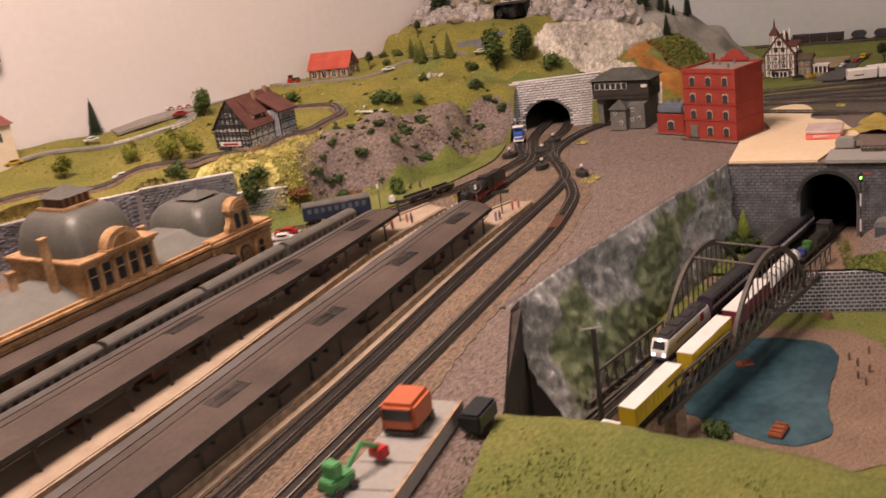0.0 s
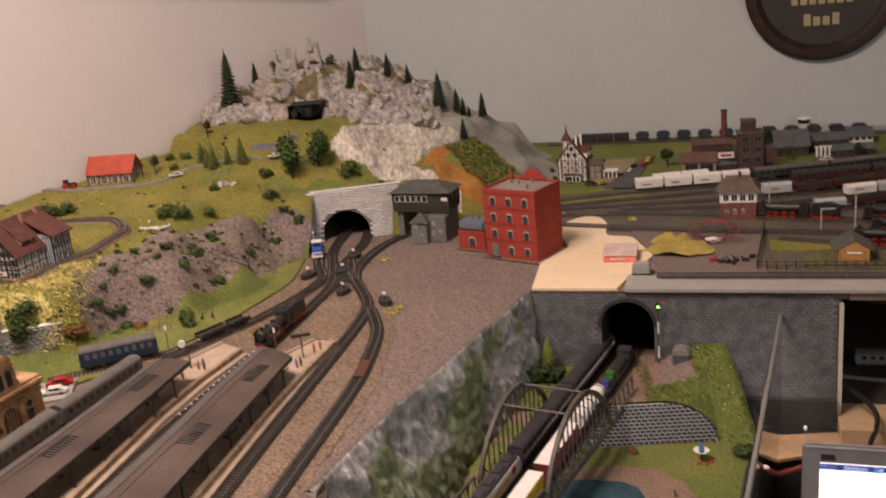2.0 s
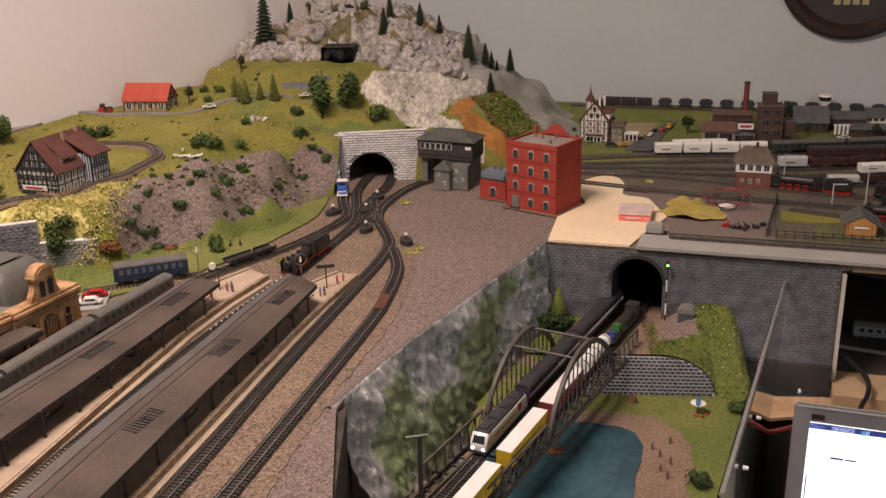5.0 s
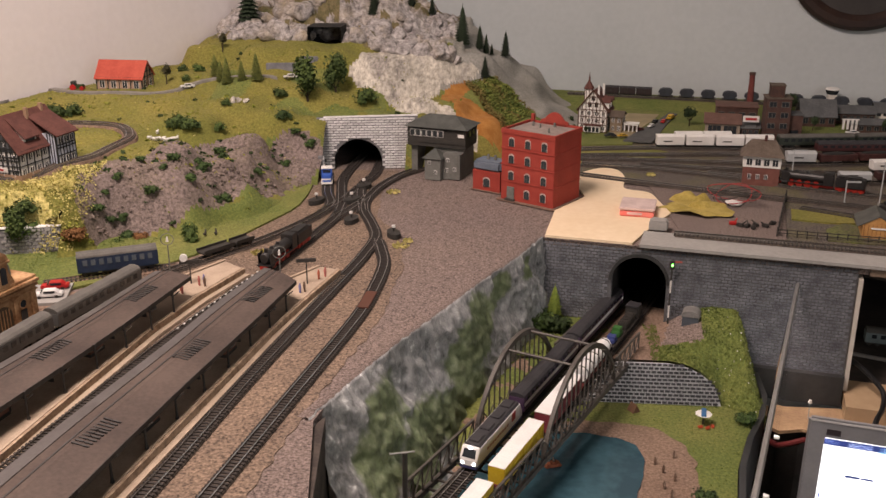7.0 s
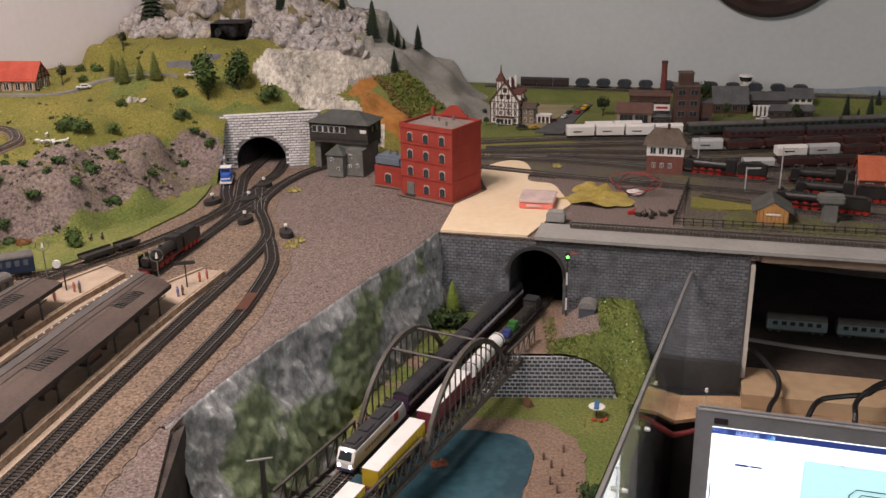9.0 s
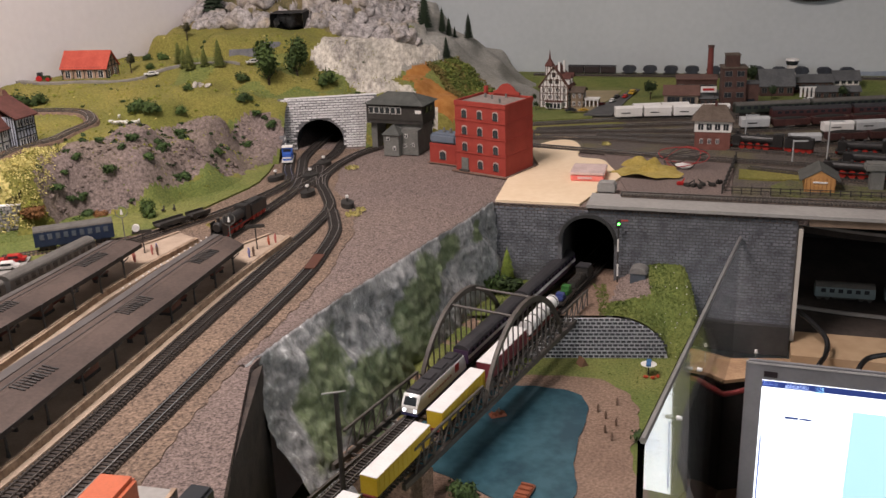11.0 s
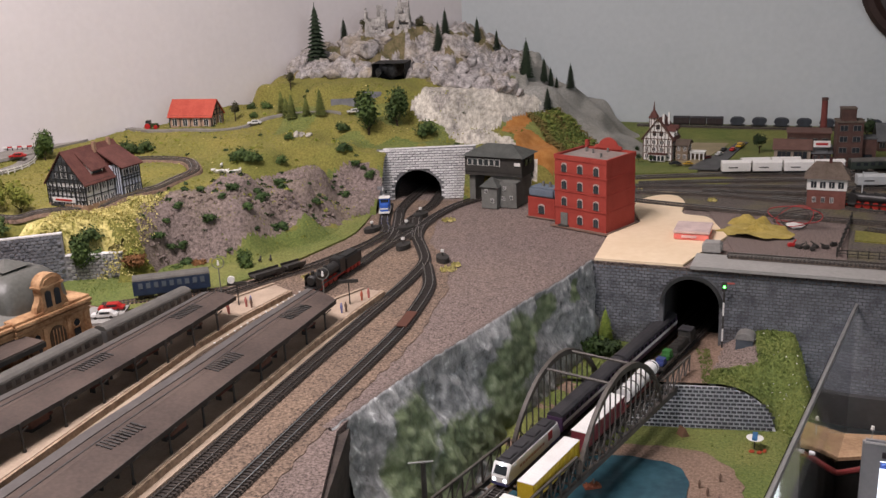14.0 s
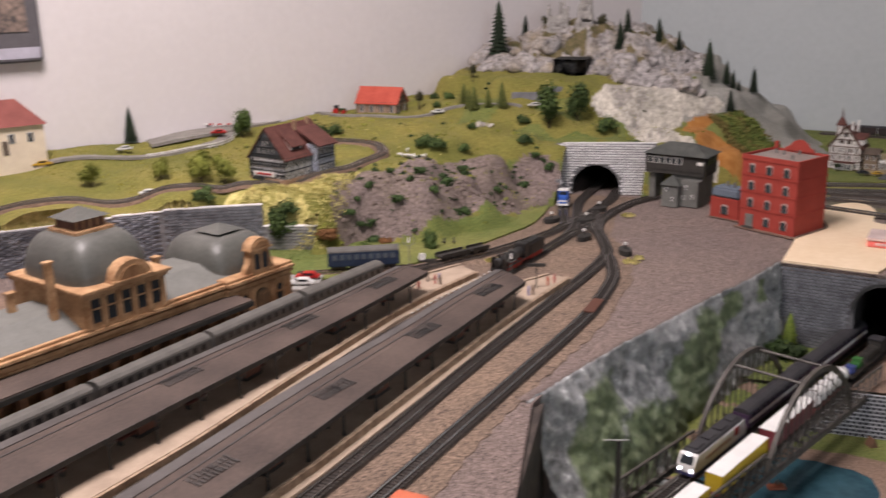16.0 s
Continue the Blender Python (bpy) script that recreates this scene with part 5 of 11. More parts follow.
for u in (0.36, 0.64):
    z = DECK - 0.004 + RISE * (1 - (2 * u - 1) ** 2) ** 0.72
    part("cross_beam", cyl(bp(SPAN * u, 0, z), bp(SPAN * u, -BR_W, z), 0.0016, None, 6), bridge_iron, bridge)
for i in range(24):
    part("floor_beam", cyl(bp(-0.15 + 0.0175 * i, 0, DECK - 0.008), bp(-0.15 + 0.0175 * i, -BR_W, DECK - 0.008), 0.0013, None, 4), bridge_iron, bridge)
for o in (-0.014, -0.024, -0.052, -0.062):
    part("stringer", sweep([bp(-0.30, o, DECK - 0.0045), bp(SPAN + 0.10, o, DECK - 0.0045)], [(-0.0012, -0.002), (-0.0012, 0.002), (0.0012, 0.002), (0.0012, -0.002)]), bridge_iron, bridge)
solo("bridge_pier", prism([tuple(bp(-0.135, 0.004, 0).xy), tuple(bp(-0.115, 0.004, 0).xy), tuple(bp(-0.115, -BR_W - 0.01, 0).xy), tuple(bp(-0.135, -BR_W - 0.01, 0).xy)], 0.844, DECK - 0.0112), dirt, "brown stone abutment under the near end of the bridge", "abutment")
RT = [bp(-0.42, 0.004, DECK), bp(-0.1, -0.010, DECK), bp(0.0, -0.0145, DECK), bp(0.10, -0.0185, DECK), bp(0.20, -0.0235, DECK), bp(0.30, -0.029, DECK), bp(0.40, -0.034, DECK), bp(0.55, -0.045, DECK)]
LT = [bp(-0.42, -0.034, DECK), bp(-0.1, -0.047, DECK), bp(0.0, -0.0525, DECK), bp(0.10, -0.057, DECK), bp(0.20, -0.061, DECK), bp(0.30, -0.064, DECK), bp(0.40, -0.067, DECK), bp(0.55, -0.074, DECK)]
track("track across the bridge into the valley tunnel", [tuple(p) for p in RT], DECK)
track("track across the bridge under the white train", [tuple(p) for p in LT], DECK)

# trains on the bridge
white_loco = mat("loco_white", (0.76, 0.75, 0.73), 0.45, (0.68, 0.67, 0.65), 60)
dark_roof = mat("dark_roof", (0.022, 0.021, 0.024), 0.7, (0.035, 0.033, 0.036), 80)
setting("tunnel_earth", prism([tuple(bp(v, o, 0).xy) for v, o in ((0.268, -0.080), (0.268, 0.002), (0.33, 0.006), (0.42, -0.002), (0.42, -0.092), (0.33, -0.081))], 0.855, DECK - 0.0022), dirt, "tan earth between the tracks at the tunnel mouth", "ground")
# black floor added so that the depth of the tunnel stays dark
setting("tunnel_floor", prism([tuple(bp(v, o, 0).xy) for v, o in ((0.421, -0.13), (0.421, 0.03), (0.70, 0.03), (0.70, -0.13))], 0.855, DECK - 0.0022), void_black, "floor inside the valley tunnel, coloured black for its darkness", "floor")
purple = mat("coach_purple", (0.05, 0.025, 0.06), 0.5)


def on_bridge(line, s, length):
    """Pose on one of the bridge's tracks: a vehicle from s to s + length along the bridge."""
    def at(v):
        for p, q in zip(line, line[1:]):
            u, w = ((k.xy - BR_O).dot(BR_D) for k in (p, q))
            if v <= w or q is line[-1]:
                return p.lerp(q, (v - u) / (w - u))
    a, b = at(s), at(s + length)
    return along(a, b, DECK)


t = thing("electric_locomotive", "white electric locomotive with black roof and lit headlights", "locomotive", on_bridge(LT, -0.068, 0.113))
bm = bmesh.new()
L = 0.113
side = [(0.0, 0.009), (0.0, 0.0165), (0.006, 0.0275), (L - 0.006, 0.0275), (L, 0.0165), (L, 0.009)]
lo = [bm.verts.new((x, -0.0092, z)) for x, z in side]
hi = [bm.verts.new((x, 0.0092, z)) for x, z in side]
bm.faces.new(lo)
bm.faces.new(hi[::-1])
for i in range(6):
    k = (i + 1) % 6
    bm.faces.new((lo[i], hi[i], hi[k], lo[k]))
bmesh.ops.recalc_face_normals(bm, faces=bm.faces)
bmesh.ops.bevel(bm, geom=bm.edges[:], offset=0.0009, segments=2, affect="EDGES")
part("body", bm, white_loco, t)
part("roof", sweep([(0.008, 0, 0.0268), (L - 0.008, 0, 0.0268)], [(-0.0088, 0), (-0.007, 0.0026), (0.007, 0.0026), (0.0088, 0)]), dark_roof, t, "black ribbed roof")
for x in (0.02, 0.045, 0.07, 0.095):
    part("roof_box", box(x - 0.008, x + 0.008, -0.005, 0.005, 0.029, 0.031, 0.0005), dark_roof, t)
bm = bmesh.new()
q = [(0.0012, 0.0180), (0.0052, 0.0255)]
vs = [bm.verts.new(p) for p in ((q[0][0] - 0.0006, -0.007, q[0][1]), (q[0][0] - 0.0006, 0.007, q[0][1]), (q[1][0] - 0.0006, 0.0062, q[1][1]), (q[1][0] - 0.0006, -0.0062, q[1][1]))]
bm.faces.new(vs)
part("windscreen", bm, window_dark, t)
part("skirt", box(0.0, L, -0.009, 0.009, 0.0065, 0.0092, 0.0004), mat("skirt_blue", (0.05, 0.05, 0.14), 0.5), t)
lamp_glow = glow("headlamp_glow", (0.85, 0.9, 1.0), 9.0)
for y, z, x in ((-0.006, 0.0125, -0.0006), (0.006, 0.0125, -0.0006), (0.0, 0.0268, 0.0042)):
    part("headlamp", cyl((x, y, z), (x + 0.001, y, z), 0.0015, None, 10), lamp_glow, t, "lit white headlamp")
for s in (-1, 1):
    part("emblem", box(0.085, 0.094, s * 0.0093 - 0.0002, s * 0.0093 + 0.0002, 0.016, 0.025), mat("emblem_red", (0.4, 0.03, 0.03), 0.5), t, "red emblem panel")
    for k in range(9):
        part("lettering_bar", box(0.024 + k * 0.006, 0.028 + k * 0.006, s * 0.0093 - 0.0002, s * 0.0093 + 0.0002, 0.0165, 0.019), mat("lettering_rose", (0.45, 0.25, 0.25), 0.5), t)
for x in (0.022, L - 0.022):
    wheelset_bogie(t, x)
for start in (0.050, 0.219):
    coach("dark roofed express coach with white and purple sides", on_bridge(LT, start, 0.165), 0.165, purple, dark_roof, white_loco, 13, 0.0315, 0.0185, "express coaches", stripe=(0.40, 0.64), panes=(0.70, 0.94))


def container_wagon(label, m, length, colour, roof_white=True, tank=False, kind=""):
    t = thing("container_wagon", label, "wagon", m, "container wagons")
    part("frame", box(0, length, -0.006, 0.006, 0.0075, 0.0100), mat("wagon_red", (0.16, 0.03, 0.025), 0.6), t)
    if tank:
        part("tank", cyl((0.006, 0, 0.0205), (length - 0.006, 0, 0.0205), 0.0088, None, 20), white_loco, t, "white ribbed tank")
        for k in range(5):
            x = 0.010 + k * (length - 0.02) / 4
            part("tank_band", cyl((x - 0.0008, 0, 0.0205), (x + 0.0008, 0, 0.0205), 0.0092, None, 20), iron, t)
    else:
        part("container", box(0.001, length - 0.001, -0.0085, 0.0085, 0.0102, 0.0282, 0.0004), colour, t)
        part("container_roof", box(0.001, length - 0.001, -0.0084, 0.0084, 0.0282, 0.0288), white_loco, t, "off-white container roof")
        for s in (-1, 1):
            for k in range(12):
                x = 0.005 + k * (length - 0.01) / 11
                part("rib", box(x - 0.0005, x + 0.0005, s * 0.0087 - 0.0003, s * 0.0087 + 0.0003, 0.011, 0.0275), colour, t)
    for x in (length * 0.17, length * 0.83):
        wheelset_bogie(t, x)
    return t


yellow = mat("container_yellow", (0.50, 0.34, 0.02), 0.5, (0.56, 0.40, 0.04), 60)
c_white = mat("container_white", (0.60, 0.57, 0.50), 0.5, (0.54, 0.5, 0.44), 60)
c_red = mat("container_red", (0.15, 0.025, 0.035), 0.5, (0.20, 0.035, 0.045), 80)
c_blue = mat("container_blue", (0.05, 0.07, 0.22), 0.5)

for label, col, tank, start in (("yellow box container with a white roof on a flat wagon", yellow, False, -0.331), ("yellow box container with a white roof on a flat wagon", yellow, False, -0.207), ("yellow box container with a white roof on a flat wagon", yellow, False, -0.085), ("dark maroon container with a white roof on a flat wagon", c_red, False, 0.028), ("white ribbed tank container on a red wagon", c_white, True, 0.136)):
    container_wagon(label, on_bridge(RT, start, 0.100), 0.100, col, tank=tank)
# low wagons and the dark engine at the head of the freight train
t = thing("car_carrier_wagon", "low dark wagon carrying blue and green model vehicles", "wagon", on_bridge(RT, 0.246, 0.052))
part("deck", box(0, 0.052, -0.008, 0.008, 0.009, 0.0115, 0.0004), iron, t)
for s in (-1, 1):
    part("side_rail", box(0, 0.052, s * 0.0082 - 0.0004, s * 0.0082 + 0.0004, 0.0112, 0.0138), iron, t)
for x, w, h, c in ((0.006, 0.014, 0.0085, c_blue), (0.027, 0.016, 0.0105, mat("load_green", (0.03, 0.12, 0.03), 0.5, (0.045, 0.16, 0.04), 90))):
    bm = box(x, x + w, -0.0055, 0.0055, 0.0118, 0.0118 + h * 0.6, 0.0010)
    bm_box(bm, x + w * 0.25, x + w * 0.85, -0.0048, 0.0048, 0.0118 + h * 0.58, 0.0118 + h)
    part("load", bm, c, t, "small painted model vehicle")
for x in (0.010, 0.042):
    part("axle", cyl((x, -0.0055, 0.0078), (x, 0.0055, 0.0078), 0.0032, None, 12), iron, t)
t = thing("freight_locomotive", "dark brown-black diesel engine at the head of the freight train", "locomotive", on_bridge(RT, 0.302, 0.070))
part("hood", box(0, 0.040, -0.0058, 0.0058, 0.0105, 0.0190, 0.0008), wood_black, t)
part("cab", box(0.040, 0.056, -0.0082, 0.0082, 0.0105, 0.0255, 0.0008), wood_black, t)
part("cab_roof", box(0.039, 0.057, -0.0086, 0.0086, 0.0252, 0.0268, 0.0006), dark_roof, t)
part("front_hood", box(0.056, 0.069, -0.0056, 0.0056, 0.0105, 0.0180, 0.0008), wood_black, t)
part("running_board", box(-0.001, 0.070, -0.0086, 0.0086, 0.0092, 0.0105), iron, t)
for x in (0.006, 0.015, 0.024, 0.033):
    part("vent_cover", box(x - 0.003, x + 0.003, -0.0040, 0.0040, 0.0188, 0.0202, 0.0004), iron, t)
for x in (0.014, 0.056):
    wheelset_bogie(t, x)

dash = mesh_of("glue_dash", box(-0.0010, 0.0010, -0.0007, 0.0007, 0.0006, 0.0016), white_paint)
for k in range(15):
    f = k / 14
    ob = new("paint_dash", dash)
    ob.matrix_basis = pose(-0.2085 + 0.036 * f, 0.895 + 0.150 * f, 1.0347, 0, 0, 80)
    tagged(ob, "tiny white paint dash on the canopy roof", "marking", "canopy dashes")
for x, y in ((-0.299, 1.251), (-0.286, 1.256)):
    bm = box(-0.003, 0.003, -0.002, 0.002, 0.0015, 0.005, 0.0012)
    bm_cyl(bm, (0.002, 0, 0.004), (0.004, 0, 0.008), 0.0012, 0.001, 6)
    solo("cow_figurine", bm, iron, "tiny black plastic cow on the green strip", "figurine", pose(x, y, 1.002, 0, 0, x * 900), "cows")


# ---- masonry ----
def block_field(parent, name, org, ux, nx, w, h, bw, bh, material, inside, limit, depth=0.0016, seed=1, lean=0.0, fill=(0.455, 0.40)):
    """Courses of blocks on a wall face. org: lower corner, ux: along, nx: outward. The first ones are parts, the rest is joined."""
    rnd = random.Random(seed)
    ux, nx = Vector((*ux, 0)).normalized(), Vector((*nx, 0)).normalized()
    shapes = []
    for k in range(4):
        bm = box(-bw * fill[0], bw * fill[0], -0.0008, depth * (0.7 + 0.2 * k), -bh * fill[1], bh * fill[1])
        for v in bm.verts:
            if v.co.y > 0:
                v.co.x *= 0.93 - 0.02 * k
                v.co.z *= 0.88
        shapes.append(mesh_of(name, bm, material))
    rot = Matrix(((ux.x, nx.x, 0, 0), (ux.y, nx.y, 0, 0), (0, 0, 1, 0), (0, 0, 0, 1)))
    spots = []
    for r in range(int(h / bh)):
        for c in range(-1, int(w / bw) + 1):
            s, z = (c + 0.5 + 0.5 * (r % 2)) * bw, (r + 0.5) * bh
            if bw * 0.5 <= s <= w - bw * 0.45 and inside(s, z):
                spots.append((s, z))
    bm = bmesh.new()
    for i, (s, z) in enumerate(spots):
        p = Vector(org) + ux * s + Vector((0, 0, z)) - nx * (lean * z)
        m = Matrix.Translation(p) @ rot @ Matrix.Rotation(math.atan(lean), 4, "X") @ Matrix.Diagonal((rnd.uniform(0.9, 1.05), 1, rnd.uniform(0.9, 1.05), 1))
        me = shapes[rnd.randrange(4)]
        if i < limit:
            piece(name, me, parent, m)
        else:
            k = len(bm.verts)
            bm.from_mesh(me)
            bm.verts.ensure_lookup_table()
            for v in bm.verts[k:]:
                v.co = m @ v.co
    if len(bm.verts):
        tagged(part("block_courses", bm, material, parent), kind="stuff")
    else:
        bm.free()


def clear_of_arch(s, z):
    z = z + 0.835
    if abs(s - ARCH_C) > ARCH_R + 0.006:
        return True
    return z > ARCH_SPRING and (s - ARCH_C) ** 2 + (z - ARCH_SPRING) ** 2 > (ARCH_R + 0.006) ** 2


# ---- tunnel portal in the hill ----
PO, PX2 = Vector((-0.222, 1.599)), Vector((-0.062, 1.622))
PU = (PX2 - PO).normalized()
PN = Vector((PU.y, -PU.x))
PW = (PX2 - PO).length
pc, pr, ps = 0.065, 0.0385, 1.012


def pp(s, out, z):
    p = PO + PU * s + PN * out
    return (p.x, p.y, z)


portal = thing("tunnel_portal", "pale grey stone-block tunnel portal set in the hillside", "tunnel portal")
bm = bmesh.new()
prof = [(0.012, 0.998), (pc - pr, 0.998)] + [(pc - pr * math.cos(a), ps + pr * 0.93 * math.sin(a)) for a in [math.pi * i / 18 for i in range(19)]] + [(pc + pr, 0.998), (PW, 0.998), (PW, 1.084), (0.0, 1.082)]
f0 = [bm.verts.new(pp(s, 0, z)) for s, z in prof]
f1 = [bm.verts.new(pp(s, -0.012, z)) for s, z in prof]
bm.faces.new(f0)
bm.faces.new(f1[::-1])
for i in range(len(prof)):
    k = (i + 1) % len(prof)
    bm.faces.new((f0[i], f1[i], f1[k], f0[k]))
bmesh.ops.recalc_face_normals(bm, faces=bm.faces)
part("backing", bm, mortar_grey, portal)
part("coping", sweep([pp(0.011, -0.004, 1.0825), pp(PW, -0.004, 1.0845)], [(-0.006, 0), (-0.006, 0.0012), (0.0018, 0.0012), (0.0018, 0)]), block_white, portal)
bm = bmesh.new()
ring = [(pc - pr * math.cos(a), ps + pr * 0.93 * math.sin(a)) for a in [math.pi * i / 18 for i in range(19)]]
ring = [(pc - pr, 0.9995)] + ring + [(pc + pr, 0.9995)]
r0 = [bm.verts.new(pp(s, -0.011, z)) for s, z in ring]
r1 = [bm.verts.new(pp(s, -0.16, z)) for s, z in ring]
for i in range(len(ring) - 1):
    bm.faces.new((r0[i], r0[i + 1], r1[i + 1], r1[i]))
bm.faces.new(r1)
# black colour gives the portal its dark inside
part("tunnel_lining", bm, void_black, portal, "tunnel lining coloured black for its darkness")
block_field(portal, "block", pp(0, 0, 0.999), PU, PN, PW, 0.084, 0.0090, 0.0042, block_white, lambda s, z: s > 0.012 * (1 - z / 0.08) and not (abs(s - pc) < pr + 0.003 and z + 0.999 < ps) and (s - pc) ** 2 + ((z + 0.999 - ps) / 0.93) ** 2 > (pr + 0.003) ** 2, 300, seed=3, depth=0.0018, fill=(0.488, 0.37))
wing = thing("wing_wall", "pale stone wing wall beside the tunnel portal", "wall")
part("backing", prism([(-0.222, 1.600), (-0.214, 1.601), (-0.203, 1.548), (-0.210, 1.546)], 0.999, 1.034), mortar_grey, wing)
block_field(wing, "block", (-0.203, 1.548, 0.999), (-0.011, 0.053), (0.98, 0.2), 0.052, 0.036, 0.0085, 0.0047, block_white, lambda s, z: True, 300, seed=5)

# retaining wall beside the station yard
block_mixed = mat("block_mixed", (0.05, 0.054, 0.072), 0.6, (0.34, 0.345, 0.38), 60, 0.6, fine=300, contrast=0.35, spread=0.3)
retaining = thing("retaining_wall", "pale and dark stone-block retaining wall below the hill road", "wall")
for i, (a, b) in enumerate(zip(RW, RW[1:])):
    top = (1.055, 1.058, 1.060, 1.062, 1.064, 1.034)[i]
    a, b = Vector(a), Vector(b)
    u = (b - a).normalized()
    n = Vector((u.y, -u.x))
    part("backing", prism([tuple(a), tuple(b), tuple(b - n * 0.012), tuple(a - n * 0.012)], 0.995, top), mortar_grey, retaining)
    block_field(retaining, "block", (a.x, a.y, 0.999), u, n, (b - a).length, top - 0.999, *((0.0150, 0.0031) if i < 4 else (0.0080, 0.0043)), block_mixed if i < 4 else brick_dark if i == 4 else mat("block_grey", (0.20, 0.195, 0.19), 0.85, (0.33, 0.32, 0.31), 50, 0.4, spread=0.2), lambda s, z: True, 60, seed=9 + i)
    part("coping", sweep([(a.x, a.y, top), (b.x, b.y, top)], [(-0.007, 0), (-0.007, 0.0016), (0.001, 0.0016), (0.001, 0)]), block_white, retaining)

# valley: terrace, low retaining wall, slopes
LW0, LW1, LEAN = 0.150, 0.352, 0.42


def low_top(x):
    """Height of the low wall's curved top over the valley floor."""
    return 0.048 if x < 0.282 else 0.048 * math.sqrt(max(0.0, 1 - ((x - 0.282) / 0.070) ** 2))


def terrace_point(x, v):
    y1 = WALL_A.y + (x - WALL_A.x) * WDIR.y / WDIR.x - 0.0015
    if x <= LW1:
        y0, z0 = 1.137 + LEAN * low_top(x), PIT_Z + low_top(x)
    else:
        u = min(1.0, (x - LW1) / 0.05)
        y0, z0 = 1.137 - 0.035 * u, PIT_Z - 0.003
    y = y0 + (y1 - y0) * v
    u = min(1.0, max(0.0, (x - 0.27) / 0.085))
    top = TERRACE_Z - 0.002 + 0.036 * u * u * (3 - 2 * u)
    w = v ** 0.75
    z = z0 + (top - z0) * (w * w * (3 - 2 * w) * 0.6 + 0.4 * w)
    r = min(1.0, max(0.0, (x - 0.378) / 0.024))
    z = PIT_Z - 0.003 + (z - PIT_Z + 0.003) * (1 - r * r)
    bumpy = 0.0 if x < 0.27 else 1.0
    z += bumpy * math.sin(math.pi * min(1, v * 1.02)) * (0.004 * noise.noise(Vector((x * 45, y * 45, 0))) + 0.002 * noise.noise(Vector((x * 120, y * 120, 2))))
    return Vector((x, y, z))


def build_terrace():
    bm = bmesh.new()
    nx, ny = 84, 34
    g = [[bm.verts.new(terrace_point(0.10 + 0.302 * i / (nx - 1), k / (ny - 1))) for k in range(ny)] for i in range(nx)]
    for i in range(nx - 1):
        for k in range(ny - 1):
            f = bm.faces.new((g[i][k], g[i + 1][k], g[i + 1][k + 1], g[i][k + 1]))
            c = f.calc_center_median()
            j = 0.010 * noise.noise(Vector((c.x * 60, c.y * 60, 3)))
            if 0.20 + 0.42 * (c.y - 1.2) < c.x + j < 0.285 + 0.30 * (c.y - 1.2) and c.y > 1.13:
                f.material_index = 1
            elif 0.285 < c.x + j < 0.335 and c.y + j > 1.195:
                f.material_index = 2
    return bm


def build_verge():
    """Grass bank between the cliff's foot and the bridge."""
    bm = bmesh.new()
    rows = []
    for i in range(40):
        t = -0.06 + 0.34 * i / 39
        u = min(1.0, max(0.0, (t + 0.04) / 0.11))
        top = PIT_Z + 0.001 + 0.040 * u * u * (3 - 2 * u)
        row = []
        for k in range(12):
            v = k / 11
            p = BR_O + BR_D * t + BR_N * (-BR_W - 0.004 - 0.085 * v)
            z = top + 0.006 * v + (0.003 * noise.noise(Vector((p.x * 60, p.y * 60, 3))) if k else -0.004)
            row.append(bm.verts.new((p.x, p.y, z)))
        lip = BR_O + BR_D * t + BR_N * (-BR_W - 0.003)
        rows.append([bm.verts.new((lip.x, lip.y, PIT_Z - 0.002))] + row)
    for a, b in zip(rows, rows[1:]):
        for k in range(12):
            f = bm.faces.new((a[k], b[k], b[k + 1], a[k + 1]))
            c = f.calc_center_median()
            if noise.noise(Vector((c.x * 40, c.y * 40, 8))) > 0.25 or c.z < PIT_Z + 0.012:
                f.material_index = 1
    bmesh.ops.recalc_face_normals(bm, faces=bm.faces)
    return bm


setting("valley_terrace", build_terrace(), [grass, dirt, gravel], "grassy terrace with brown earth at the valley tunnel", "ground", True)
setting("valley_verge", build_verge(), [grass, dirt], "grassy bank between the cliff and the bridge", "ground", True)
low = thing("low_stone_wall", "dark grey stone-block wall with a sloping curved top", "wall")
LWL = LW1 - LW0
top_at = lambda s: low_top(LW0 + s)
bm = bmesh.new()
pr2 = [(0, 0), (LWL, 0)] + [(LWL * i / 30, top_at(LWL * i / 30) * 0.965) for i in range(29, -1, -1)]
f0 = [bm.verts.new((LW0 + s, 1.137 + LEAN * z, PIT_Z - 0.001 + z)) for s, z in pr2]
f1 = [bm.verts.new((LW0 + s, 1.147 + LEAN * z, PIT_Z - 0.010 + z)) for s, z in pr2]
bm.faces.new(f0)
bm.faces.new(f1[::-1])
for i in range(len(pr2)):
    k = (i + 1) % len(pr2)
    bm.faces.new((f0[i], f1[i], f1[k], f0[k]))
bmesh.ops.recalc_face_normals(bm, faces=bm.faces)
part("backing", bm, mat("mortar_pale", (0.42, 0.41, 0.41), 0.9, (0.52, 0.51, 0.51), 90), low)
block_field(low, "block", (LW0, 1.137, PIT_Z), (1, 0), (0, -1), LWL, 0.049, 0.0066, 0.0041, mat("block_black", (0.013, 0.013, 0.016), 0.7, (0.045, 0.045, 0.05), 60, 0.4, spread=0.3), lambda s, z: z < top_at(s) - 0.001, 300, seed=15, lean=LEAN, fill=(0.43, 0.36))
block_field(valley_wall, "block", wall_point(0, 0, 0.835), WDIR, WNORM, 0.385, 0.162, 0.0080, 0.0043, brick_dark, clear_of_arch, 300, depth=0.0007, seed=21)


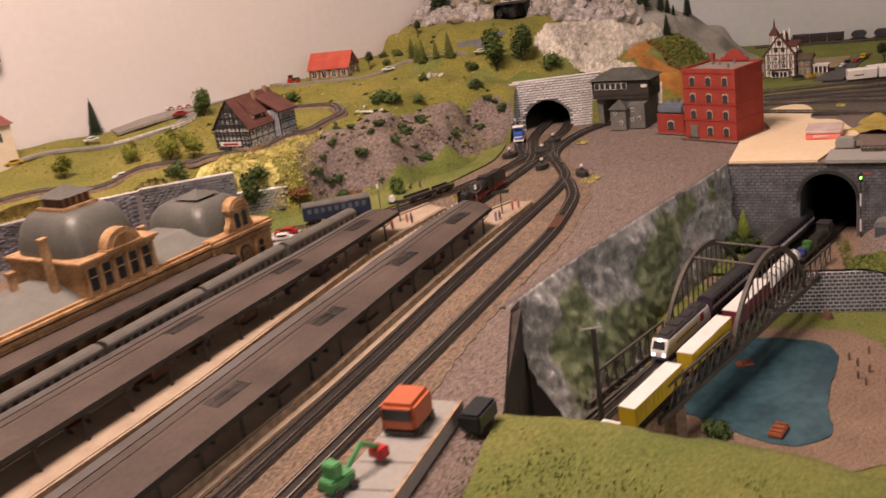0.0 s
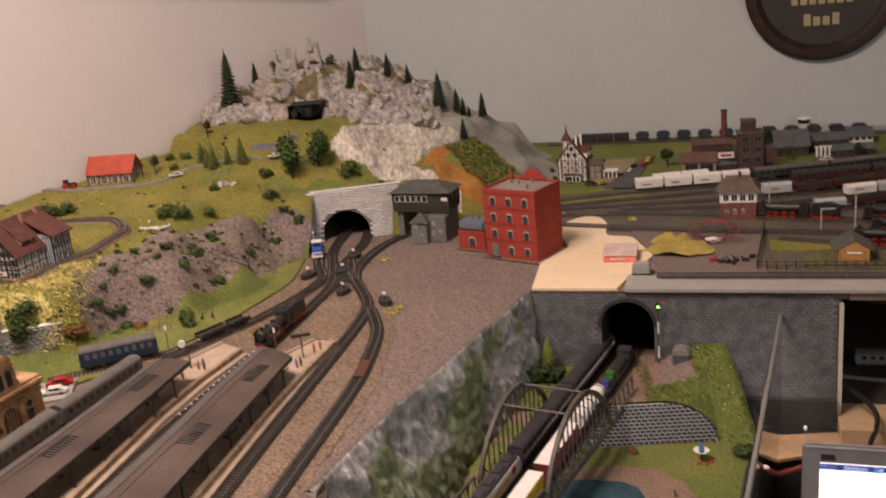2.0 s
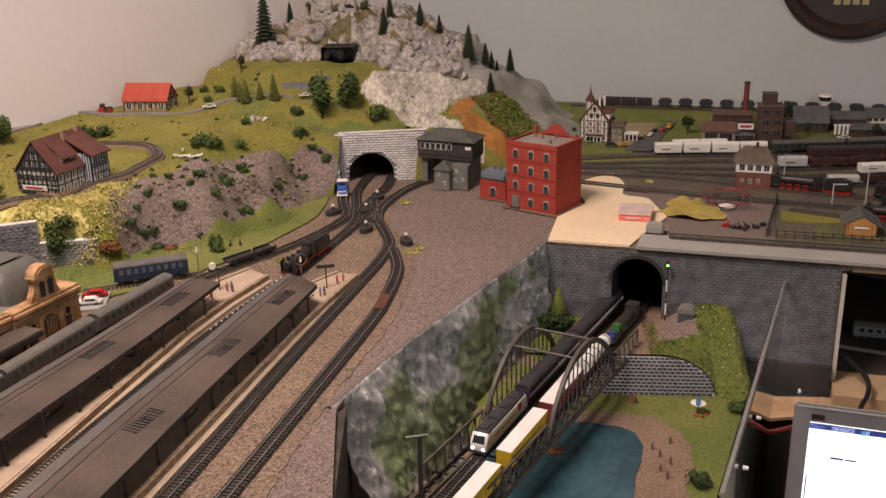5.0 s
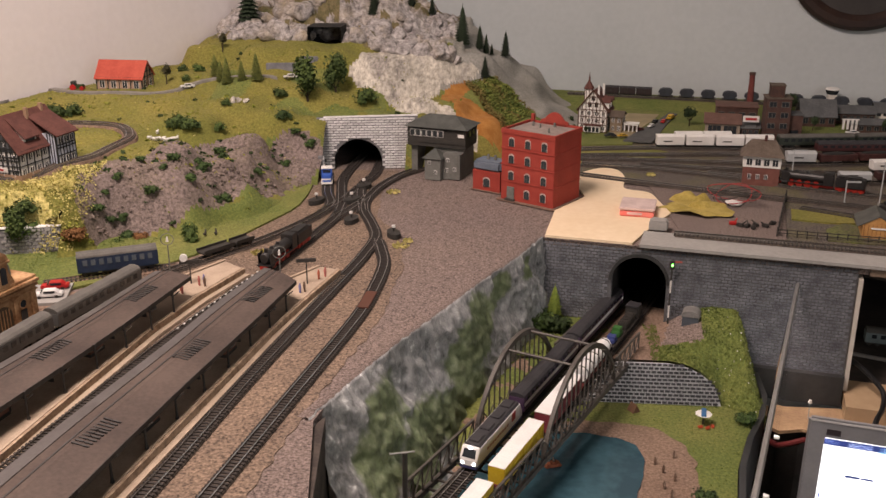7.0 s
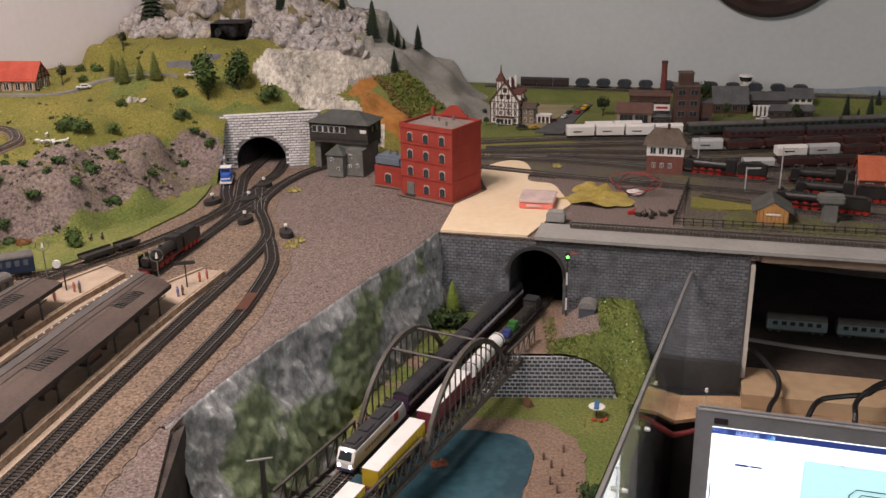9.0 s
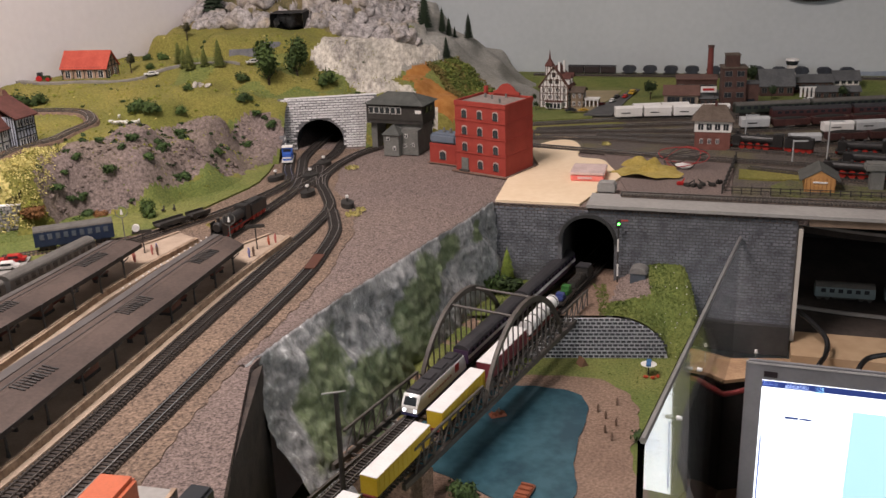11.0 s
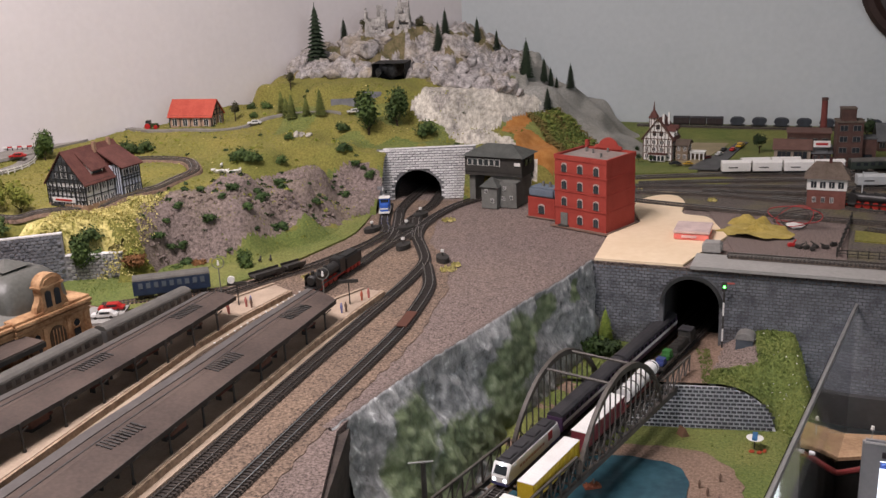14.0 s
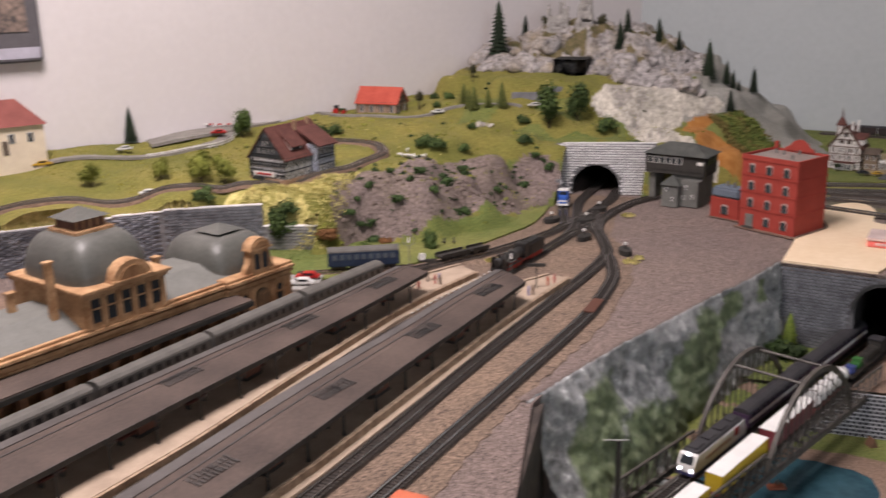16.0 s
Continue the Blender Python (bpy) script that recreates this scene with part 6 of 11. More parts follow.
# ---- buildings ----
def bm_gable(bm, x0, x1, y0, y1, z0, rise, over=0.003, thick=0.0014):
    """Gable roof with its ridge along x."""
    yc = (y0 + y1) / 2
    for s in (-1, 1):
        ye = y0 - over if s < 0 else y1 + over
        k = rise / ((y1 - y0) / 2)
        ze = z0 - over * k
        pts = [(x0 - over, ye, ze), (x1 + over, ye, ze), (x1 + over, yc, z0 + rise), (x0 - over, yc, z0 + rise)]
        lo = [bm.verts.new(p) for p in pts]
        hi = [bm.verts.new((p[0], p[1], p[2] + thick)) for p in pts]
        bm.faces.new(hi)
        bm.faces.new(lo[::-1])
        for i in range(4):
            bm.faces.new((lo[i], lo[(i + 1) % 4], hi[(i + 1) % 4], hi[i]))


def gable_walls(w, d, h, rise):
    bm = bmesh.new()
    bm_box(bm, 0, w, 0, d, 0, h)
    for x in (0.0003, w - 0.0003):
        a = [bm.verts.new(p) for p in ((x, 0, h), (x, d, h), (x, d / 2, h + rise))]
        bm.faces.new(a)
    return bm


def add_window(t, x, y, z, w, h, axis, frame=white_paint, arched=False, out=-1):
    """A recess pane with its frame on a face; axis: the face's normal axis."""
    e = 0.0004
    if axis == "y":
        fr = box(x - w / 2 - 0.0006, x + w / 2 + 0.0006, y - e, y + e, z - 0.0006, z + h + 0.0006)
        gl = box(x - w / 2, x + w / 2, y - 2 * e, y + 2 * e, z, z + h)
        br = box(x - 0.0003, x + 0.0003, y - 3 * e, y + 3 * e, z, z + h)
    else:
        fr = box(x - e, x + e, y - w / 2 - 0.0006, y + w / 2 + 0.0006, z - 0.0006, z + h + 0.0006)
        gl = box(x - 2 * e, x + 2 * e, y - w / 2, y + w / 2, z, z + h)
        br = box(x - 3 * e, x + 3 * e, y - 0.0003, y + 0.0003, z, z + h)
    o = part("window", fr, frame, t)
    part("pane", gl, window_dark, o)
    part("glazing_bar", br, frame, o)


def house(name, label, category, m, w, d, h, rise, wall, roof, rows=2, cols=4, side=2, timber=None, chimney=True, frame=white_paint, base=None, roof_label=""):
    t = thing(name, label, category, m)
    part("wall", gable_walls(w, d, h, rise), wall, t)
    bm = bmesh.new()
    bm_gable(bm, 0, w, 0, d, h, rise)
    part("roof", bm, roof, t, roof_label)
    if base:
        part("plinth", box(-0.0008, w + 0.0008, -0.0008, d + 0.0008, 0, h * 0.22), base, t)
    ww, hh = w / cols * 0.38, h / rows * 0.48
    for r in range(rows):
        z = h / rows * (r + 0.30)
        for c in range(cols):
            x = w / cols * (c + 0.5)
            for y in (0, d):
                add_window(t, x, y, z, ww, hh, "y", frame)
        for c in range(side):
            y = d / side * (c + 0.5)
            for x in (0, w):
                add_window(t, x, y, z, d / side * 0.36, hh, "x", frame)
    if timber:
        e = 0.0009
        for y in (0, d):
            for r in range(rows + 1):
                z = h * r / rows
                part("beam", box(0, w, y - e, y + e, z - 0.0005, z + 0.0007), timber, t)
            for c in range(cols + 1):
                x = w * c / cols
                part("beam", box(x - 0.0006, x + 0.0006, y - e, y + e, 0, h), timber, t)
                if c < cols:
                    bm = bmesh.new()
                    bm_cyl(bm, (x, y, h * 0.5), (x + w / cols * 0.25, y, h * 0.98), 0.0006, 0.0006, 4)
                    part("brace", bm, timber, t)
        for x in (0, w):
            for r in range(rows + 1):
                z = h * r / rows
                part("beam", box(x - e, x + e, 0, d, z - 0.0005, z + 0.0007), timber, t)
            for c in range(side * 2 + 1):
                y = d * c / (side * 2)
                part("beam", box(x - e, x + e, y - 0.0005, y + 0.0005, 0, h + rise * (1 - abs(2 * y / d - 1)) * 0.96), timber, t)
            for k in (0.33, 0.66):
                part("beam", box(x - e, x + e, d * k / 2, d * (1 - k / 2), h + rise * k - 0.0005, h + rise * k + 0.0006), timber, t)
    if chimney:
        part("chimney", box(w * 0.62, w * 0.62 + 0.004, d * 0.5 - 0.002, d * 0.5 + 0.002, h + rise * 0.8, h + rise + 0.006), roof_maroon, t)
    return t


# red brick factory
RBL, RBM = Vector((0.078, 1.452)), Vector((0.152, 1.405))
m = along(RBL, RBM, 1.0)
W, Dp, Hh = (RBM - RBL).length, 0.073, 0.106
fac = thing("brick_factory", "four-storey red brick factory with arched windows and flat roof", "factory", m)
part("wall", box(0, W, 0, Dp, 0.002, Hh - 0.004), brick_red, fac)
part("plinth", box(-0.005, W + 0.004, -0.005, Dp + 0.004, 0, 0.002), mat("card_brown", (0.2, 0.12, 0.09), 0.9), fac)
part("roof", box(0.003, W - 0.003, 0.003, Dp - 0.003, Hh - 0.006, Hh - 0.003), mat("roof_felt", (0.20, 0.16, 0.14), 0.9, (0.27, 0.22, 0.2), 60), fac, "grey-brown flat roof")
for x0, x1, y0, y1 in ((-0.001, W + 0.001, -0.001, 0.002), (-0.001, W + 0.001, Dp - 0.002, Dp + 0.001), (-0.001, 0.002, 0.002, Dp - 0.002), (W - 0.002, W + 0.001, 0.002, Dp - 0.002)):
    part("parapet", box(x0, x1, y0, y1, Hh - 0.007, Hh, 0.0003), brick_red, fac)
for z in (0.030, 0.054, 0.078):
    part("string_course", box(-0.0009, W + 0.0009, -0.0009, Dp + 0.0009, z - 0.0008, z + 0.0008), brick_red, fac)


def arched_window(t, x, y, z, w, h, axis):
    prof = [(-w / 2, 0), (w / 2, 0)] + [(w / 2 * math.cos(a), h - w / 2 * 0.6 + w / 2 * 0.6 * math.sin(a)) for a in [math.pi * i / 8 for i in range(9)]]

    def slab(k, e):
        bm = bmesh.new()
        f = [(x + p[0] * k, y - e, z + p[1] * k) if axis == "y" else (x - e, y + p[0] * k, z + p[1] * k) for p in prof]
        g = [(x + p[0] * k, y + e, z + p[1] * k) if axis == "y" else (x + e, y + p[0] * k, z + p[1] * k) for p in prof]
        a, b = [bm.verts.new(p) for p in f], [bm.verts.new(p) for p in g]
        bm.faces.new(a)
        bm.faces.new(b[::-1])
        for i in range(len(prof)):
            q = (i + 1) % len(prof)
            bm.faces.new((a[i], b[i], b[q], a[q]))
        bmesh.ops.recalc_face_normals(bm, faces=bm.faces)
        return bm
    o = part("window", slab(1.0, 0.0007), mat("window_frame_pale", (0.45, 0.34, 0.31), 0.7), t)
    part("pane", slab(0.84, 0.0011), mat("factory_pane", (0.045, 0.055, 0.06), 0.15), o)
    e = 0.0014
    part("glazing_bar", box(x - 0.0003, x + 0.0003, y - e, y + e, z, z + h * 0.9) if axis == "y" else box(x - e, x + e, y - 0.0003, y + 0.0003, z, z + h * 0.9), iron, o)


for r in range(4):
    for c in range(3):
        x = W * (0.19 + 0.31 * c)
        if not (r == 0 and c == 0):
            arched_window(fac, x, 0, 0.008 + r * 0.0245, 0.0095, 0.0135, "y")
            arched_window(fac, x, Dp, 0.008 + r * 0.0245, 0.0095, 0.0135, "y")
part("door", box(W * 0.19 - 0.006, W * 0.19 + 0.006, -0.0012, 0.001, 0.002, 0.022), sigbox_grey, fac, "grey factory door")
part("door_step", box(W * 0.19 - 0.008, W * 0.19 + 0.008, -0.005, 0, 0.002, 0.0045), wood_black, fac)
bm = bmesh.new()
prof = [(0.24, 0), (0.76, 0), (0.76, 0.004), (0.68, 0.006), (0.64, 0.011), (0.56, 0.0155), (0.50, 0.0165), (0.44, 0.0155), (0.36, 0.011), (0.32, 0.006), (0.24, 0.004)]
fa = [bm.verts.new((W * x, Dp - 0.0035, Hh + z - 0.0005)) for x, z in prof]
fb = [bm.verts.new((W * x, Dp - 0.0005, Hh + z - 0.0005)) for x, z in prof]
bm.faces.new(fa)
bm.faces.new(fb[::-1])
for i in range(len(prof)):
    k = (i + 1) % len(prof)
    bm.faces.new((fa[i], fb[i], fb[k], fa[k]))
bmesh.ops.recalc_face_normals(bm, faces=bm.faces)
part("gable", bm, brick_red, fac, "curved brick gable")
part("gable_chimney", box(W * 0.06, W * 0.12, Dp - 0.006, Dp - 0.001, Hh, Hh + 0.010, 0.0004), brick_red, fac)
for x, y in ((0.02, 0.05), (0.05, 0.06), (0.062, 0.025), (0.035, 0.045)):
    part("vent", cyl((x, y, Hh - 0.003), (x, y, Hh + 0.003), 0.0016, None, 8), sigbox_grey, fac)
# small annex
an = thing("brick_annex", "small red brick annex with a blue-grey roof", "annex", along((0.034, 1.503), (0.076, 1.480), 1.0))
part("wall", box(0, 0.047, 0, 0.03, 0, 0.031), brick_red, an)
part("plinth", box(-0.003, 0.050, -0.003, 0.033, 0, 0.0012), mat("card_brown", (0.2, 0.12, 0.09)), an)
part("roof", box(0.0, 0.047, 0.0, 0.030, 0.031, 0.046, 0.003), mat("roof_bluegrey", (0.10, 0.13, 0.17), 0.6, (0.14, 0.17, 0.21), 60), an, "blue-grey corrugated roof")
arched_window(an, 0.024, 0, 0.007, 0.012, 0.015, "y")
for x in (0.018, 0.030):
    part("vent", cyl((x, 0.015, 0.046), (x, 0.015, 0.053), 0.0025, 0.0018, 8), sigbox_grey, an)

# grey signal box bridging the track
sb = thing("signal_box", "grey signal box with a black glazed upper storey and tiled roof", "signal box", along((-0.070, 1.590), (0.022, 1.563), 1.0))
SW = 0.094
part("tower", box(0.040, SW - 0.004, 0, 0.045, 0, 0.052), sigbox_grey, sb)
part("leg", box(0.0, 0.010, 0.004, 0.042, 0, 0.052), sigbox_grey, sb)
part("deck", box(-0.003, SW, -0.004, 0.048, 0.046, 0.052), wood_black, sb)
part("cabin", box(-0.003, SW, -0.005, 0.049, 0.052, 0.077), wood_black, sb, "black boarded upper storey")
for i in range(6):
    x = 0.006 + i * 0.0095
    o = part("window", box(x - 0.0042, x + 0.0042, -0.0058, -0.0045, 0.062, 0.073), white_paint, sb)
    part("pane", box(x - 0.0034, x + 0.0034, -0.0063, -0.0043, 0.0628, 0.0722), window_dark, o)
for y in (0.012, 0.030):
    o = part("window", box(SW - 0.0005, SW + 0.0008, y - 0.006, y + 0.006, 0.062, 0.073), wood_black, sb)
    part("pane", box(SW - 0.0004, SW + 0.0013, y - 0.005, y + 0.005, 0.063, 0.072), window_dark, o)
part("sign", box(SW - 0.012, SW - 0.002, -0.0062, -0.0046, 0.064, 0.069), white_paint, sb)


def hip_roof(x0, x1, y0, y1, z, rise, over=0.005, inset=None):
    bm = bmesh.new()
    a = [bm.verts.new(p) for p in ((x0 - over, y0 - over, z), (x1 + over, y0 - over, z), (x1 + over, y1 + over, z), (x0 - over, y1 + over, z))]
    ins = (y1 - y0) / 2 if inset is None else inset
    yc = (y0 + y1) / 2
    if x1 - x0 - 2 * ins > 0.002:
        r = [bm.verts.new((x0 + ins, yc, z + rise)), bm.verts.new((x1 - ins, yc, z + rise))]
        fs = ((a[0], a[1], r[1], r[0]), (a[1], a[2], r[1]), (a[2], a[3], r[0], r[1]), (a[3], a[0], r[0]))
    else:
        r = bm.verts.new(((x0 + x1) / 2, yc, z + rise))
        fs = ((a[0], a[1], r), (a[1], a[2], r), (a[2], a[3], r), (a[3], a[0], r))
    for f in fs:
        bm.faces.new(f)
    bm.faces.new(a[::-1])
    return bm


part("roof", hip_roof(-0.003, SW, -0.005, 0.049, 0.077, 0.016), mat("sigbox_roof", (0.05, 0.053, 0.048), 0.85, (0.08, 0.083, 0.075), 60, 0.3), sb, "dark green-grey tiled roof")
part("stair_tower", box(0.036, 0.062, -0.030, -0.006, 0, 0.034), sigbox_grey, sb)
part("stair_roof", hip_roof(0.036, 0.062, -0.030, -0.006, 0.034, 0.014, 0.003), mat("sigbox_roof", (0.05, 0.053, 0.048)), sb)
part("side_wing", box(0.062, SW - 0.004, -0.018, 0.0, 0, 0.040), sigbox_grey, sb)
for x, z, y in ((0.068, 0.012, -0.018), (0.081, 0.014, -0.018), (0.070, 0.028, -0.018), (0.044, 0.025, -0.030), (0.054, 0.010, -0.030)):
    add_window(sb, x, y, z, 0.004, 0.005, "y")


# station building
SA, SBp = Vector((-0.555, 0.460)), Vector((-0.395, 0.983))
st = thing("station_building", "sandstone station building with slate dome roofs and arched pavilions", "station", along(SA, SBp, 0.990))
LS = (SBp - SA).length
part("wall", box(0, LS, 0, 0.12, 0, 0.050), sandstone, st)
for z, e, h in ((0.0440, 0.0015, 0.0020), (0.0490, 0.0030, 0.0026), (0.0540, 0.0052, 0.0032)):
    part("cornice", box(-0.002, LS + 0.002, -e, 0.12, z, z + h, 0.0005), sandstone, st)
part("parapet", box(0, LS, -0.001, 0.004, 0.0572, 0.0600, 0.0004), sandstone, st)
lead = mat("roof_lead", (0.125, 0.125, 0.112), 0.7, (0.17, 0.17, 0.155), 40, 0.2, fine=260, contrast=0.1)


def slope_roof(s0, s1, y0, y1, z, rise):
    """Low hipped lead roof behind the parapet."""
    bm = bmesh.new()
    a = [bm.verts.new(p) for p in ((s0, y0, z), (s1, y0, z), (s1, y1, z), (s0, y1, z))]
    i = 0.035
    b = [bm.verts.new(p) for p in ((s0, y0 + i, z + rise), (s1, y0 + i, z + rise), (s1, y1 - i, z + rise), (s0, y1 - i, z + rise))]
    bm.faces.new(b)
    for k in range(4):
        bm.faces.new((a[k], a[(k + 1) % 4], b[(k + 1) % 4], b[k]))
    return bm


def arch_panel(t, name, s, z, w, h, y, material, deep=0.001):
    prof = [(-w / 2, 0), (w / 2, 0)] + [(w / 2 * math.cos(a), h - w / 2 + w / 2 * math.sin(a)) for a in [math.pi * i / 10 for i in range(11)]]
    bm = bmesh.new()
    a = [bm.verts.new((s + p[0], y - deep, z + p[1])) for p in prof]
    b = [bm.verts.new((s + p[0], y + deep, z + p[1])) for p in prof]
    bm.faces.new(a)
    bm.faces.new(b[::-1])
    for i in range(len(prof)):
        q = (i + 1) % len(prof)
        bm.faces.new((a[i], b[i], b[q], a[q]))
    bmesh.ops.recalc_face_normals(bm, faces=bm.faces)
    return part(name, bm, material, t)


sc = lambda x, y: (Vector((x, y)) - SA).dot((SBp - SA).normalized())
AT0, AT1 = sc(-0.470, 0.731), sc(-0.441, 0.819)
RP0, RP1 = sc(-0.423, 0.893), LS + 0.001
part("wing_roof", slope_roof(AT1, RP0 + 0.02, 0.004, 0.12, 0.0573, 0.016), lead, st, "grey-green lead wing roof")
part("wing_roof", slope_roof(0.004, AT0, 0.004, 0.12, 0.0573, 0.016), lead, st, "grey-green lead wing roof")


def segment(c, w, y0, y1, z, h, material, name):
    """Segmental pediment with its own moulding."""
    prof = [(c + w * math.cos(a), z + h * math.sin(a)) for a in [math.pi * i / 14 for i in range(15)]]
    bm = bmesh.new()
    a = [bm.verts.new((x, y0, zz)) for x, zz in prof]
    b = [bm.verts.new((x, y1, zz)) for x, zz in prof]
    bm.faces.new(a)
    bm.faces.new(b[::-1])
    for i in range(len(prof)):
        q = (i + 1) % len(prof)
        bm.faces.new((a[i], b[i], b[q], a[q]))
    bmesh.ops.recalc_face_normals(bm, faces=bm.faces)
    return part(name, bm, material, st)


# middle attic with an open row of windows
part("attic", box(AT0, AT1, -0.002, 0.115, 0.0572, 0.092), sandstone, st, "sandstone attic storey")
for z, e, h in ((0.090, 0.004, 0.003), (0.094, 0.0075, 0.0032)):
    part("attic_cornice", box(AT0 - e * 0.7, AT1 + e * 0.7, -e, 0.117, z, z + h, 0.0005), sandstone, st)
for k in range(5):
    s = AT0 + (AT1 - AT0) * (0.13 + 0.185 * k)
    part("attic_window", box(s - 0.0045, s + 0.0045, -0.0027, 0.001, 0.0640, 0.0870), window_dark, st)
    part("transom", box(s - 0.0045, s + 0.0045, -0.0033, -0.002, 0.0770, 0.0786), sandstone, st)
for k in range(6):
    s = AT0 + (AT1 - AT0) * (0.04 + 0.184 * k)
    part("pilaster", cyl((s, -0.0035, 0.060), (s, -0.0035, 0.0895), 0.0022, 0.0019, 10), sandstone, st)
AC = AT0 + (AT1 - AT0) * 0.58
segment(AC, 0.022, -0.006, 0.010, 0.0972, 0.019, sandstone, "pediment")
# darker copy of the sandstone: the recess shade is in its colour
segment(AC, 0.015, -0.0072, -0.004, 0.0985, 0.012, mat("sandstone_in_shade", (0.20, 0.095, 0.04), 0.9, (0.34, 0.19, 0.09), 60, 0.5), "pediment_field")
part("pediment_base", box(AC - 0.024, AC + 0.024, -0.008, 0.010, 0.0968, 0.0990, 0.0005), sandstone, st)
# right pavilion with its gable
part("pavilion", box(RP0, RP1, -0.0045, 0.115, 0, 0.0538), sandstone, st, "sandstone pavilion")
for z, e, h in ((0.0440, 0.0060, 0.0020), (0.0490, 0.0075, 0.0026), (0.0538, 0.0095, 0.0036), (0.0574, 0.0060, 0.0030)):
    part("pavilion_cornice", box(RP0 - 0.001, RP1 + 0.002, -e, 0.117, z, z + h, 0.0005), sandstone, st)
RC = (RP0 + RP1) / 2 + 0.002
arch_panel(st, "arch_window", RC, 0.010, 0.020, 0.031, -0.0050, mat("bronze_door", (0.045, 0.028, 0.016), 0.6, (0.09, 0.06, 0.035), 120))
for k in (-0.006, -0.002, 0.002, 0.006):
    part("arch_bar", box(RC + k - 0.0004, RC + k + 0.0004, -0.0066, -0.005, 0.011, 0.038), sandstone, st)
for k in (-1, 1):
    s = RC + k * 0.026
    part("side_window", box(s - 0.0042, s + 0.0042, -0.0052, -0.003, 0.012, 0.029), window_dark, st)
    part("round_window", cyl((s, -0.0054, 0.0355), (s, -0.003, 0.0355), 0.0042, None, 16), window_dark, st)
    part("round_frame", tube([(s + 0.0048 * math.cos(a), -0.0052, 0.0355 + 0.0048 * math.sin(a)) for a in [2 * math.pi * i / 20 for i in range(21)]], 0.0009, 5), sandstone, st)
for k in (-0.039, -0.0155, 0.0155, 0.039):
    part("pilaster", box(RC + k - 0.0024, RC + k + 0.0024, -0.0068, -0.003, 0, 0.0440, 0.0005), sandstone, st)
part("gable", box(RC - 0.0135, RC + 0.0135, -0.006, 0.006, 0.0604, 0.0850, 0.0006), sandstone, st)
for k in (-1, 1):
    arch_panel(st, "gable_window", RC + 0.0058 * k, 0.064, 0.0068, 0.0175, -0.0064, window_dark)
    bm = bmesh.new()
    prof = [(0.0135, 0.0604), (0.021, 0.0604), (0.0195, 0.066), (0.016, 0.071), (0.0135, 0.078)]
    a = [bm.verts.new((RC + k * x, -0.004, z)) for x, z in prof]
    b = [bm.verts.new((RC + k * x, 0.004, z)) for x, z in prof]
    bm.faces.new(a)
    bm.faces.new(b[::-1])
    for i in range(5):
        q = (i + 1) % 5
        bm.faces.new((a[i], b[i], b[q], a[q]))
    bmesh.ops.recalc_face_normals(bm, faces=bm.faces)
    part("gable_scroll", bm, sandstone, st)
part("gable_cornice", box(RC - 0.0160, RC + 0.0160, -0.0078, 0.007, 0.0846, 0.0872, 0.0005), sandstone, st)
segment(RC, 0.0145, -0.0068, 0.006, 0.0870, 0.0115, sandstone, "gable_pediment")
# pediment field again in the darkened sandstone, for its shade
segment(RC, 0.0105, -0.0078, -0.005, 0.0880, 0.0070, mat("sandstone_in_shade", (0.20, 0.095, 0.04)), "pediment_field")
for k in range(13):
    s = 0.022 + k * 0.031
    if s < RP0 - 0.012:
        arch_panel(st, "window", s, 0.006, 0.013, 0.03, -0.0004, window_dark)
        part("pilaster", box(s + 0.0135, s + 0.0175, -0.0022, 0.001, 0, 0.044, 0.0004), sandstone, st)


def dome(s0, s1, y0, y1, z, h, top):
    """Square-plan curb dome with a flat top."""
    bm = bmesh.new()
    cs, cy, rs, ry = (s0 + s1) / 2, (y0 + y1) / 2, (s1 - s0) / 2, (y1 - y0) / 2
    rings = []
    for k in range(12):
        a = k / 11 * math.radians(78)
        w = top + (1 - top) * math.cos(a) ** 0.9
        zz = z + h * math.sin(a) / math.sin(math.radians(78))
        ring = []
        for i in range(40):
            t = 2 * math.pi * i / 40
            c, sn = math.cos(t), math.sin(t)
            q = 0.42
            ring.append(bm.verts.new((cs + rs * w * math.copysign(abs(c) ** q, c), cy + ry * w * math.copysign(abs(sn) ** q, sn), zz)))
        rings.append(ring)
    for k in range(11):
        for i in range(40):
            bm.faces.new((rings[k][i], rings[k][(i + 1) % 40], rings[k + 1][(i + 1) % 40], rings[k + 1][i]))
    bm.faces.new(rings[-1])
    return bm


part("dome", dome(AT0 + 0.002, AT1 - 0.002, 0.006, 0.112, 0.096, 0.043, 0.42), slate, st, "grey-green slate dome", True)
c = (AT0 + AT1) / 2
part("dome_curb", box(c - 0.022, c + 0.022, 0.036, 0.082, 0.138, 0.1425, 0.0006), sandstone, st)
part("lantern", box(c - 0.016, c + 0.016, 0.043, 0.075, 0.1425, 0.1525), mat("lantern_brown", (0.10, 0.045, 0.03), 0.8, (0.16, 0.08, 0.055), 80), st, "dark brown roof lantern")
for k in range(5):
    for y in (0.0424, 0.0756):
        part("lantern_post", box(c - 0.0165 + k * 0.0078, c - 0.0147 + k * 0.0078, y - 0.0006, y + 0.0006, 0.1425, 0.1525), sandstone, st)
part("lantern_roof", hip_roof(c - 0.016, c + 0.016, 0.043, 0.075, 0.1525, 0.010, 0.005), slate, st)
part("dome", dome(RP0 + 0.001, RP1 - 0.002, 0.010, 0.112, 0.0604, 0.036, 0.42), slate, st, "grey-green slate dome", True)
part("lantern", box(RC - 0.014, RC + 0.014, 0.044, 0.074, 0.096, 0.099), iron, st)
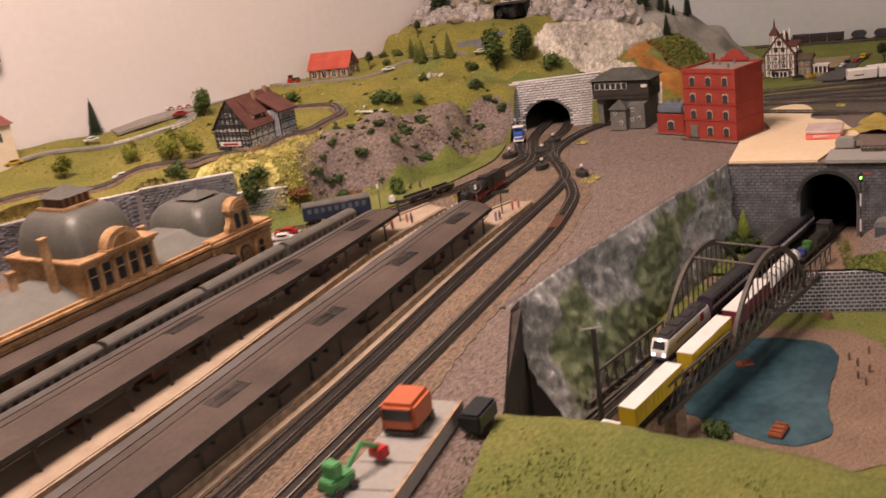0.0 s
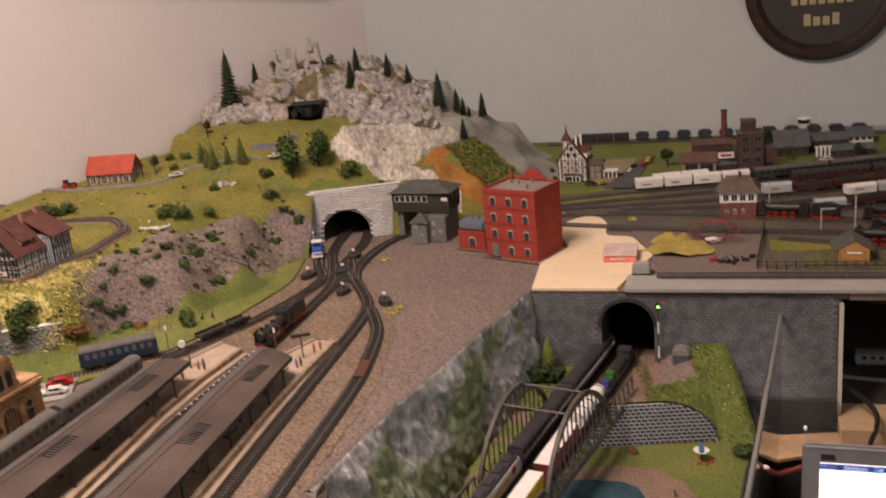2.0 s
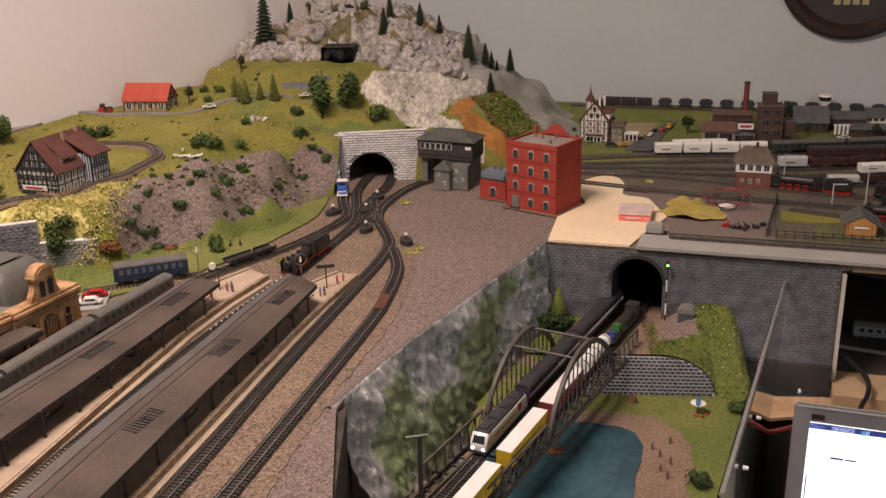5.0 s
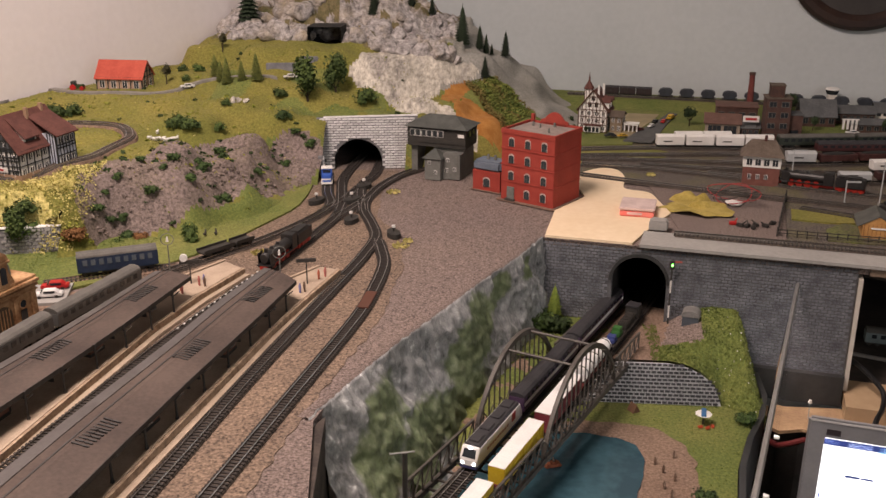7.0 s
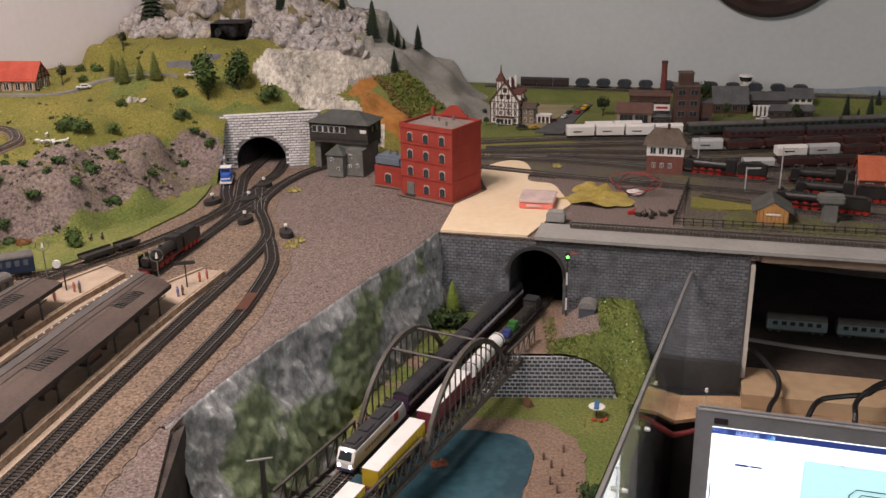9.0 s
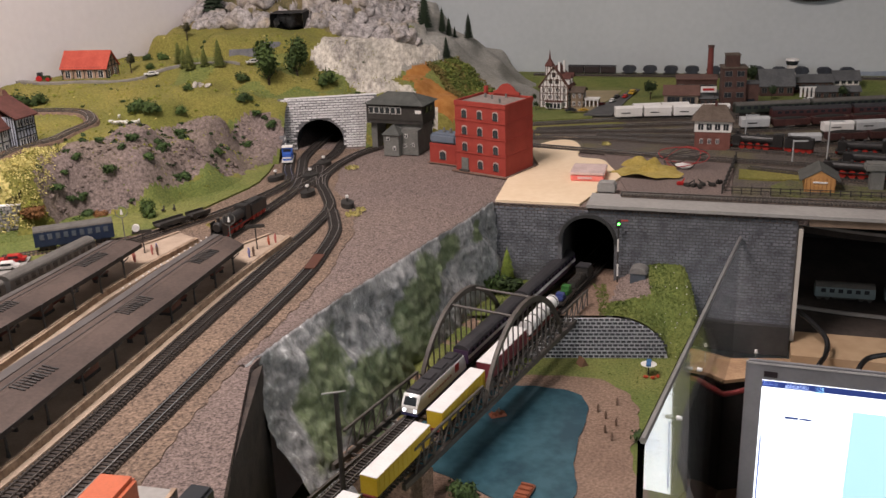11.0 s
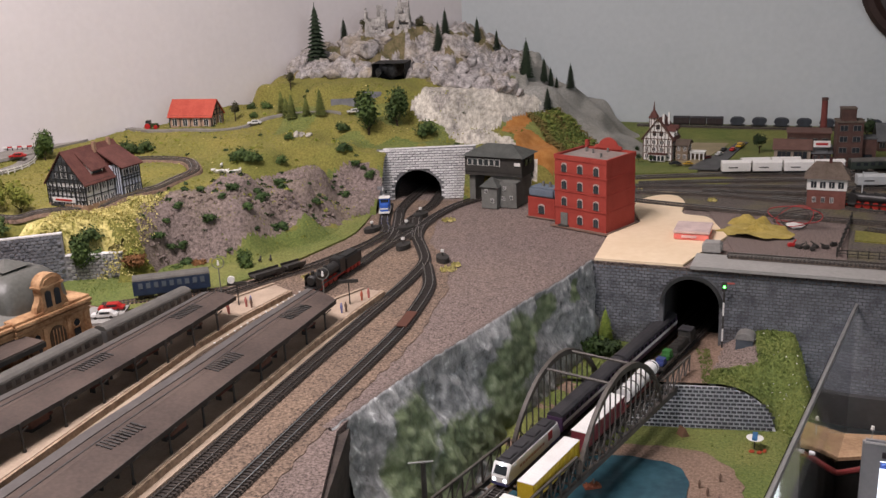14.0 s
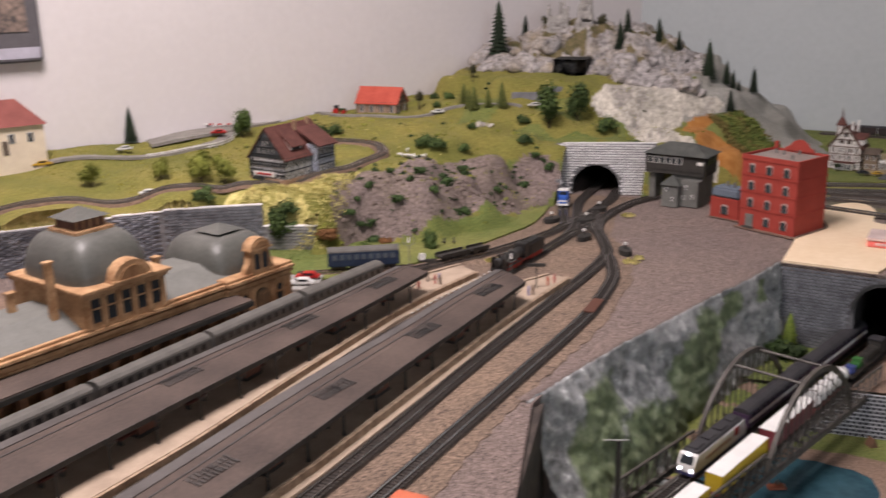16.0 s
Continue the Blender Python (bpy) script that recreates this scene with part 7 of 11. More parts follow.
part("lantern_roof", hip_roof(RC - 0.014, RC + 0.014, 0.044, 0.074, 0.099, 0.008, 0.005), slate, st)
part("dome", dome(0.03, AT0 - 0.10, 0.012, 0.112, 0.0604, 0.045, 0.42), slate, st, "grey-green slate dome", True)
for s, y, h in ((AT1 + 0.034, 0.055, 0.016), (AT1 + 0.012, 0.10, 0.02), (AT0 - 0.03, 0.07, 0.018), (AT0 - 0.012, 0.03, 0.05)):
    part("chimney", box(s - 0.0035, s + 0.0035, y - 0.003, y + 0.003, 0.060, 0.073 + h), sandstone, st)
    part("chimney_cap", box(s - 0.0045, s + 0.0045, y - 0.004, y + 0.004, 0.073 + h, 0.0748 + h), sandstone, st)
CF0, CF1 = Vector((-0.512, 0.440)), Vector((-0.389, 0.893))
scn = thing("station_canopy", "dark felt canopy on brown posts along the station facade", "canopy", along(CF0, CF1, 1.0))
LC = (CF1 - CF0).length
part("roof", sweep([(0, 0.024, 0.030), (LC, 0.024, 0.030)], [(-0.024, 0), (-0.024, 0.002), (0.0, 0.0042), (0.024, 0.0034), (0.024, 0)]), canopy_grey, scn, "dark grey felt roof")
part("fascia", box(-0.001, LC + 0.001, -0.001, 0.001, 0.0265, 0.0318), wood_black, scn)
post_brown = mat("post_brown", (0.15, 0.075, 0.04), 0.8, (0.24, 0.13, 0.07), 80, 0.3)
for i in range(20):
    x = 0.010 + i * (LC - 0.02) / 19
    part("post", box(x - 0.0040, x + 0.0040, 0.002, 0.006, 0, 0.0295), post_brown, scn)
# shade under the canopy put into the wall's darker sandstone
part("back_wall", box(0.002, LC - 0.002, 0.030, 0.034, 0, 0.029), mat("sandstone_in_shade", (0.20, 0.095, 0.04)), scn)


# ---- trees and bushes ----
def leaf_cloud(bm, centre, rx, rz, n, size, rnd, lobes=5):
    blobs = [(Vector(centre), 1.0)]
    for i in range(lobes):
        a = rnd.uniform(0, 6.28)
        blobs.append((Vector(centre) + Vector((math.cos(a) * rx * 0.55, math.sin(a) * rx * 0.55, rnd.uniform(-0.5, 0.6) * rz)), rnd.uniform(0.4, 0.65)))
    for i in range(n):
        c, k = blobs[rnd.randrange(len(blobs))]
        d = Vector((rnd.gauss(0, 1), rnd.gauss(0, 1), rnd.gauss(0, 1))).normalized()
        r = k * rnd.uniform(0.55, 1.16)
        p = c + Vector((d.x * rx * r, d.y * rx * r, d.z * rz * r))
        u = Vector((rnd.gauss(0, 1), rnd.gauss(0, 1), rnd.gauss(0, 1))).normalized()
        w = u.cross(d + Vector((0.1, 0.2, 0.3))).normalized()
        s = size * rnd.uniform(0.6, 1.7)
        bm.faces.new([bm.verts.new(p + u * s), bm.verts.new(p + w * s * 0.8), bm.verts.new(p - u * s), bm.verts.new(p - w * s * 0.8)])
    for c, k in blobs:
        m = Matrix.Translation(c) @ Matrix.Diagonal((rx * k * 0.6, rx * k * 0.6, rz * k * 0.6, 1))
        bmesh.ops.create_icosphere(bm, subdivisions=2, radius=1.0, matrix=m)


def broad_tree(name, label, h, r, leaf, seed, trunk=0.25, n=420, category="tree"):
    rnd = random.Random(seed)
    t = thing(name, label, category)
    bm = bmesh.new()
    bm_cyl(bm, (0, 0, -0.004), (0.0005, 0, h * trunk * 1.6), h * 0.035, h * 0.018, 7)
    for i in range(4):
        a = i * 1.7
        bm_cyl(bm, (0, 0, h * trunk), (math.cos(a) * r * 0.5, math.sin(a) * r * 0.5, h * (trunk + 0.25)), h * 0.014, h * 0.006, 5)
    part("trunk", bm, bark, t)
    bm = bmesh.new()
    leaf_cloud(bm, (0, 0, h * (trunk + (1 - trunk) / 2)), r * 0.8, h * (1 - trunk) * 0.42, int(n * 1.7), h * 0.029, rnd)
    part("crown", bm, leaf, t)
    return t


def bush(name, label, r, leaf, seed, n=260):
    rnd = random.Random(seed)
    bm = bmesh.new()
    leaf_cloud(bm, (0, 0, r * 0.55), r * 0.9, r * 0.65, n * 2, r * 0.095, rnd, 6)
    ob = part(name, bm, leaf)
    return tagged(ob, label, "bush")


def fir(label, h, seed, leaf=None, width=0.17):
    rnd = random.Random(seed)
    t = thing("fir_tree", label, "tree")
    part("trunk", cyl((0, 0, -0.004), (0, 0, h * 0.9), h * 0.022, h * 0.006, 6), bark, t)
    bm = bmesh.new()
    layers = 14
    for k in range(layers):
        u = k / (layers - 1)
        z = h * (0.08 + 0.84 * u)
        r = h * width * (1 - u) ** 0.62 + h * 0.010
        arms = 11
        for i in range(arms):
            a = 2 * math.pi * (i + 0.5 * (k % 2)) / arms + rnd.uniform(-0.2, 0.2)
            rr = r * rnd.uniform(0.75, 1.15)
            tip = Vector((math.cos(a) * rr, math.sin(a) * rr, z - h * 0.035))
            wd = Vector((-math.sin(a), math.cos(a), 0)) * rr * 0.34
            root = Vector((0, 0, z + h * 0.05))
            mid = tip * 0.55 + root * 0.45
            bm.faces.new([bm.verts.new(root), bm.verts.new(mid + wd), bm.verts.new(tip), bm.verts.new(mid - wd)])
        bm_cyl(bm, (0, 0, z - h * 0.02), (0, 0, z + h * 0.08), r * 0.84, h * 0.004, 9)
    part("crown", bm, leaf or leaf_fir, t)
    return t


def plant(proto, spots, group, ground=hill_z):
    """Copies of a plant at (x, y, scale), standing on the ground."""
    for k, s in enumerate(spots):
        z = ground(s[0], s[1]) if callable(ground) else ground
        m = Matrix.Translation((s[0], s[1], z)) @ Matrix.Rotation(k * 2.1, 4, "Z") @ Matrix.Scale(s[2], 4)
        if k == 0:
            proto.matrix_basis = m
            tagged(proto, group=group)
        else:
            c = copy_thing(proto, Matrix.Identity(4))
            c.matrix_basis = m


plant(fir("dark green bottle-brush fir tree on the rocky mountain", 0.118, 1, width=0.22), [(-0.406, 1.902, 0.95), (-0.376, 1.99, 0.5), (-0.18, 1.955, 0.5), (-0.171, 1.985, 0.52), (-0.119, 2.052, 0.52), (-0.076, 2.019, 0.34), (-0.014, 1.976, 0.68), (0.018, 2.0, 0.42), (0.030, 2.01, 0.34), (0.067, 2.037, 0.44), (0.034, 1.879, 0.36), (0.040, 2.03, 0.2), (0.02, 1.68, 0.22)], "mountain firs")
plant(broad_tree("round_tree", "small round dark tree with a bare trunk", 0.035, 0.010, mat("leaf_olive", (0.035, 0.035, 0.015), 0.9, (0.07, 0.065, 0.03), 220), 4, 0.35, 300), [(-0.426, 1.79, 1.0), (-0.222, 2.00, 1.25), (-0.334, 2.00, 1.2), (-0.486, 1.664, 1.05)], "round trees")
plant(broad_tree("leafy_tree", "dark green leafy model tree on the slope", 0.062, 0.020, leaf_mid, 6, 0.06, 800), [(-0.247, 1.653, 1.3), (-0.21, 1.706, 1.15), (-0.311, 1.23, 0.62), (-0.506, 1.172, 1.0), (-0.715, 1.444, 0.85)], "leafy trees")
plant(broad_tree("yellow_tree", "dense yellow-green tree beside the inn", 0.056, 0.026, leaf_light, 8, 0.06, 800), [(-0.645, 1.205, 0.85), (-0.605, 1.203, 0.8), (-0.79, 1.15, 0.7), (-0.70, 1.19, 0.6)], "yellow-green trees")
plant(bush("green_bush", "dark green clump bush on the meadow", 0.016, leaf_mid, 10), [(-0.405, 1.47, 1.0), (-0.385, 1.475, 1.0), (-0.352, 1.507, 0.7), (-0.358, 1.57, 0.55), (-0.292, 1.655, 0.8), (-0.156, 1.681, 1.3), (-0.475, 1.717, 0.6), (-0.447, 1.717, 0.7), (-0.43, 1.752, 0.6), (-0.453, 1.667, 0.5), (-0.608, 1.515, 1.1), (-0.585, 1.52, 1.0), (-0.60, 1.14, 1.0), (-0.40, 1.225, 0.8), (-0.500, 1.184, 1.1), (-0.490, 1.180, 0.9)], "green bushes")
SCRUB = [(-0.425, 1.249), (-0.418, 1.243), (-0.333, 1.362), (-0.341, 1.37), (-0.331, 1.437), (-0.323, 1.42), (-0.331, 1.306), (-0.372, 1.271), (-0.414, 1.266), (-0.297, 1.342), (-0.307, 1.335), (-0.407, 1.251), (-0.398, 1.242), (-0.396, 1.305), (-0.225, 1.56), (-0.236, 1.566), (-0.249, 1.569), (-0.272, 1.575), (-0.262, 1.58), (-0.43, 1.235), (-0.365, 1.30), (-0.276, 1.435), (-0.36, 1.33), (-0.255, 1.52)]
plant(bush("scrub_bush", "low dark green scrub clump on the scree", 0.011, leaf_dark, 12, 160), [(x, y, 0.6 + 0.6 * ((i * 7) % 5) / 5) for i, (x, y) in enumerate(SCRUB)], "scree scrub")
plant(bush("rust_bush", "rust-brown autumn bush at the foot of the hill", 0.016, leaf_rust, 14), [(-0.438, 1.175, 1.0), (-0.381, 1.240, 0.7)], "rust bushes")
plant(fir("small olive-green fir on the meadow", 0.044, 16, mat("leaf_olive_green", (0.055, 0.075, 0.014), 0.9, (0.15, 0.165, 0.035), 200), 0.26), [(-0.383, 1.663, 1.0), (-0.36, 1.672, 0.8), (-0.336, 1.676, 1.1), (-0.395, 1.67, 0.8), (-0.41, 1.69, 0.9)], "meadow firs")
plant(fir("tall dark fir by the far wall", 0.062, 18, None, 0.2), [(-0.865, 1.35, 1.0)], "far firs")
plant(fir("bright green fir at the foot of the cliff", 0.052, 20, mat("leaf_bright", (0.10, 0.15, 0.02), 0.9, (0.2, 0.25, 0.04), 200), 0.24), [(0.155, 1.27, 1.0)], "valley firs", 0.892)
plant(bush("valley_bush", "dense dark green bush in the valley", 0.022, leaf_dark, 22, 380), [(0.138, 1.238, 0.95), (0.157, 1.232, 0.9)], "valley bushes", 0.890)
plant(bush("bank_bush", "dark green bush on the valley bank", 0.014, leaf_dark, 24), [(0.30, 0.93, 1.0), (0.372, 1.095, 0.95), (0.340, 1.235, 0.7), (0.12, 0.83, 1.1), (0.05, 0.80, 0.8), (-0.02, 0.795, 0.8)], "bank bushes", lambda x, y: 0.895 if y > 1.2 else 0.845)


# orchard field in rows
field = thing("crop_field", "green crop rows with yellow and red tips on the ochre slope", "field")
rnd = random.Random(5)
crop_mats = [mat("leaf_crop", (0.06, 0.10, 0.018), 0.9, (0.16, 0.18, 0.03), 160), mat("leaf_crop_pale", (0.085, 0.115, 0.022), 0.9, (0.20, 0.205, 0.045), 160), mat("leaf_crop_red", (0.09, 0.085, 0.02), 0.9, (0.20, 0.14, 0.04), 160)]

for r in range(13):
    f = r / 12
    a = Vector((0.004, 1.840)).lerp(Vector((0.054, 1.890)), f)
    b = Vector((0.072, 1.718)).lerp(Vector((0.124, 1.806)), f)
    bm = bmesh.new()
    for i in range(22):
        p = a.lerp(b, i / 21)
        if not inside(FIELD, p.x, p.y):
            continue
        z = hill_z(p.x, p.y)
        for k in range(13):
            q = Vector((p.x + rnd.uniform(-.0042, .0042), p.y + rnd.uniform(-.0042, .0042), z + rnd.uniform(0.001, 0.009)))
            u = Vector((rnd.gauss(0, 1), rnd.gauss(0, 1), rnd.gauss(0, 1))).normalized() * 0.0022
            w = u.orthogonal().normalized() * 0.0016
            bm.faces.new([bm.verts.new(q + u), bm.verts.new(q + w), bm.verts.new(q - u), bm.verts.new(q - w)])
    part("crop_row", bm, crop_mats[(r * 2) % 3 if r % 4 == 1 else 0 if r % 2 else 1 if r % 3 else 2], field)

# boulders and tufts give the slopes their broken surface
def boulders(name, label, spots, material, seed, smin, smax, sub=2):
    rnd = random.Random(seed)
    ico = bmesh.new()
    bmesh.ops.create_icosphere(ico, subdivisions=sub, radius=1)
    shape = np.array([v.co for v in ico.verts])
    tris = [[v.index for v in f.verts] for f in ico.faces]
    ico.free()
    verts, faces = [], []
    for x, y in spots:
        s = rnd.uniform(smin, smax)
        m = Matrix.Translation((x, y, hill_z(x, y) + s * 0.1)) @ Matrix.Rotation(rnd.uniform(0, 6), 4, "Z") @ Matrix.Diagonal((s, s * rnd.uniform(0.6, 1), s * rnd.uniform(0.5, 1.0), 1))
        k, f = len(verts), min(1.0, 0.010 / s)
        cut = shape.copy()
        for side in range(9):  # split faces
            d = np.array(Vector((rnd.gauss(0, 1), rnd.gauss(0, 1), rnd.gauss(0, 1))).normalized())
            over = np.maximum(cut @ d - rnd.uniform(0.5, 0.85), 0.0)
            cut -= over[:, None] * d
        for co in cut:
            q = m @ Vector(co)
            n = 0.20 * noise.noise(q * (45 + 60 * f)) + 0.15 * noise.noise(q * 190) + 0.08 * noise.noise(q * 420)
            verts.append(q + (q - m.translation) * n)
        faces += [[i + k for i in t] for t in tris]
    me = bpy.data.meshes.new(name)
    me.from_pydata(verts, [], faces)
    me.materials.append(material)
    if sub > 2:
        me.shade_smooth()
    return tagged(new(name, me), label, "rocks", kind="stuff")


rnd = random.Random(77)
boulders("mountain_rocks", "pale grey broken rock outcrops crowning the mountain", [(x, y) for x, y in [(rnd.uniform(-0.45, -0.02), rnd.uniform(1.845, 2.06)) for i in range(84)] if y > 1.905 or abs(x + 0.252) > 0.052], rock, 31, 0.008, 0.021, 3)
boulders("summit_rocks", "pale grey rock wall along the plateau edge", [(-0.42 + 0.40 * i / 37, 1.845 + rnd.uniform(0, 0.03) ) for i in range(38) if not 11 < i < 21], rock, 33, 0.012, 0.024, 3)
crag = [(-0.445 + 0.40 * ((k * 0.618) % 1), 1.862 + 0.06 * ((k * 0.37) % 1) + 0.02 * math.sin(k)) for k in range(46)]
boulders("mountain_crags", "large weathered grey crags below the castle", [p for p in crag if abs(p[0] + 0.252) > 0.050], rock, 32, 0.018, 0.034, 3)
boulders("cave_crags", "grey crags framing the cave mouth", [(-0.300, 1.852), (-0.306, 1.862), (-0.204, 1.852), (-0.196, 1.862), (-0.298, 1.880), (-0.206, 1.880), (-0.252, 1.898), (-0.274, 1.896), (-0.230, 1.896), (-0.262, 1.905), (-0.240, 1.906)], rock, 36, 0.017, 0.027, 3)
boulders("scree_stones", "purple-grey rubble on the scree slope", [(lambda u, v: (-0.44 + 0.24 * u + 0.02 * v, 1.21 + 0.27 * u + 0.06 * v))(rnd.random(), rnd.random()) for i in range(260)], scree, 35, 0.0018, 0.005)
boulders("white_rocks", "white plaster rocks in the meadow", [(-0.337 + rnd.uniform(-.018, .018), 1.593 + rnd.uniform(-.012, .012)) for i in range(9)], chalk, 37, 0.003, 0.007)
bm = bmesh.new()
for i in range(9000):
    x, y = rnd.uniform(-0.95, 0.0), rnd.uniform(1.15, 1.80)
    z = hill_z(x, y)
    if z < 1.004 or -0.23 < x < -0.05 and y < 1.645 or (Vector((x, y)) - CORNER).dot(LN) < 0.01:
        continue
    h = rnd.uniform(0.0012, 0.0034)
    a = rnd.uniform(0, 6.28)
    d = Vector((math.cos(a), math.sin(a), 0)) * h * 0.7
    p = Vector((x, y, z - 0.0005))
    bm.faces.new([bm.verts.new(p - d), bm.verts.new(p + d), bm.verts.new(p + d * 0.3 + Vector((0, 0, h)))])
solo("meadow_tufts", bm, mat("tuft_mix", (0.12, 0.14, 0.02), 0.95, (0.34, 0.31, 0.06), 9, fine=40), "short grass tufts scattered over the hill meadow", "grass", kind="stuff")
bm = bmesh.new()
for i in range(2600):
    u, v = rnd.random(), rnd.random()
    x, y = -0.56 + 0.125 * u, 1.165 + 0.07 * u * v + 0.06 * v
    leaf_p = Vector((x, y, hill_z(x, y) + 0.001))
    for k in range(2):
        q = leaf_p + Vector((rnd.uniform(-.003, .003), rnd.uniform(-.003, .003), rnd.uniform(0, .004)))
        a = Vector((rnd.gauss(0, 1), rnd.gauss(0, 1), rnd.gauss(0, 1))).normalized() * 0.0015
        b = a.orthogonal().normalized() * 0.0009
        bm.faces.new([bm.verts.new(q + a), bm.verts.new(q + b), bm.verts.new(q - a), bm.verts.new(q - b)])
solo("yellow_flowers", bm, yellow_flock, "yellow flowering scrub on the slope below the road", "shrubs", kind="stuff")

def flock(name, label, material, count, spot, hmin, hmax, seed):
    """Static-grass blades standing on a surface."""
    r = random.Random(seed)
    bm = bmesh.new()
    for k in range(count):
        p = spot(r)
        if p is None:
            continue
        h, a = r.uniform(hmin, hmax), r.uniform(0, 6.28)
        d = Vector((math.cos(a), math.sin(a), 0)) * h * 0.45
        p = p - Vector((0, 0, 0.0004))
        bm.faces.new([bm.verts.new(p - d), bm.verts.new(p + d), bm.verts.new(p + Vector((r.uniform(-.5, .5) * h, r.uniform(-.5, .5) * h, h)))])
    return solo(name, bm, material, label, "grass", kind="stuff")


def terrace_spot(r):
    p = terrace_point(r.uniform(0.27, 0.40) if r.random() < 0.8 else r.uniform(0.10, 0.20), r.random())
    return None if 0.285 < p.x < 0.335 and p.y > 1.195 else p


def floor_spot(r):
    x, y = r.uniform(0.0, 0.38), r.uniform(0.85, 1.135)
    return Vector((x, y, PIT_Z)) if (y > 1.09 or x > 0.295) and x < 0.325 + max(0, y - 0.95) * 0.35 else None


flock("valley_flock", "short green static grass on the valley slope", mat("flock_green", (0.065, 0.10, 0.018), 0.95, (0.18, 0.205, 0.05), 30, fine=90, contrast=0.2), 5200, terrace_spot, 0.0015, 0.0038, 3)
flock("bank_flock", "short green static grass round the pond bank", mat("flock_green", (0.06, 0.10, 0.015)), 2200, floor_spot, 0.0012, 0.0030, 4)
flock("board_flock", "short green static grass on the near board", mat("flock_green", (0.06, 0.10, 0.015)), 2600, lambda r: (lambda x, y: Vector((x, y, 1.001)) if y < 0.572 - max(0, x) * 0.38 else None)(r.uniform(-0.045, 0.22), r.uniform(0.40, 0.575)), 0.0012, 0.003, 5)
flock("strip_flock", "short green static grass beside the station tracks", mat("flock_green", (0.06, 0.10, 0.015)), 2600, lambda r: (lambda u, v: Vector((-0.47 + 0.25 * u - 0.05 * v, 1.10 + 0.27 * u + 0.07 * v, 1.002)))(r.random(), r.random()), 0.001, 0.0025, 6)
bm = bmesh.new()
rnd2 = random.Random(12)
for i in range(90):
    p = terrace_spot(rnd2)
    if p is None or p.x < 0.33:
        continue
    bmesh.ops.create_icosphere(bm, subdivisions=1, radius=rnd2.uniform(0.0004, 0.0009), matrix=Matrix.Translation(p + Vector((0, 0, 0.002))))
solo("white_flowers", bm, white_paint, "tiny white flower specks in the valley grass", "flowers", kind="stuff")

def clumps(name, label, material, count, seed, rmin, rmax, place):
    r = random.Random(seed)
    bm = bmesh.new()
    for k in range(count):
        x, y = place(r)
        z = hill_z(x, y)
        if z < 1.01 or -0.23 < x < -0.05 and y < 1.645 or (Vector((x, y)) - CORNER).dot(LN) < 0.02 or inside(FIELD, x, y) or inside(OCHRE, x, y):
            continue
        rad = r.uniform(rmin, rmax)
        for q in range(16):
            d = Vector((r.gauss(0, 1), r.gauss(0, 1), abs(r.gauss(0, 1)))).normalized() * rad * r.uniform(0.4, 1)
            c = Vector((x, y, z)) + Vector((d.x, d.y, d.z * 0.7))
            u = Vector((r.gauss(0, 1), r.gauss(0, 1), r.gauss(0, 1))).normalized() * rad * 0.4
            w = u.orthogonal().normalized() * rad * 0.32
            bm.faces.new([bm.verts.new(c + u), bm.verts.new(c + w), bm.verts.new(c - u), bm.verts.new(c - w)])
    return solo(name, bm, material, label, "plants", kind="stuff")


meadow_spot = lambda r: (r.uniform(-0.72, -0.10), r.uniform(1.25, 1.80))


def scree_spot(r):
    x, y = r.uniform(-0.457, -0.23), r.uniform(1.18, 1.567)
    while not in_scree(x, y):
        x, y = r.uniform(-0.457, -0.23), r.uniform(1.18, 1.567)
    return x, y


clumps("meadow_clumps", "small dark green foam clumps in the meadow", leaf_dark, 48, 71, 0.002, 0.006, meadow_spot)
clumps("olive_clumps", "small olive and yellow foam clumps in the meadow", leaf_light, 120, 72, 0.002, 0.005, meadow_spot)
clumps("scree_clumps", "dark green and brown growth creeping over the scree", leaf_dark, 70, 73, 0.002, 0.0065, scree_spot)
clumps("foot_clumps", "yellow-green growth at the foot of the scree", leaf_light, 26, 74, 0.002, 0.005, lambda r: (lambda u, v: (-0.455 + 0.06 * u + 0.02 * v, 1.175 + 0.03 * u + 0.02 * v))(r.random(), r.random()))
clumps("pale_flecks", "white and pale yellow flecks strewn over the slope", yellow_flock, 150, 75, 0.001, 0.0025, meadow_spot)

# sheep flock
sheep_bm = bmesh.new()
bmesh.ops.create_icosphere(sheep_bm, subdivisions=2, radius=1, matrix=Matrix.Translation((0, 0, 0.0034)) @ Matrix.Diagonal((0.0034, 0.0019, 0.002, 1)))
bmesh.ops.create_icosphere(sheep_bm, subdivisions=1, radius=0.0011, matrix=Matrix.Translation((0.0036, 0, 0.0046)))
for x in (-0.002, 0.002):
    for y in (-0.001, 0.001):
        bm_cyl(sheep_bm, (x, y, 0), (x, y, 0.002), 0.0004, 0.0004, 4)
sheep = solo("sheep_figurine", sheep_bm, white_paint, "tiny white plastic sheep on the meadow", "figurine", group="flock of sheep")
for i in range(11):
    x, y = -0.43 + 0.036 * ((i * 5) % 11) / 11, 1.425 + 0.03 * ((i * 3) % 7) / 7
    m = pose(x, y, hill_z(x, y) + 0.001, 0, 0, i * 50)
    if i == 0:
        sheep.matrix_basis = m
    else:
        copy_thing(sheep, m)

# cave mouth and castle ruin
bm = bmesh.new()
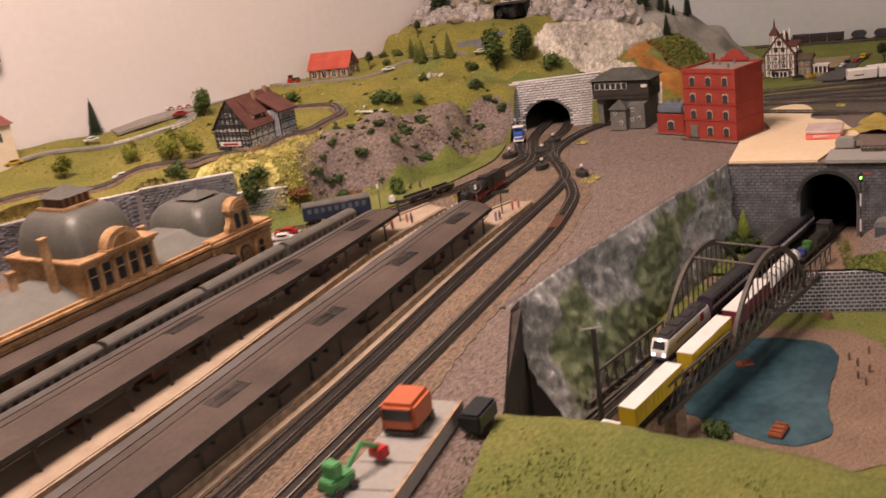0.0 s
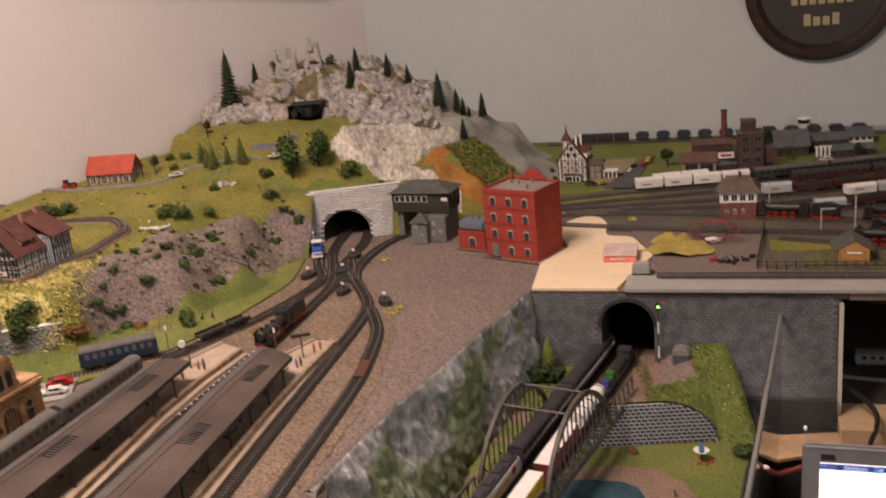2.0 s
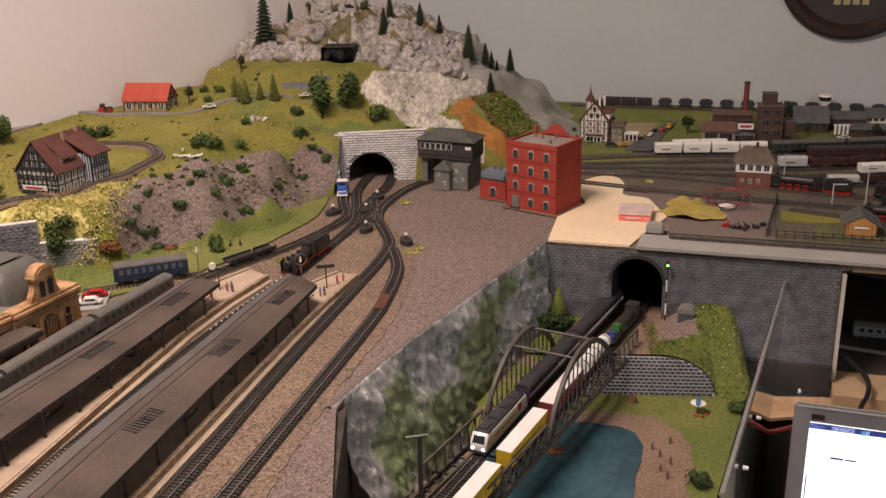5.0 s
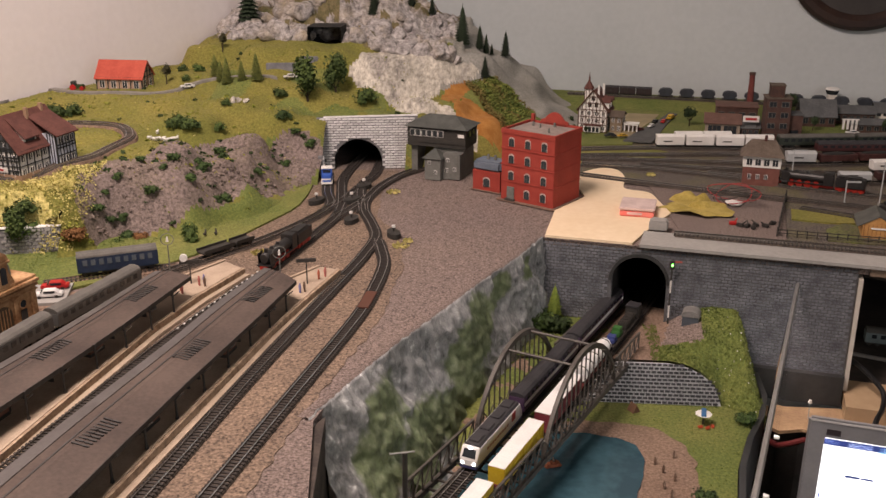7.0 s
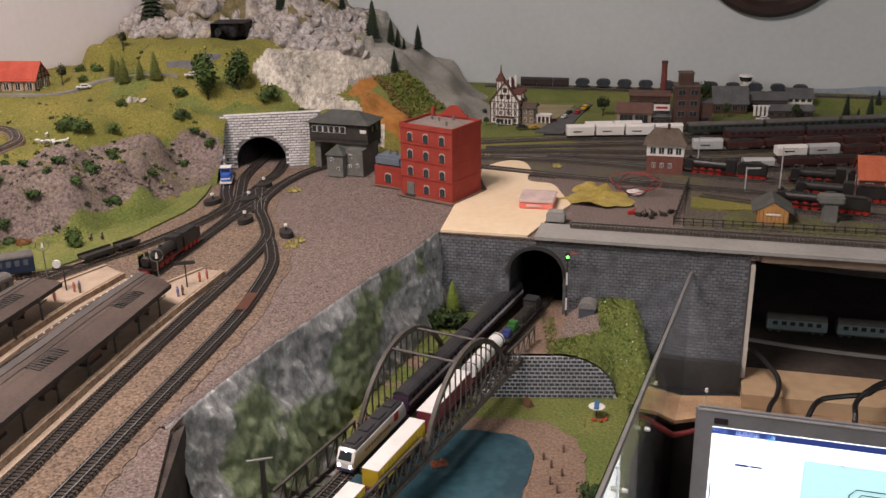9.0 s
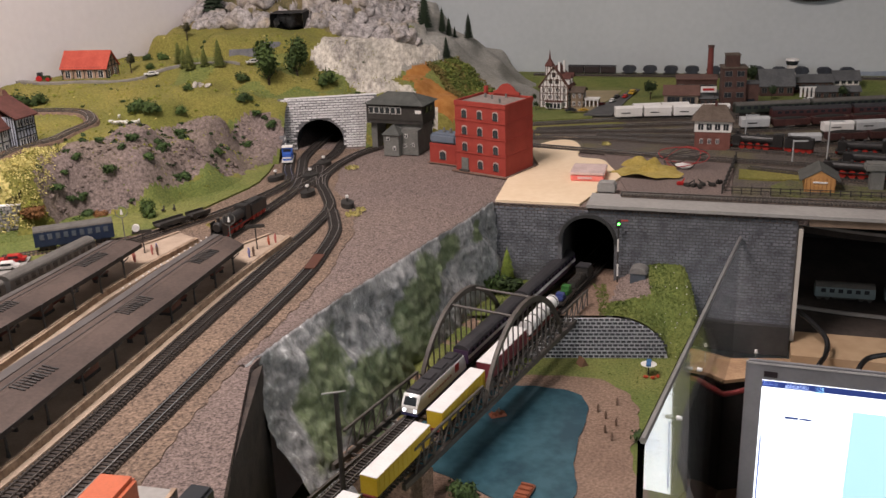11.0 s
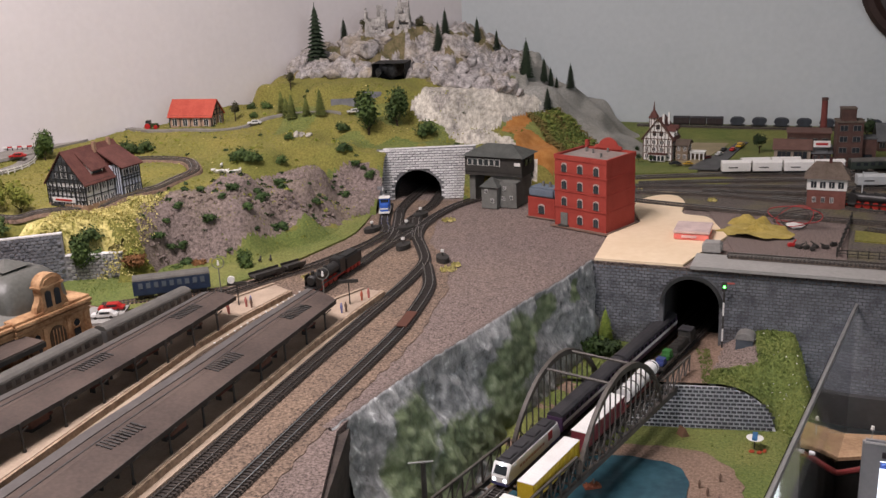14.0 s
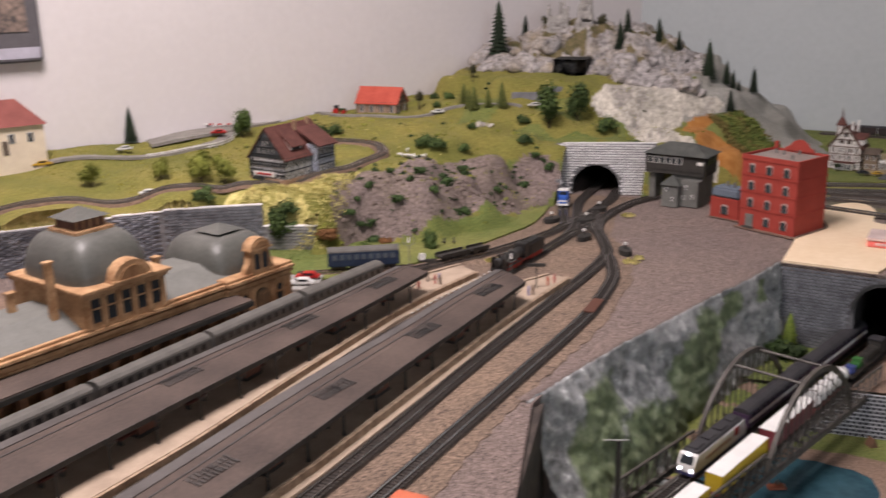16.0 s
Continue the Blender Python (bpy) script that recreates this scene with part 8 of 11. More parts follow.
v = [bm.verts.new(q) for q in ((CAVE[0], CAVE[2], 1.160), (CAVE[1], CAVE[2], 1.160), (CAVE[1], CAVE[2], 1.196), (CAVE[0], CAVE[2], 1.196), (CAVE[0], CAVE[3] + 0.01, 1.160), (CAVE[1], CAVE[3] + 0.01, 1.160), (CAVE[1], CAVE[3] + 0.01, 1.196), (CAVE[0], CAVE[3] + 0.01, 1.196))]
for q in ((0, 1, 5, 4), (1, 2, 6, 5), (2, 3, 7, 6), (3, 0, 4, 7), (4, 5, 6, 7)):
    bm.faces.new([v[k] for k in q])
# open box in black, its colour standing for the shade in the cave
solo("cave_mouth", bm, void_black, "square cave opening in the rock, its darkness coloured black", "cave")
ruin = thing("castle_ruin", "pale grey ruined castle with broken walls on the summit", "ruin", pose(-0.282, 1.985, 1.213, 0, 0, 4))
ruin_stone = mat("ruin_stone", (0.24, 0.225, 0.21), 0.9, (0.54, 0.51, 0.475), 70, 0.6, fine=400, contrast=0.3, spread=0.15)


def broken_tower(name, x, w, d, h, seed, taper, gate=False):
    """Courses of rough blocks round a hollow shaft, more of them missing the higher they lie."""
    r = random.Random(seed)
    bm = bmesh.new()
    bh, bw = 0.0042, 0.0062
    courses = int(h / bh)
    crown = [r.uniform(0.55, 1.0) for k in range(16)]
    for c in range(courses):
        u = c / courses
        hw, hd = w / 2 * (1 - taper * u), d / 2 * (1 - taper * u)
        for side in range(4):
            run = hw if side % 2 == 0 else hd
            n = max(2, round(2 * run / bw))
            for k in range(n):
                a = -run + 2 * run * (k + 0.5) / n
                if u > crown[(side * 4 + int(4 * k / n)) % 16] or r.random() < 0.03 + 0.14 * u:
                    continue
                if side == 0 and (gate and abs(a) < w * 0.20 and u < 0.26 or 0.42 < u < 0.52 and abs(a) < w * 0.16 or 0.66 < u < 0.74 and abs(a) < w * 0.16):
                    continue
                px, py = ((a, -hd), (hw, a), (a, hd), (-hw, a))[side]
                e = run / n * 0.96
                j = r.uniform(-0.0006, 0.0006)
                if side % 2 == 0:
                    bm_box(bm, x + px - e, x + px + e, py - 0.0020 + j, py + 0.0020 + j, c * bh, c * bh + bh * 0.97)
                else:
                    bm_box(bm, x + px - 0.0020 + j, x + px + 0.0020 + j, py - e, py + e, c * bh, c * bh + bh * 0.97)
    part(name, bm, ruin_stone, ruin)


broken_tower("ruin_tower", -0.026, 0.038, 0.028, 0.082, 3, 0.06)
broken_tower("ruin_tower", 0.028, 0.032, 0.026, 0.096, 5, 0.38, True)
for k, (x, y, w, h, d) in enumerate(((-0.008, -0.008, 0.018, 0.016, 0), (-0.060, -0.006, 0.016, 0.012, 10), (0.042, -0.004, 0.020, 0.014, -8), (-0.02, -0.024, 0.040, 0.008, 4))):
    r = random.Random(k)
    bm = bmesh.new()
    for c in range(int(h / 0.004)):
        for b in range(int(w / 0.005)):
            if r.random() > 0.15 + 0.5 * c * 0.004 / h:
                bm_box(bm, b * 0.005, b * 0.005 + 0.0047, -0.002, 0.002, c * 0.004, c * 0.004 + 0.0039)
    o = part("ruin_wall", bm, ruin_stone, ruin)
    o.matrix_basis = pose(x, y, -0.002, 0, 0, d)

# ---- hill road, houses and cars ----
def hill_path(pts, lift=0.002):
    return [Vector((p.x, p.y, hill_z(p.x, p.y) + lift)) for p in smooth([(x, y, 0) for x, y in pts], 8)]


loop = [(-0.90, 0.96), (-0.80, 1.03), (-0.704, 1.115), (-0.62, 1.165), (-0.572, 1.200), (-0.53, 1.225), (-0.494, 1.264), (-0.466, 1.318), (-0.453, 1.372), (-0.456, 1.420), (-0.488, 1.450), (-0.54, 1.462), (-0.60, 1.475)]
hp = hill_path(loop, 0.003)
ht = thing("hill_railway", "single dark branch-line track curving over the hill", "track")
part("shoulder", sweep(hp, [(-0.0115, -0.004), (-0.010, 0.0005), (0.010, 0.0005), (0.0115, -0.004)]), dirt, ht, "tan shoulder of the track bed")
part("track_bed", sweep(hp, [(-0.0085, 0.0), (-0.0075, 0.0028), (0.0075, 0.0028), (0.0085, 0.0)]), track_dark, ht)
for s in (-1, 1):
    u = s * GAUGE / 2
    part("rail", sweep(hp, [(u - 0.0006, 0.0026), (u - 0.0006, 0.0042), (u + 0.0006, 0.0042), (u + 0.0006, 0.0026)]), rail_metal, ht)
for name, pts, w in (("hill_lane", [(-0.68, 1.64), (-0.60, 1.605), (-0.50, 1.61), (-0.44, 1.655), (-0.38, 1.69), (-0.31, 1.71)], 0.006), ("upper_road", [(-1.0, 1.12), (-0.9, 1.20), (-0.80, 1.31), (-0.74, 1.40), (-0.74, 1.50), (-0.72, 1.60)], 0.010)):
    solo(name, sweep(hill_path(pts, 0.0015), [(-w, -0.003), (-w, 0.001), (w, 0.001), (w, -0.003)]), mat("lane_grey", (0.20, 0.185, 0.165), 0.9, (0.27, 0.25, 0.225), 60), "grey lane winding over the hill", "road", kind="structure")


def car(label, m, colour, length=0.026, roof=None):
    t = thing("model_car", label, "car", m, "model cars")
    w, h = length * 0.38, length * 0.30
    part("body", box(0, length, -w / 2, w / 2, h * 0.22, h * 0.62, length * 0.03), colour, t)
    bm = bmesh.new()
    side = [(length * 0.22, h * 0.6), (length * 0.34, h), (length * 0.74, h), (length * 0.88, h * 0.6)]
    a = [bm.verts.new((x, -w * 0.43, z)) for x, z in side]
    b = [bm.verts.new((x, w * 0.43, z)) for x, z in side]
    bm.faces.new(a)
    bm.faces.new(b[::-1])
    for i in range(4):
        k = (i + 1) % 4
        bm.faces.new((a[i], b[i], b[k], a[k]))
    bmesh.ops.recalc_face_normals(bm, faces=bm.faces)
    part("cabin", bm, roof or colour, t)
    for s in (-1, 1):
        part("side_window", box(length * 0.36, length * 0.74, s * w * 0.435 - 0.0002, s * w * 0.435 + 0.0002, h * 0.66, h * 0.92), window_dark, t)
        for x in (length * 0.2, length * 0.78):
            part("wheel", cyl((x, s * w * 0.5, h * 0.22), (x, s * w * 0.38, h * 0.22), h * 0.22, None, 12), iron, t)
    part("windscreen", box(length * 0.24, length * 0.30, -w * 0.38, w * 0.38, h * 0.66, h * 0.84), window_dark, t)
    return t


car_red = mat("car_red", (0.45, 0.02, 0.02), 0.35)
car_white = mat("car_white", (0.72, 0.71, 0.69), 0.35)
car_dark = mat("car_dark", (0.02, 0.022, 0.025), 0.35)
car_orange = mat("car_orange", (0.55, 0.20, 0.02), 0.4)
car("white model car parked beside the station", pose(-0.418, 1.028, 1.004, 0, 0, 15), car_white, 0.030)
car("red model car parked beside the station", pose(-0.422, 1.052, 1.004, 0, 0, 15), car_red, 0.030)
solo("parking_slab", box(-0.005, 0.042, -0.012, 0.045, 0, 0.0035), concrete, "pale parking slab beside the station", "slab", pose(-0.424, 1.02, 1.001, 0, 0, 15))
for label, x, y, d, c in (("white model car on the hill lane", -0.30, 1.712, 20, car_white), ("dark model car on the upper road", -0.735, 1.585, 70, car_dark), ("white model car on the upper road", -0.845, 1.285, 50, car_white), ("orange model car by the church", -0.945, 1.182, 50, car_orange), ("white model car by the branch line", -0.70, 1.135, 40, car_white), ("white model car near the cottage", -0.455, 1.64, 20, car_white)):
    car(label, pose(x, y, hill_z(x, y) + 0.003, 0, 0, d), c, 0.024)

# half-timbered inn
timber_black = mat("timber_black", (0.02, 0.022, 0.022), 0.8)
def inn():
    W, D, H, R = 0.094, 0.066, 0.037, 0.040
    stone = mat("inn_stone", (0.28, 0.17, 0.10), 0.9, (0.36, 0.23, 0.15), 60)
    inn_plaster = mat("inn_plaster", (0.42, 0.42, 0.42), 0.85, (0.60, 0.59, 0.57), 90)
    t = house("half_timbered_inn", "black half-timbered inn with a maroon tiled roof and dormer", "house", pose(-0.516, 1.216, 1.080, 0, 0, 76), W, D, H, R, inn_plaster, roof_maroon, 2, 7, 4, timber_black, False, white_paint, None, "maroon tiled roof")
    part("plinth", box(-0.001, W + 0.001, -0.001, D + 0.001, -0.008, 0.008), stone, t, "brown stone base")
    bm = bmesh.new()
    tri = [(0.001, H), (D - 0.001, H), (D / 2, H + R - 0.001)]
    a, b = [bm.verts.new((-0.0006, y, z)) for y, z in tri], [bm.verts.new((0.0, y, z)) for y, z in tri]
    bm.faces.new(a)
    for i in range(3):
        bm.faces.new((a[i], b[i], b[(i + 1) % 3], a[(i + 1) % 3]))
    bmesh.ops.recalc_face_normals(bm, faces=bm.faces)
    part("gable_cladding", bm, mat("gable_slate", (0.035, 0.042, 0.048), 0.7, (0.085, 0.095, 0.105), 120, 0.3), t, "dark slate-clad gable")
    # gable timbering
    for k in range(9):
        y = D * (k + 0.5) / 9
        top = H + R * (1 - abs(2 * y / D - 1)) * 0.95
        part("beam", box(-0.0012, 0.0, y - 0.0006, y + 0.0006, 0.008, top), timber_black, t)
    for z in (0.013, 0.026, 0.030, H + 0.004, H + 0.014, H + 0.024):
        half = D / 2 * (1 if z < H else 1 - (z - H) / R)
        part("beam", box(-0.0014, 0.0, D / 2 - half, D / 2 + half, z - 0.0008, z + 0.0008), timber_black, t)
    for r, z, n in ((0, H + 0.006, 4), (1, H + 0.016, 2)):
        for k in range(n):
            add_window(t, -0.0002, D / 2 + (k - (n - 1) / 2) * 0.009, z, 0.004, 0.006, "x")
    part("sign_board", box(-0.0022, -0.001, 0.018, 0.058, 0.0105, 0.0165), white_paint, t, "white inn sign board")
    part("sign_lettering", box(-0.0027, -0.001, 0.024, 0.052, 0.0125, 0.0148), car_red, t)
    part("porch", box(-0.004, 0.0, 0.038, 0.060, -0.01, 0.008), timber_black, t)
    # shed dormer on the long slope
    bm = bmesh.new()
    side = [(0.006, H + 0.006), (0.006, H + 0.015), (0.026, H + 0.0325)]
    a = [bm.verts.new((0.020, y, z)) for y, z in side]
    b = [bm.verts.new((0.042, y, z)) for y, z in side]
    bm.faces.new(a)
    bm.faces.new(b[::-1])
    for i in range(3):
        q = (i + 1) % 3
        bm.faces.new((a[i], b[i], b[q], a[q]))
    bmesh.ops.recalc_face_normals(bm, faces=bm.faces)
    part("dormer", bm, white_paint, t, "white boarded dormer")
    part("dormer_window", box(0.023, 0.039, 0.0052, 0.0065, H + 0.0085, H + 0.0130), window_dark, t)
    bm = bmesh.new()
    q = [(0.0175, 0.002, H + 0.0125), (0.0445, 0.002, H + 0.0125), (0.0445, 0.028, H + 0.0352), (0.0175, 0.028, H + 0.0352)]
    lo, hi = [bm.verts.new(p) for p in q], [bm.verts.new((p[0], p[1], p[2] + 0.0015)) for p in q]
    bm.faces.new(hi)
    bm.faces.new(lo[::-1])
    for i in range(4):
        bm.faces.new((lo[i], lo[(i + 1) % 4], hi[(i + 1) % 4], hi[i]))
    part("dormer_roof", bm, roof_maroon, t)
    # cross wing under the long roof
    part("wing", box(0.056, W - 0.002, -0.012, 0.024, -0.010, H + 0.012), mat("bay_blue", (0.36, 0.39, 0.47), 0.8, (0.50, 0.52, 0.58), 70), t, "pale blue half-timbered cross wing")
    part("wing_base", box(0.0555, W - 0.0015, -0.0125, 0.0, -0.012, 0.004), stone, t)
    for k in range(7):
        x = 0.056 + k * 0.0059
        part("beam", box(x, x + 0.0011, -0.0128, -0.0115, 0.004, H + 0.012), timber_black, t)
    for z in (0.008, 0.020, 0.030, 0.034, H + 0.011):
        part("beam", box(0.056, W - 0.002, -0.0130, -0.0116, z - 0.0007, z + 0.0007), timber_black, t)
    for k in range(4):
        part("beam", box(0.0552, 0.0565, -0.012 + k * 0.004, -0.011 + k * 0.004, 0.004, H + 0.012), timber_black, t)
    for z in (0.011, 0.036):
        for k in range(3):
            add_window(t, 0.0635 + k * 0.0110, -0.0124, z, 0.0060, 0.0075, "y")
    bm = bmesh.new()
    q = [(0.053, -0.017, H + 0.009), (W + 0.002, -0.017, H + 0.009), (W + 0.002, 0.026, H + 0.0325), (0.053, 0.026, H + 0.0325)]
    lo, hi = [bm.verts.new(p) for p in q], [bm.verts.new((p[0], p[1], p[2] + 0.0018)) for p in q]
    bm.faces.new(hi)
    bm.faces.new(lo[::-1])
    for i in range(4):
        bm.faces.new((lo[i], lo[(i + 1) % 4], hi[(i + 1) % 4], hi[i]))
    part("wing_roof", bm, roof_maroon, t)
    for x, y in ((0.050, 0.026), (0.082, 0.030)):
        part("chimney", box(x, x + 0.0045, y - 0.0025, y + 0.0025, H + R - 0.010, H + R + 0.0055, 0.0004), stone, t)
    return t


inn()
house("red_roof_cottage", "small half-timbered cottage with a bright red roof", "cottage", pose(-0.592, 1.632, 1.114, 0, 0, -3), 0.078, 0.045, 0.024, 0.024, mat("barn_wall", (0.30, 0.19, 0.13), 0.85, (0.42, 0.29, 0.21), 60, 0.3), roof_red, 1, 4, 2, timber_black, False, white_paint, None, "bright red tiled roof")
t = thing("model_tractor", "dark brown and green tractor beside the cottage", "tractor", pose(-0.625, 1.628, 1.117, 0, 0, 10))
part("hood", box(0, 0.012, -0.004, 0.004, 0.003, 0.009, 0.0008), leaf_dark, t)
part("cab", box(-0.008, 0.0, -0.005, 0.005, 0.004, 0.015, 0.0008), window_dark, t)
for x, r in ((-0.005, 0.005), (0.009, 0.0035)):
    for s in (-1, 1):
        part("wheel", cyl((x, s * 0.0045, r), (x, s * 0.0065, r), r, None, 14), car_red, t)
# small stone wall and hut roof below the plateau
solo("field_wall", box(0, 0.052, 0, 0.006, -0.004, 0.017, 0.001), mat("field_stone", (0.14, 0.145, 0.16), 0.9, (0.22, 0.22, 0.235), 80, 0.5), "blue-grey stone wall on the slope", "wall", pose(-0.335, 1.735, 1.130, 0, 0, 8))
solo("slate_shelter", box(0, 0.034, 0, 0.012, 0, 0.026, 0.002), mat("field_stone", (0.14, 0.145, 0.16)), "blue-grey slate shelter on the slope", "shelter", pose(-0.280, 1.750, 1.130, 0, 0, 8))
# church and low building far left
ch = thing("village_church", "cream village hall with a hipped dark red roof", "building", pose(-0.894, 1.189, 1.119, 0, 0, 55))
part("wall", box(-0.13, 0, 0, 0.060, -0.035, 0.040), mat("church_cream", (0.72, 0.62, 0.48), 0.85, (0.64, 0.54, 0.42), 60), ch)
part("roof", hip_roof(-0.13, 0, 0, 0.060, 0.040, 0.036, 0.005, 0.028), mat("roof_dullred", (0.20, 0.055, 0.045), 0.8, (0.25, 0.075, 0.06), 60, 0.3), ch, "dark red hipped roof")
for k in range(4):
    add_window(ch, -0.02 - 0.026 * k, 0, 0.016, 0.008, 0.013, "y")
part("door", box(-0.060, -0.052, -0.001, 0.0, 0.0, 0.020), roof_brown, ch, "brown door")
# white fence and kerb dashes along the upper road
fence_w = thing("road_fence", "low white wooden fence beside the upper road", "fence")
fp = hill_path([(-0.80, 1.30), (-0.765, 1.345), (-0.747, 1.366), (-0.733, 1.388), (-0.724, 1.423), (-0.728, 1.452)], 0.0)
for k, p in enumerate(fp):
    if k % 3 == 0:
        part("post", box(p.x - 0.0008, p.x + 0.0008, p.y - 0.0008, p.y + 0.0008, p.z - 0.002, p.z + 0.0075), white_paint, fence_w)
for z in (0.0028, 0.0062):
    part("rail", sweep([p + Vector((0, 0, z)) for p in fp], [(-0.0005, -0.0008), (-0.0005, 0.0008), (0.0005, 0.0008), (0.0005, -0.0008)]), white_paint, fence_w)
solo("upper_square", sweep(hill_path([(-0.84, 1.36), (-0.80, 1.40), (-0.765, 1.45), (-0.75, 1.49)], 0.0022), [(-0.03, -0.004), (-0.03, 0.0008), (0.03, 0.0008), (0.03, -0.004)]), mat("lane_grey", (0.20, 0.185, 0.165)), "grey paved square beside the upper road", "road", kind="structure")
dashes = thing("barrier", "red and white striped barrier along the square", "barrier")
dp = hill_path([(-0.85, 1.42), (-0.804, 1.456), (-0.747, 1.476)], 0.004)
for k in range(len(dp) - 1):
    part("barrier_rail", sweep([dp[k], dp[k + 1]], [(-0.0008, 0.003), (-0.0008, 0.0055), (0.0008, 0.0055), (0.0008, 0.003)]), white_paint if k % 2 else car_red, dashes)
    part("barrier_post", box(dp[k].x - 0.0006, dp[k].x + 0.0006, dp[k].y - 0.0006, dp[k].y + 0.0006, dp[k].z - 0.006, dp[k].z + 0.003), iron, dashes)
car("yellow model van on the upper road", pose(-0.912, 1.172, hill_z(-0.912, 1.172) + 0.004, 0, 0, 50), mat("car_yellow", (0.60, 0.36, 0.03), 0.4), 0.030)
car("red model car on the paved square", pose(-0.755, 1.412, hill_z(-0.755, 1.412) + 0.004, 0, 0, 20), car_red, 0.026)
for i, (x, y, r) in enumerate(((-0.083, 1.473, 0.9), (-0.042, 1.237, 1.0), (-0.214, 1.198, 0.9), (-0.035, 1.255, 0.6), (0.20, 1.66, 0.8), (0.31, 1.60, 0.7))):
    rr = random.Random(60 + i)
    bm = bmesh.new()
    for k in range(160):
        a, d = rr.uniform(0, 6.28), 0.011 * r * math.sqrt(rr.random())
        p = Vector((d * math.cos(a), d * math.sin(a), 0))
        h = rr.uniform(0.0015, 0.0045)
        u = Vector((math.cos(a * 3), math.sin(a * 3), 0)) * h * 0.4
        bm.faces.new([bm.verts.new(p - u), bm.verts.new(p + u), bm.verts.new(p + Vector((0, 0, h)))])
    solo("grass_tuft", bm, yellow_flock, "yellow-green grass tuft on the gravel", "grass", pose(x, y, 1.0005), "gravel tufts")


# ---- yard beyond the ledge ----
patch("yard_gravel", [(0.32, 1.30), (0.444, 1.280), (0.489, 1.486), (0.43, 1.505), (0.30, 1.56)], gravel, "purple-grey gravel between the board and the fence", 1.0)
patch("yard_ground", [(0.445, 1.280), (0.55, 1.255), (1.1, 1.14), (1.7, 1.3), (1.7, 1.86), (0.95, 1.90), (0.55, 1.86), (0.35, 1.84), (0.20, 1.80), (0.15, 1.72), (0.18, 1.62), (0.301, 1.561), (0.431, 1.506), (0.490, 1.487)], blend("yard_earth", ((0.045, 0.036, 0.031), (0.165, 0.138, 0.12)), ((0.08, 0.072, 0.03), (0.20, 0.175, 0.085)), 0.95, 330, 11, 0.34, 0.10, 0.9, spread=0.08), "dark brown ballast of the freight yard", 1.0)
patch("yard_green_near", [(0.475, 1.385), (0.52, 1.372), (0.555, 1.372), (0.56, 1.40), (0.52, 1.425), (0.485, 1.43)], meadow, "patchy olive grass by the shed", 1.0025)
patch("yard_green_a", [(0.16, 1.700), (0.26, 1.702), (0.34, 1.712), (0.37, 1.740), (0.34, 1.765), (0.19, 1.758)], meadow, "yellow-green grass between the tracks", 1.0012, rag=0.004)
patch("yard_green_b", [(0.17, 1.78), (0.30, 1.80), (0.305, 1.845), (0.26, 1.88), (0.15, 1.90)], grass, "green grass before the villa", 1.0025)
patch("meadow_back", [(0.16, 1.90), (0.29, 1.88), (0.36, 1.845), (0.56, 1.87), (1.7, 1.90), (1.7, 1.92), (1.6, 1.95), (0.3, 2.20), (0.14, 2.22)], grass, "green meadow behind the yard", 1.0035)
bm = bmesh.new()
prof = [Vector((x, back_y(x) - d, z)) for x, d, z in ((0.14, 0.13, 1.0), (0.14, 0.075, 1.0145), (0.14, 0.003, 1.0145))]
prof2 = [Vector((x, back_y(x) - d, z)) for x, d, z in ((1.72, 0.13, 1.0), (1.72, 0.075, 1.0145), (1.72, 0.003, 1.0145))]
for i in range(2):
    bm.faces.new([bm.verts.new(p) for p in (prof[i], prof2[i], prof2[i + 1], prof[i + 1])])
setting("embankment", bm, grass, "green railway embankment along the back wall", "embankment")
patch("yard_road", [(0.285, 1.815), (0.335, 1.805), (0.352, 1.86), (0.378, 1.95), (0.412, 2.05), (0.397, 2.06), (0.357, 1.965), (0.318, 1.89)], mat("road_grey", (0.07, 0.07, 0.07), 0.9, (0.10, 0.10, 0.098), 60), "grey model road past the villa", 1.0055)
patch("yard_square", [(0.265, 1.845), (0.300, 1.850), (0.330, 1.925), (0.362, 2.0), (0.375, 2.045), (0.26, 2.06), (0.27, 1.93)], mat("square_tan", (0.26, 0.21, 0.12), 0.9, (0.33, 0.27, 0.16), 30), "tan gravel square behind the villa", 1.0045)

YARD = {
    "a": [(0.12, 1.622), (0.193, 1.592), (0.30, 1.548), (0.43, 1.498), (0.577, 1.450), (0.70, 1.405), (0.95, 1.33), (1.2, 1.27)],
    "b": [(0.10, 1.655), (0.193, 1.652), (0.33, 1.628), (0.44, 1.585), (0.52, 1.545), (0.62, 1.505), (0.80, 1.45), (1.2, 1.36)],
    "c": [(0.10, 1.672), (0.20, 1.690), (0.36, 1.685), (0.55, 1.676), (0.69, 1.697), (0.87, 1.719), (1.3, 1.77)],
    "d": [(0.12, 1.735), (0.203, 1.752), (0.35, 1.774), (0.55, 1.783), (0.75, 1.812), (0.92, 1.838), (1.4, 1.90)],
    "e": [(0.30, 1.66), (0.45, 1.635), (0.60, 1.628), (0.74, 1.644), (0.85, 1.660), (1.3, 1.72)],
    "f": [(0.40, 1.615), (0.50, 1.585), (0.61, 1.573), (0.76, 1.586), (0.95, 1.60), (1.3, 1.65)],
    "g": [(0.20, 1.71), (0.33, 1.725), (0.45, 1.735), (0.60, 1.745), (0.9, 1.775), (1.3, 1.82)],
    "h": [(0.35, 1.803), (0.43, 1.812), (0.52, 1.816)],
    "i": [(0.50, 1.435), (0.56, 1.402), (0.632, 1.364), (0.72, 1.337), (0.90, 1.29)],
}
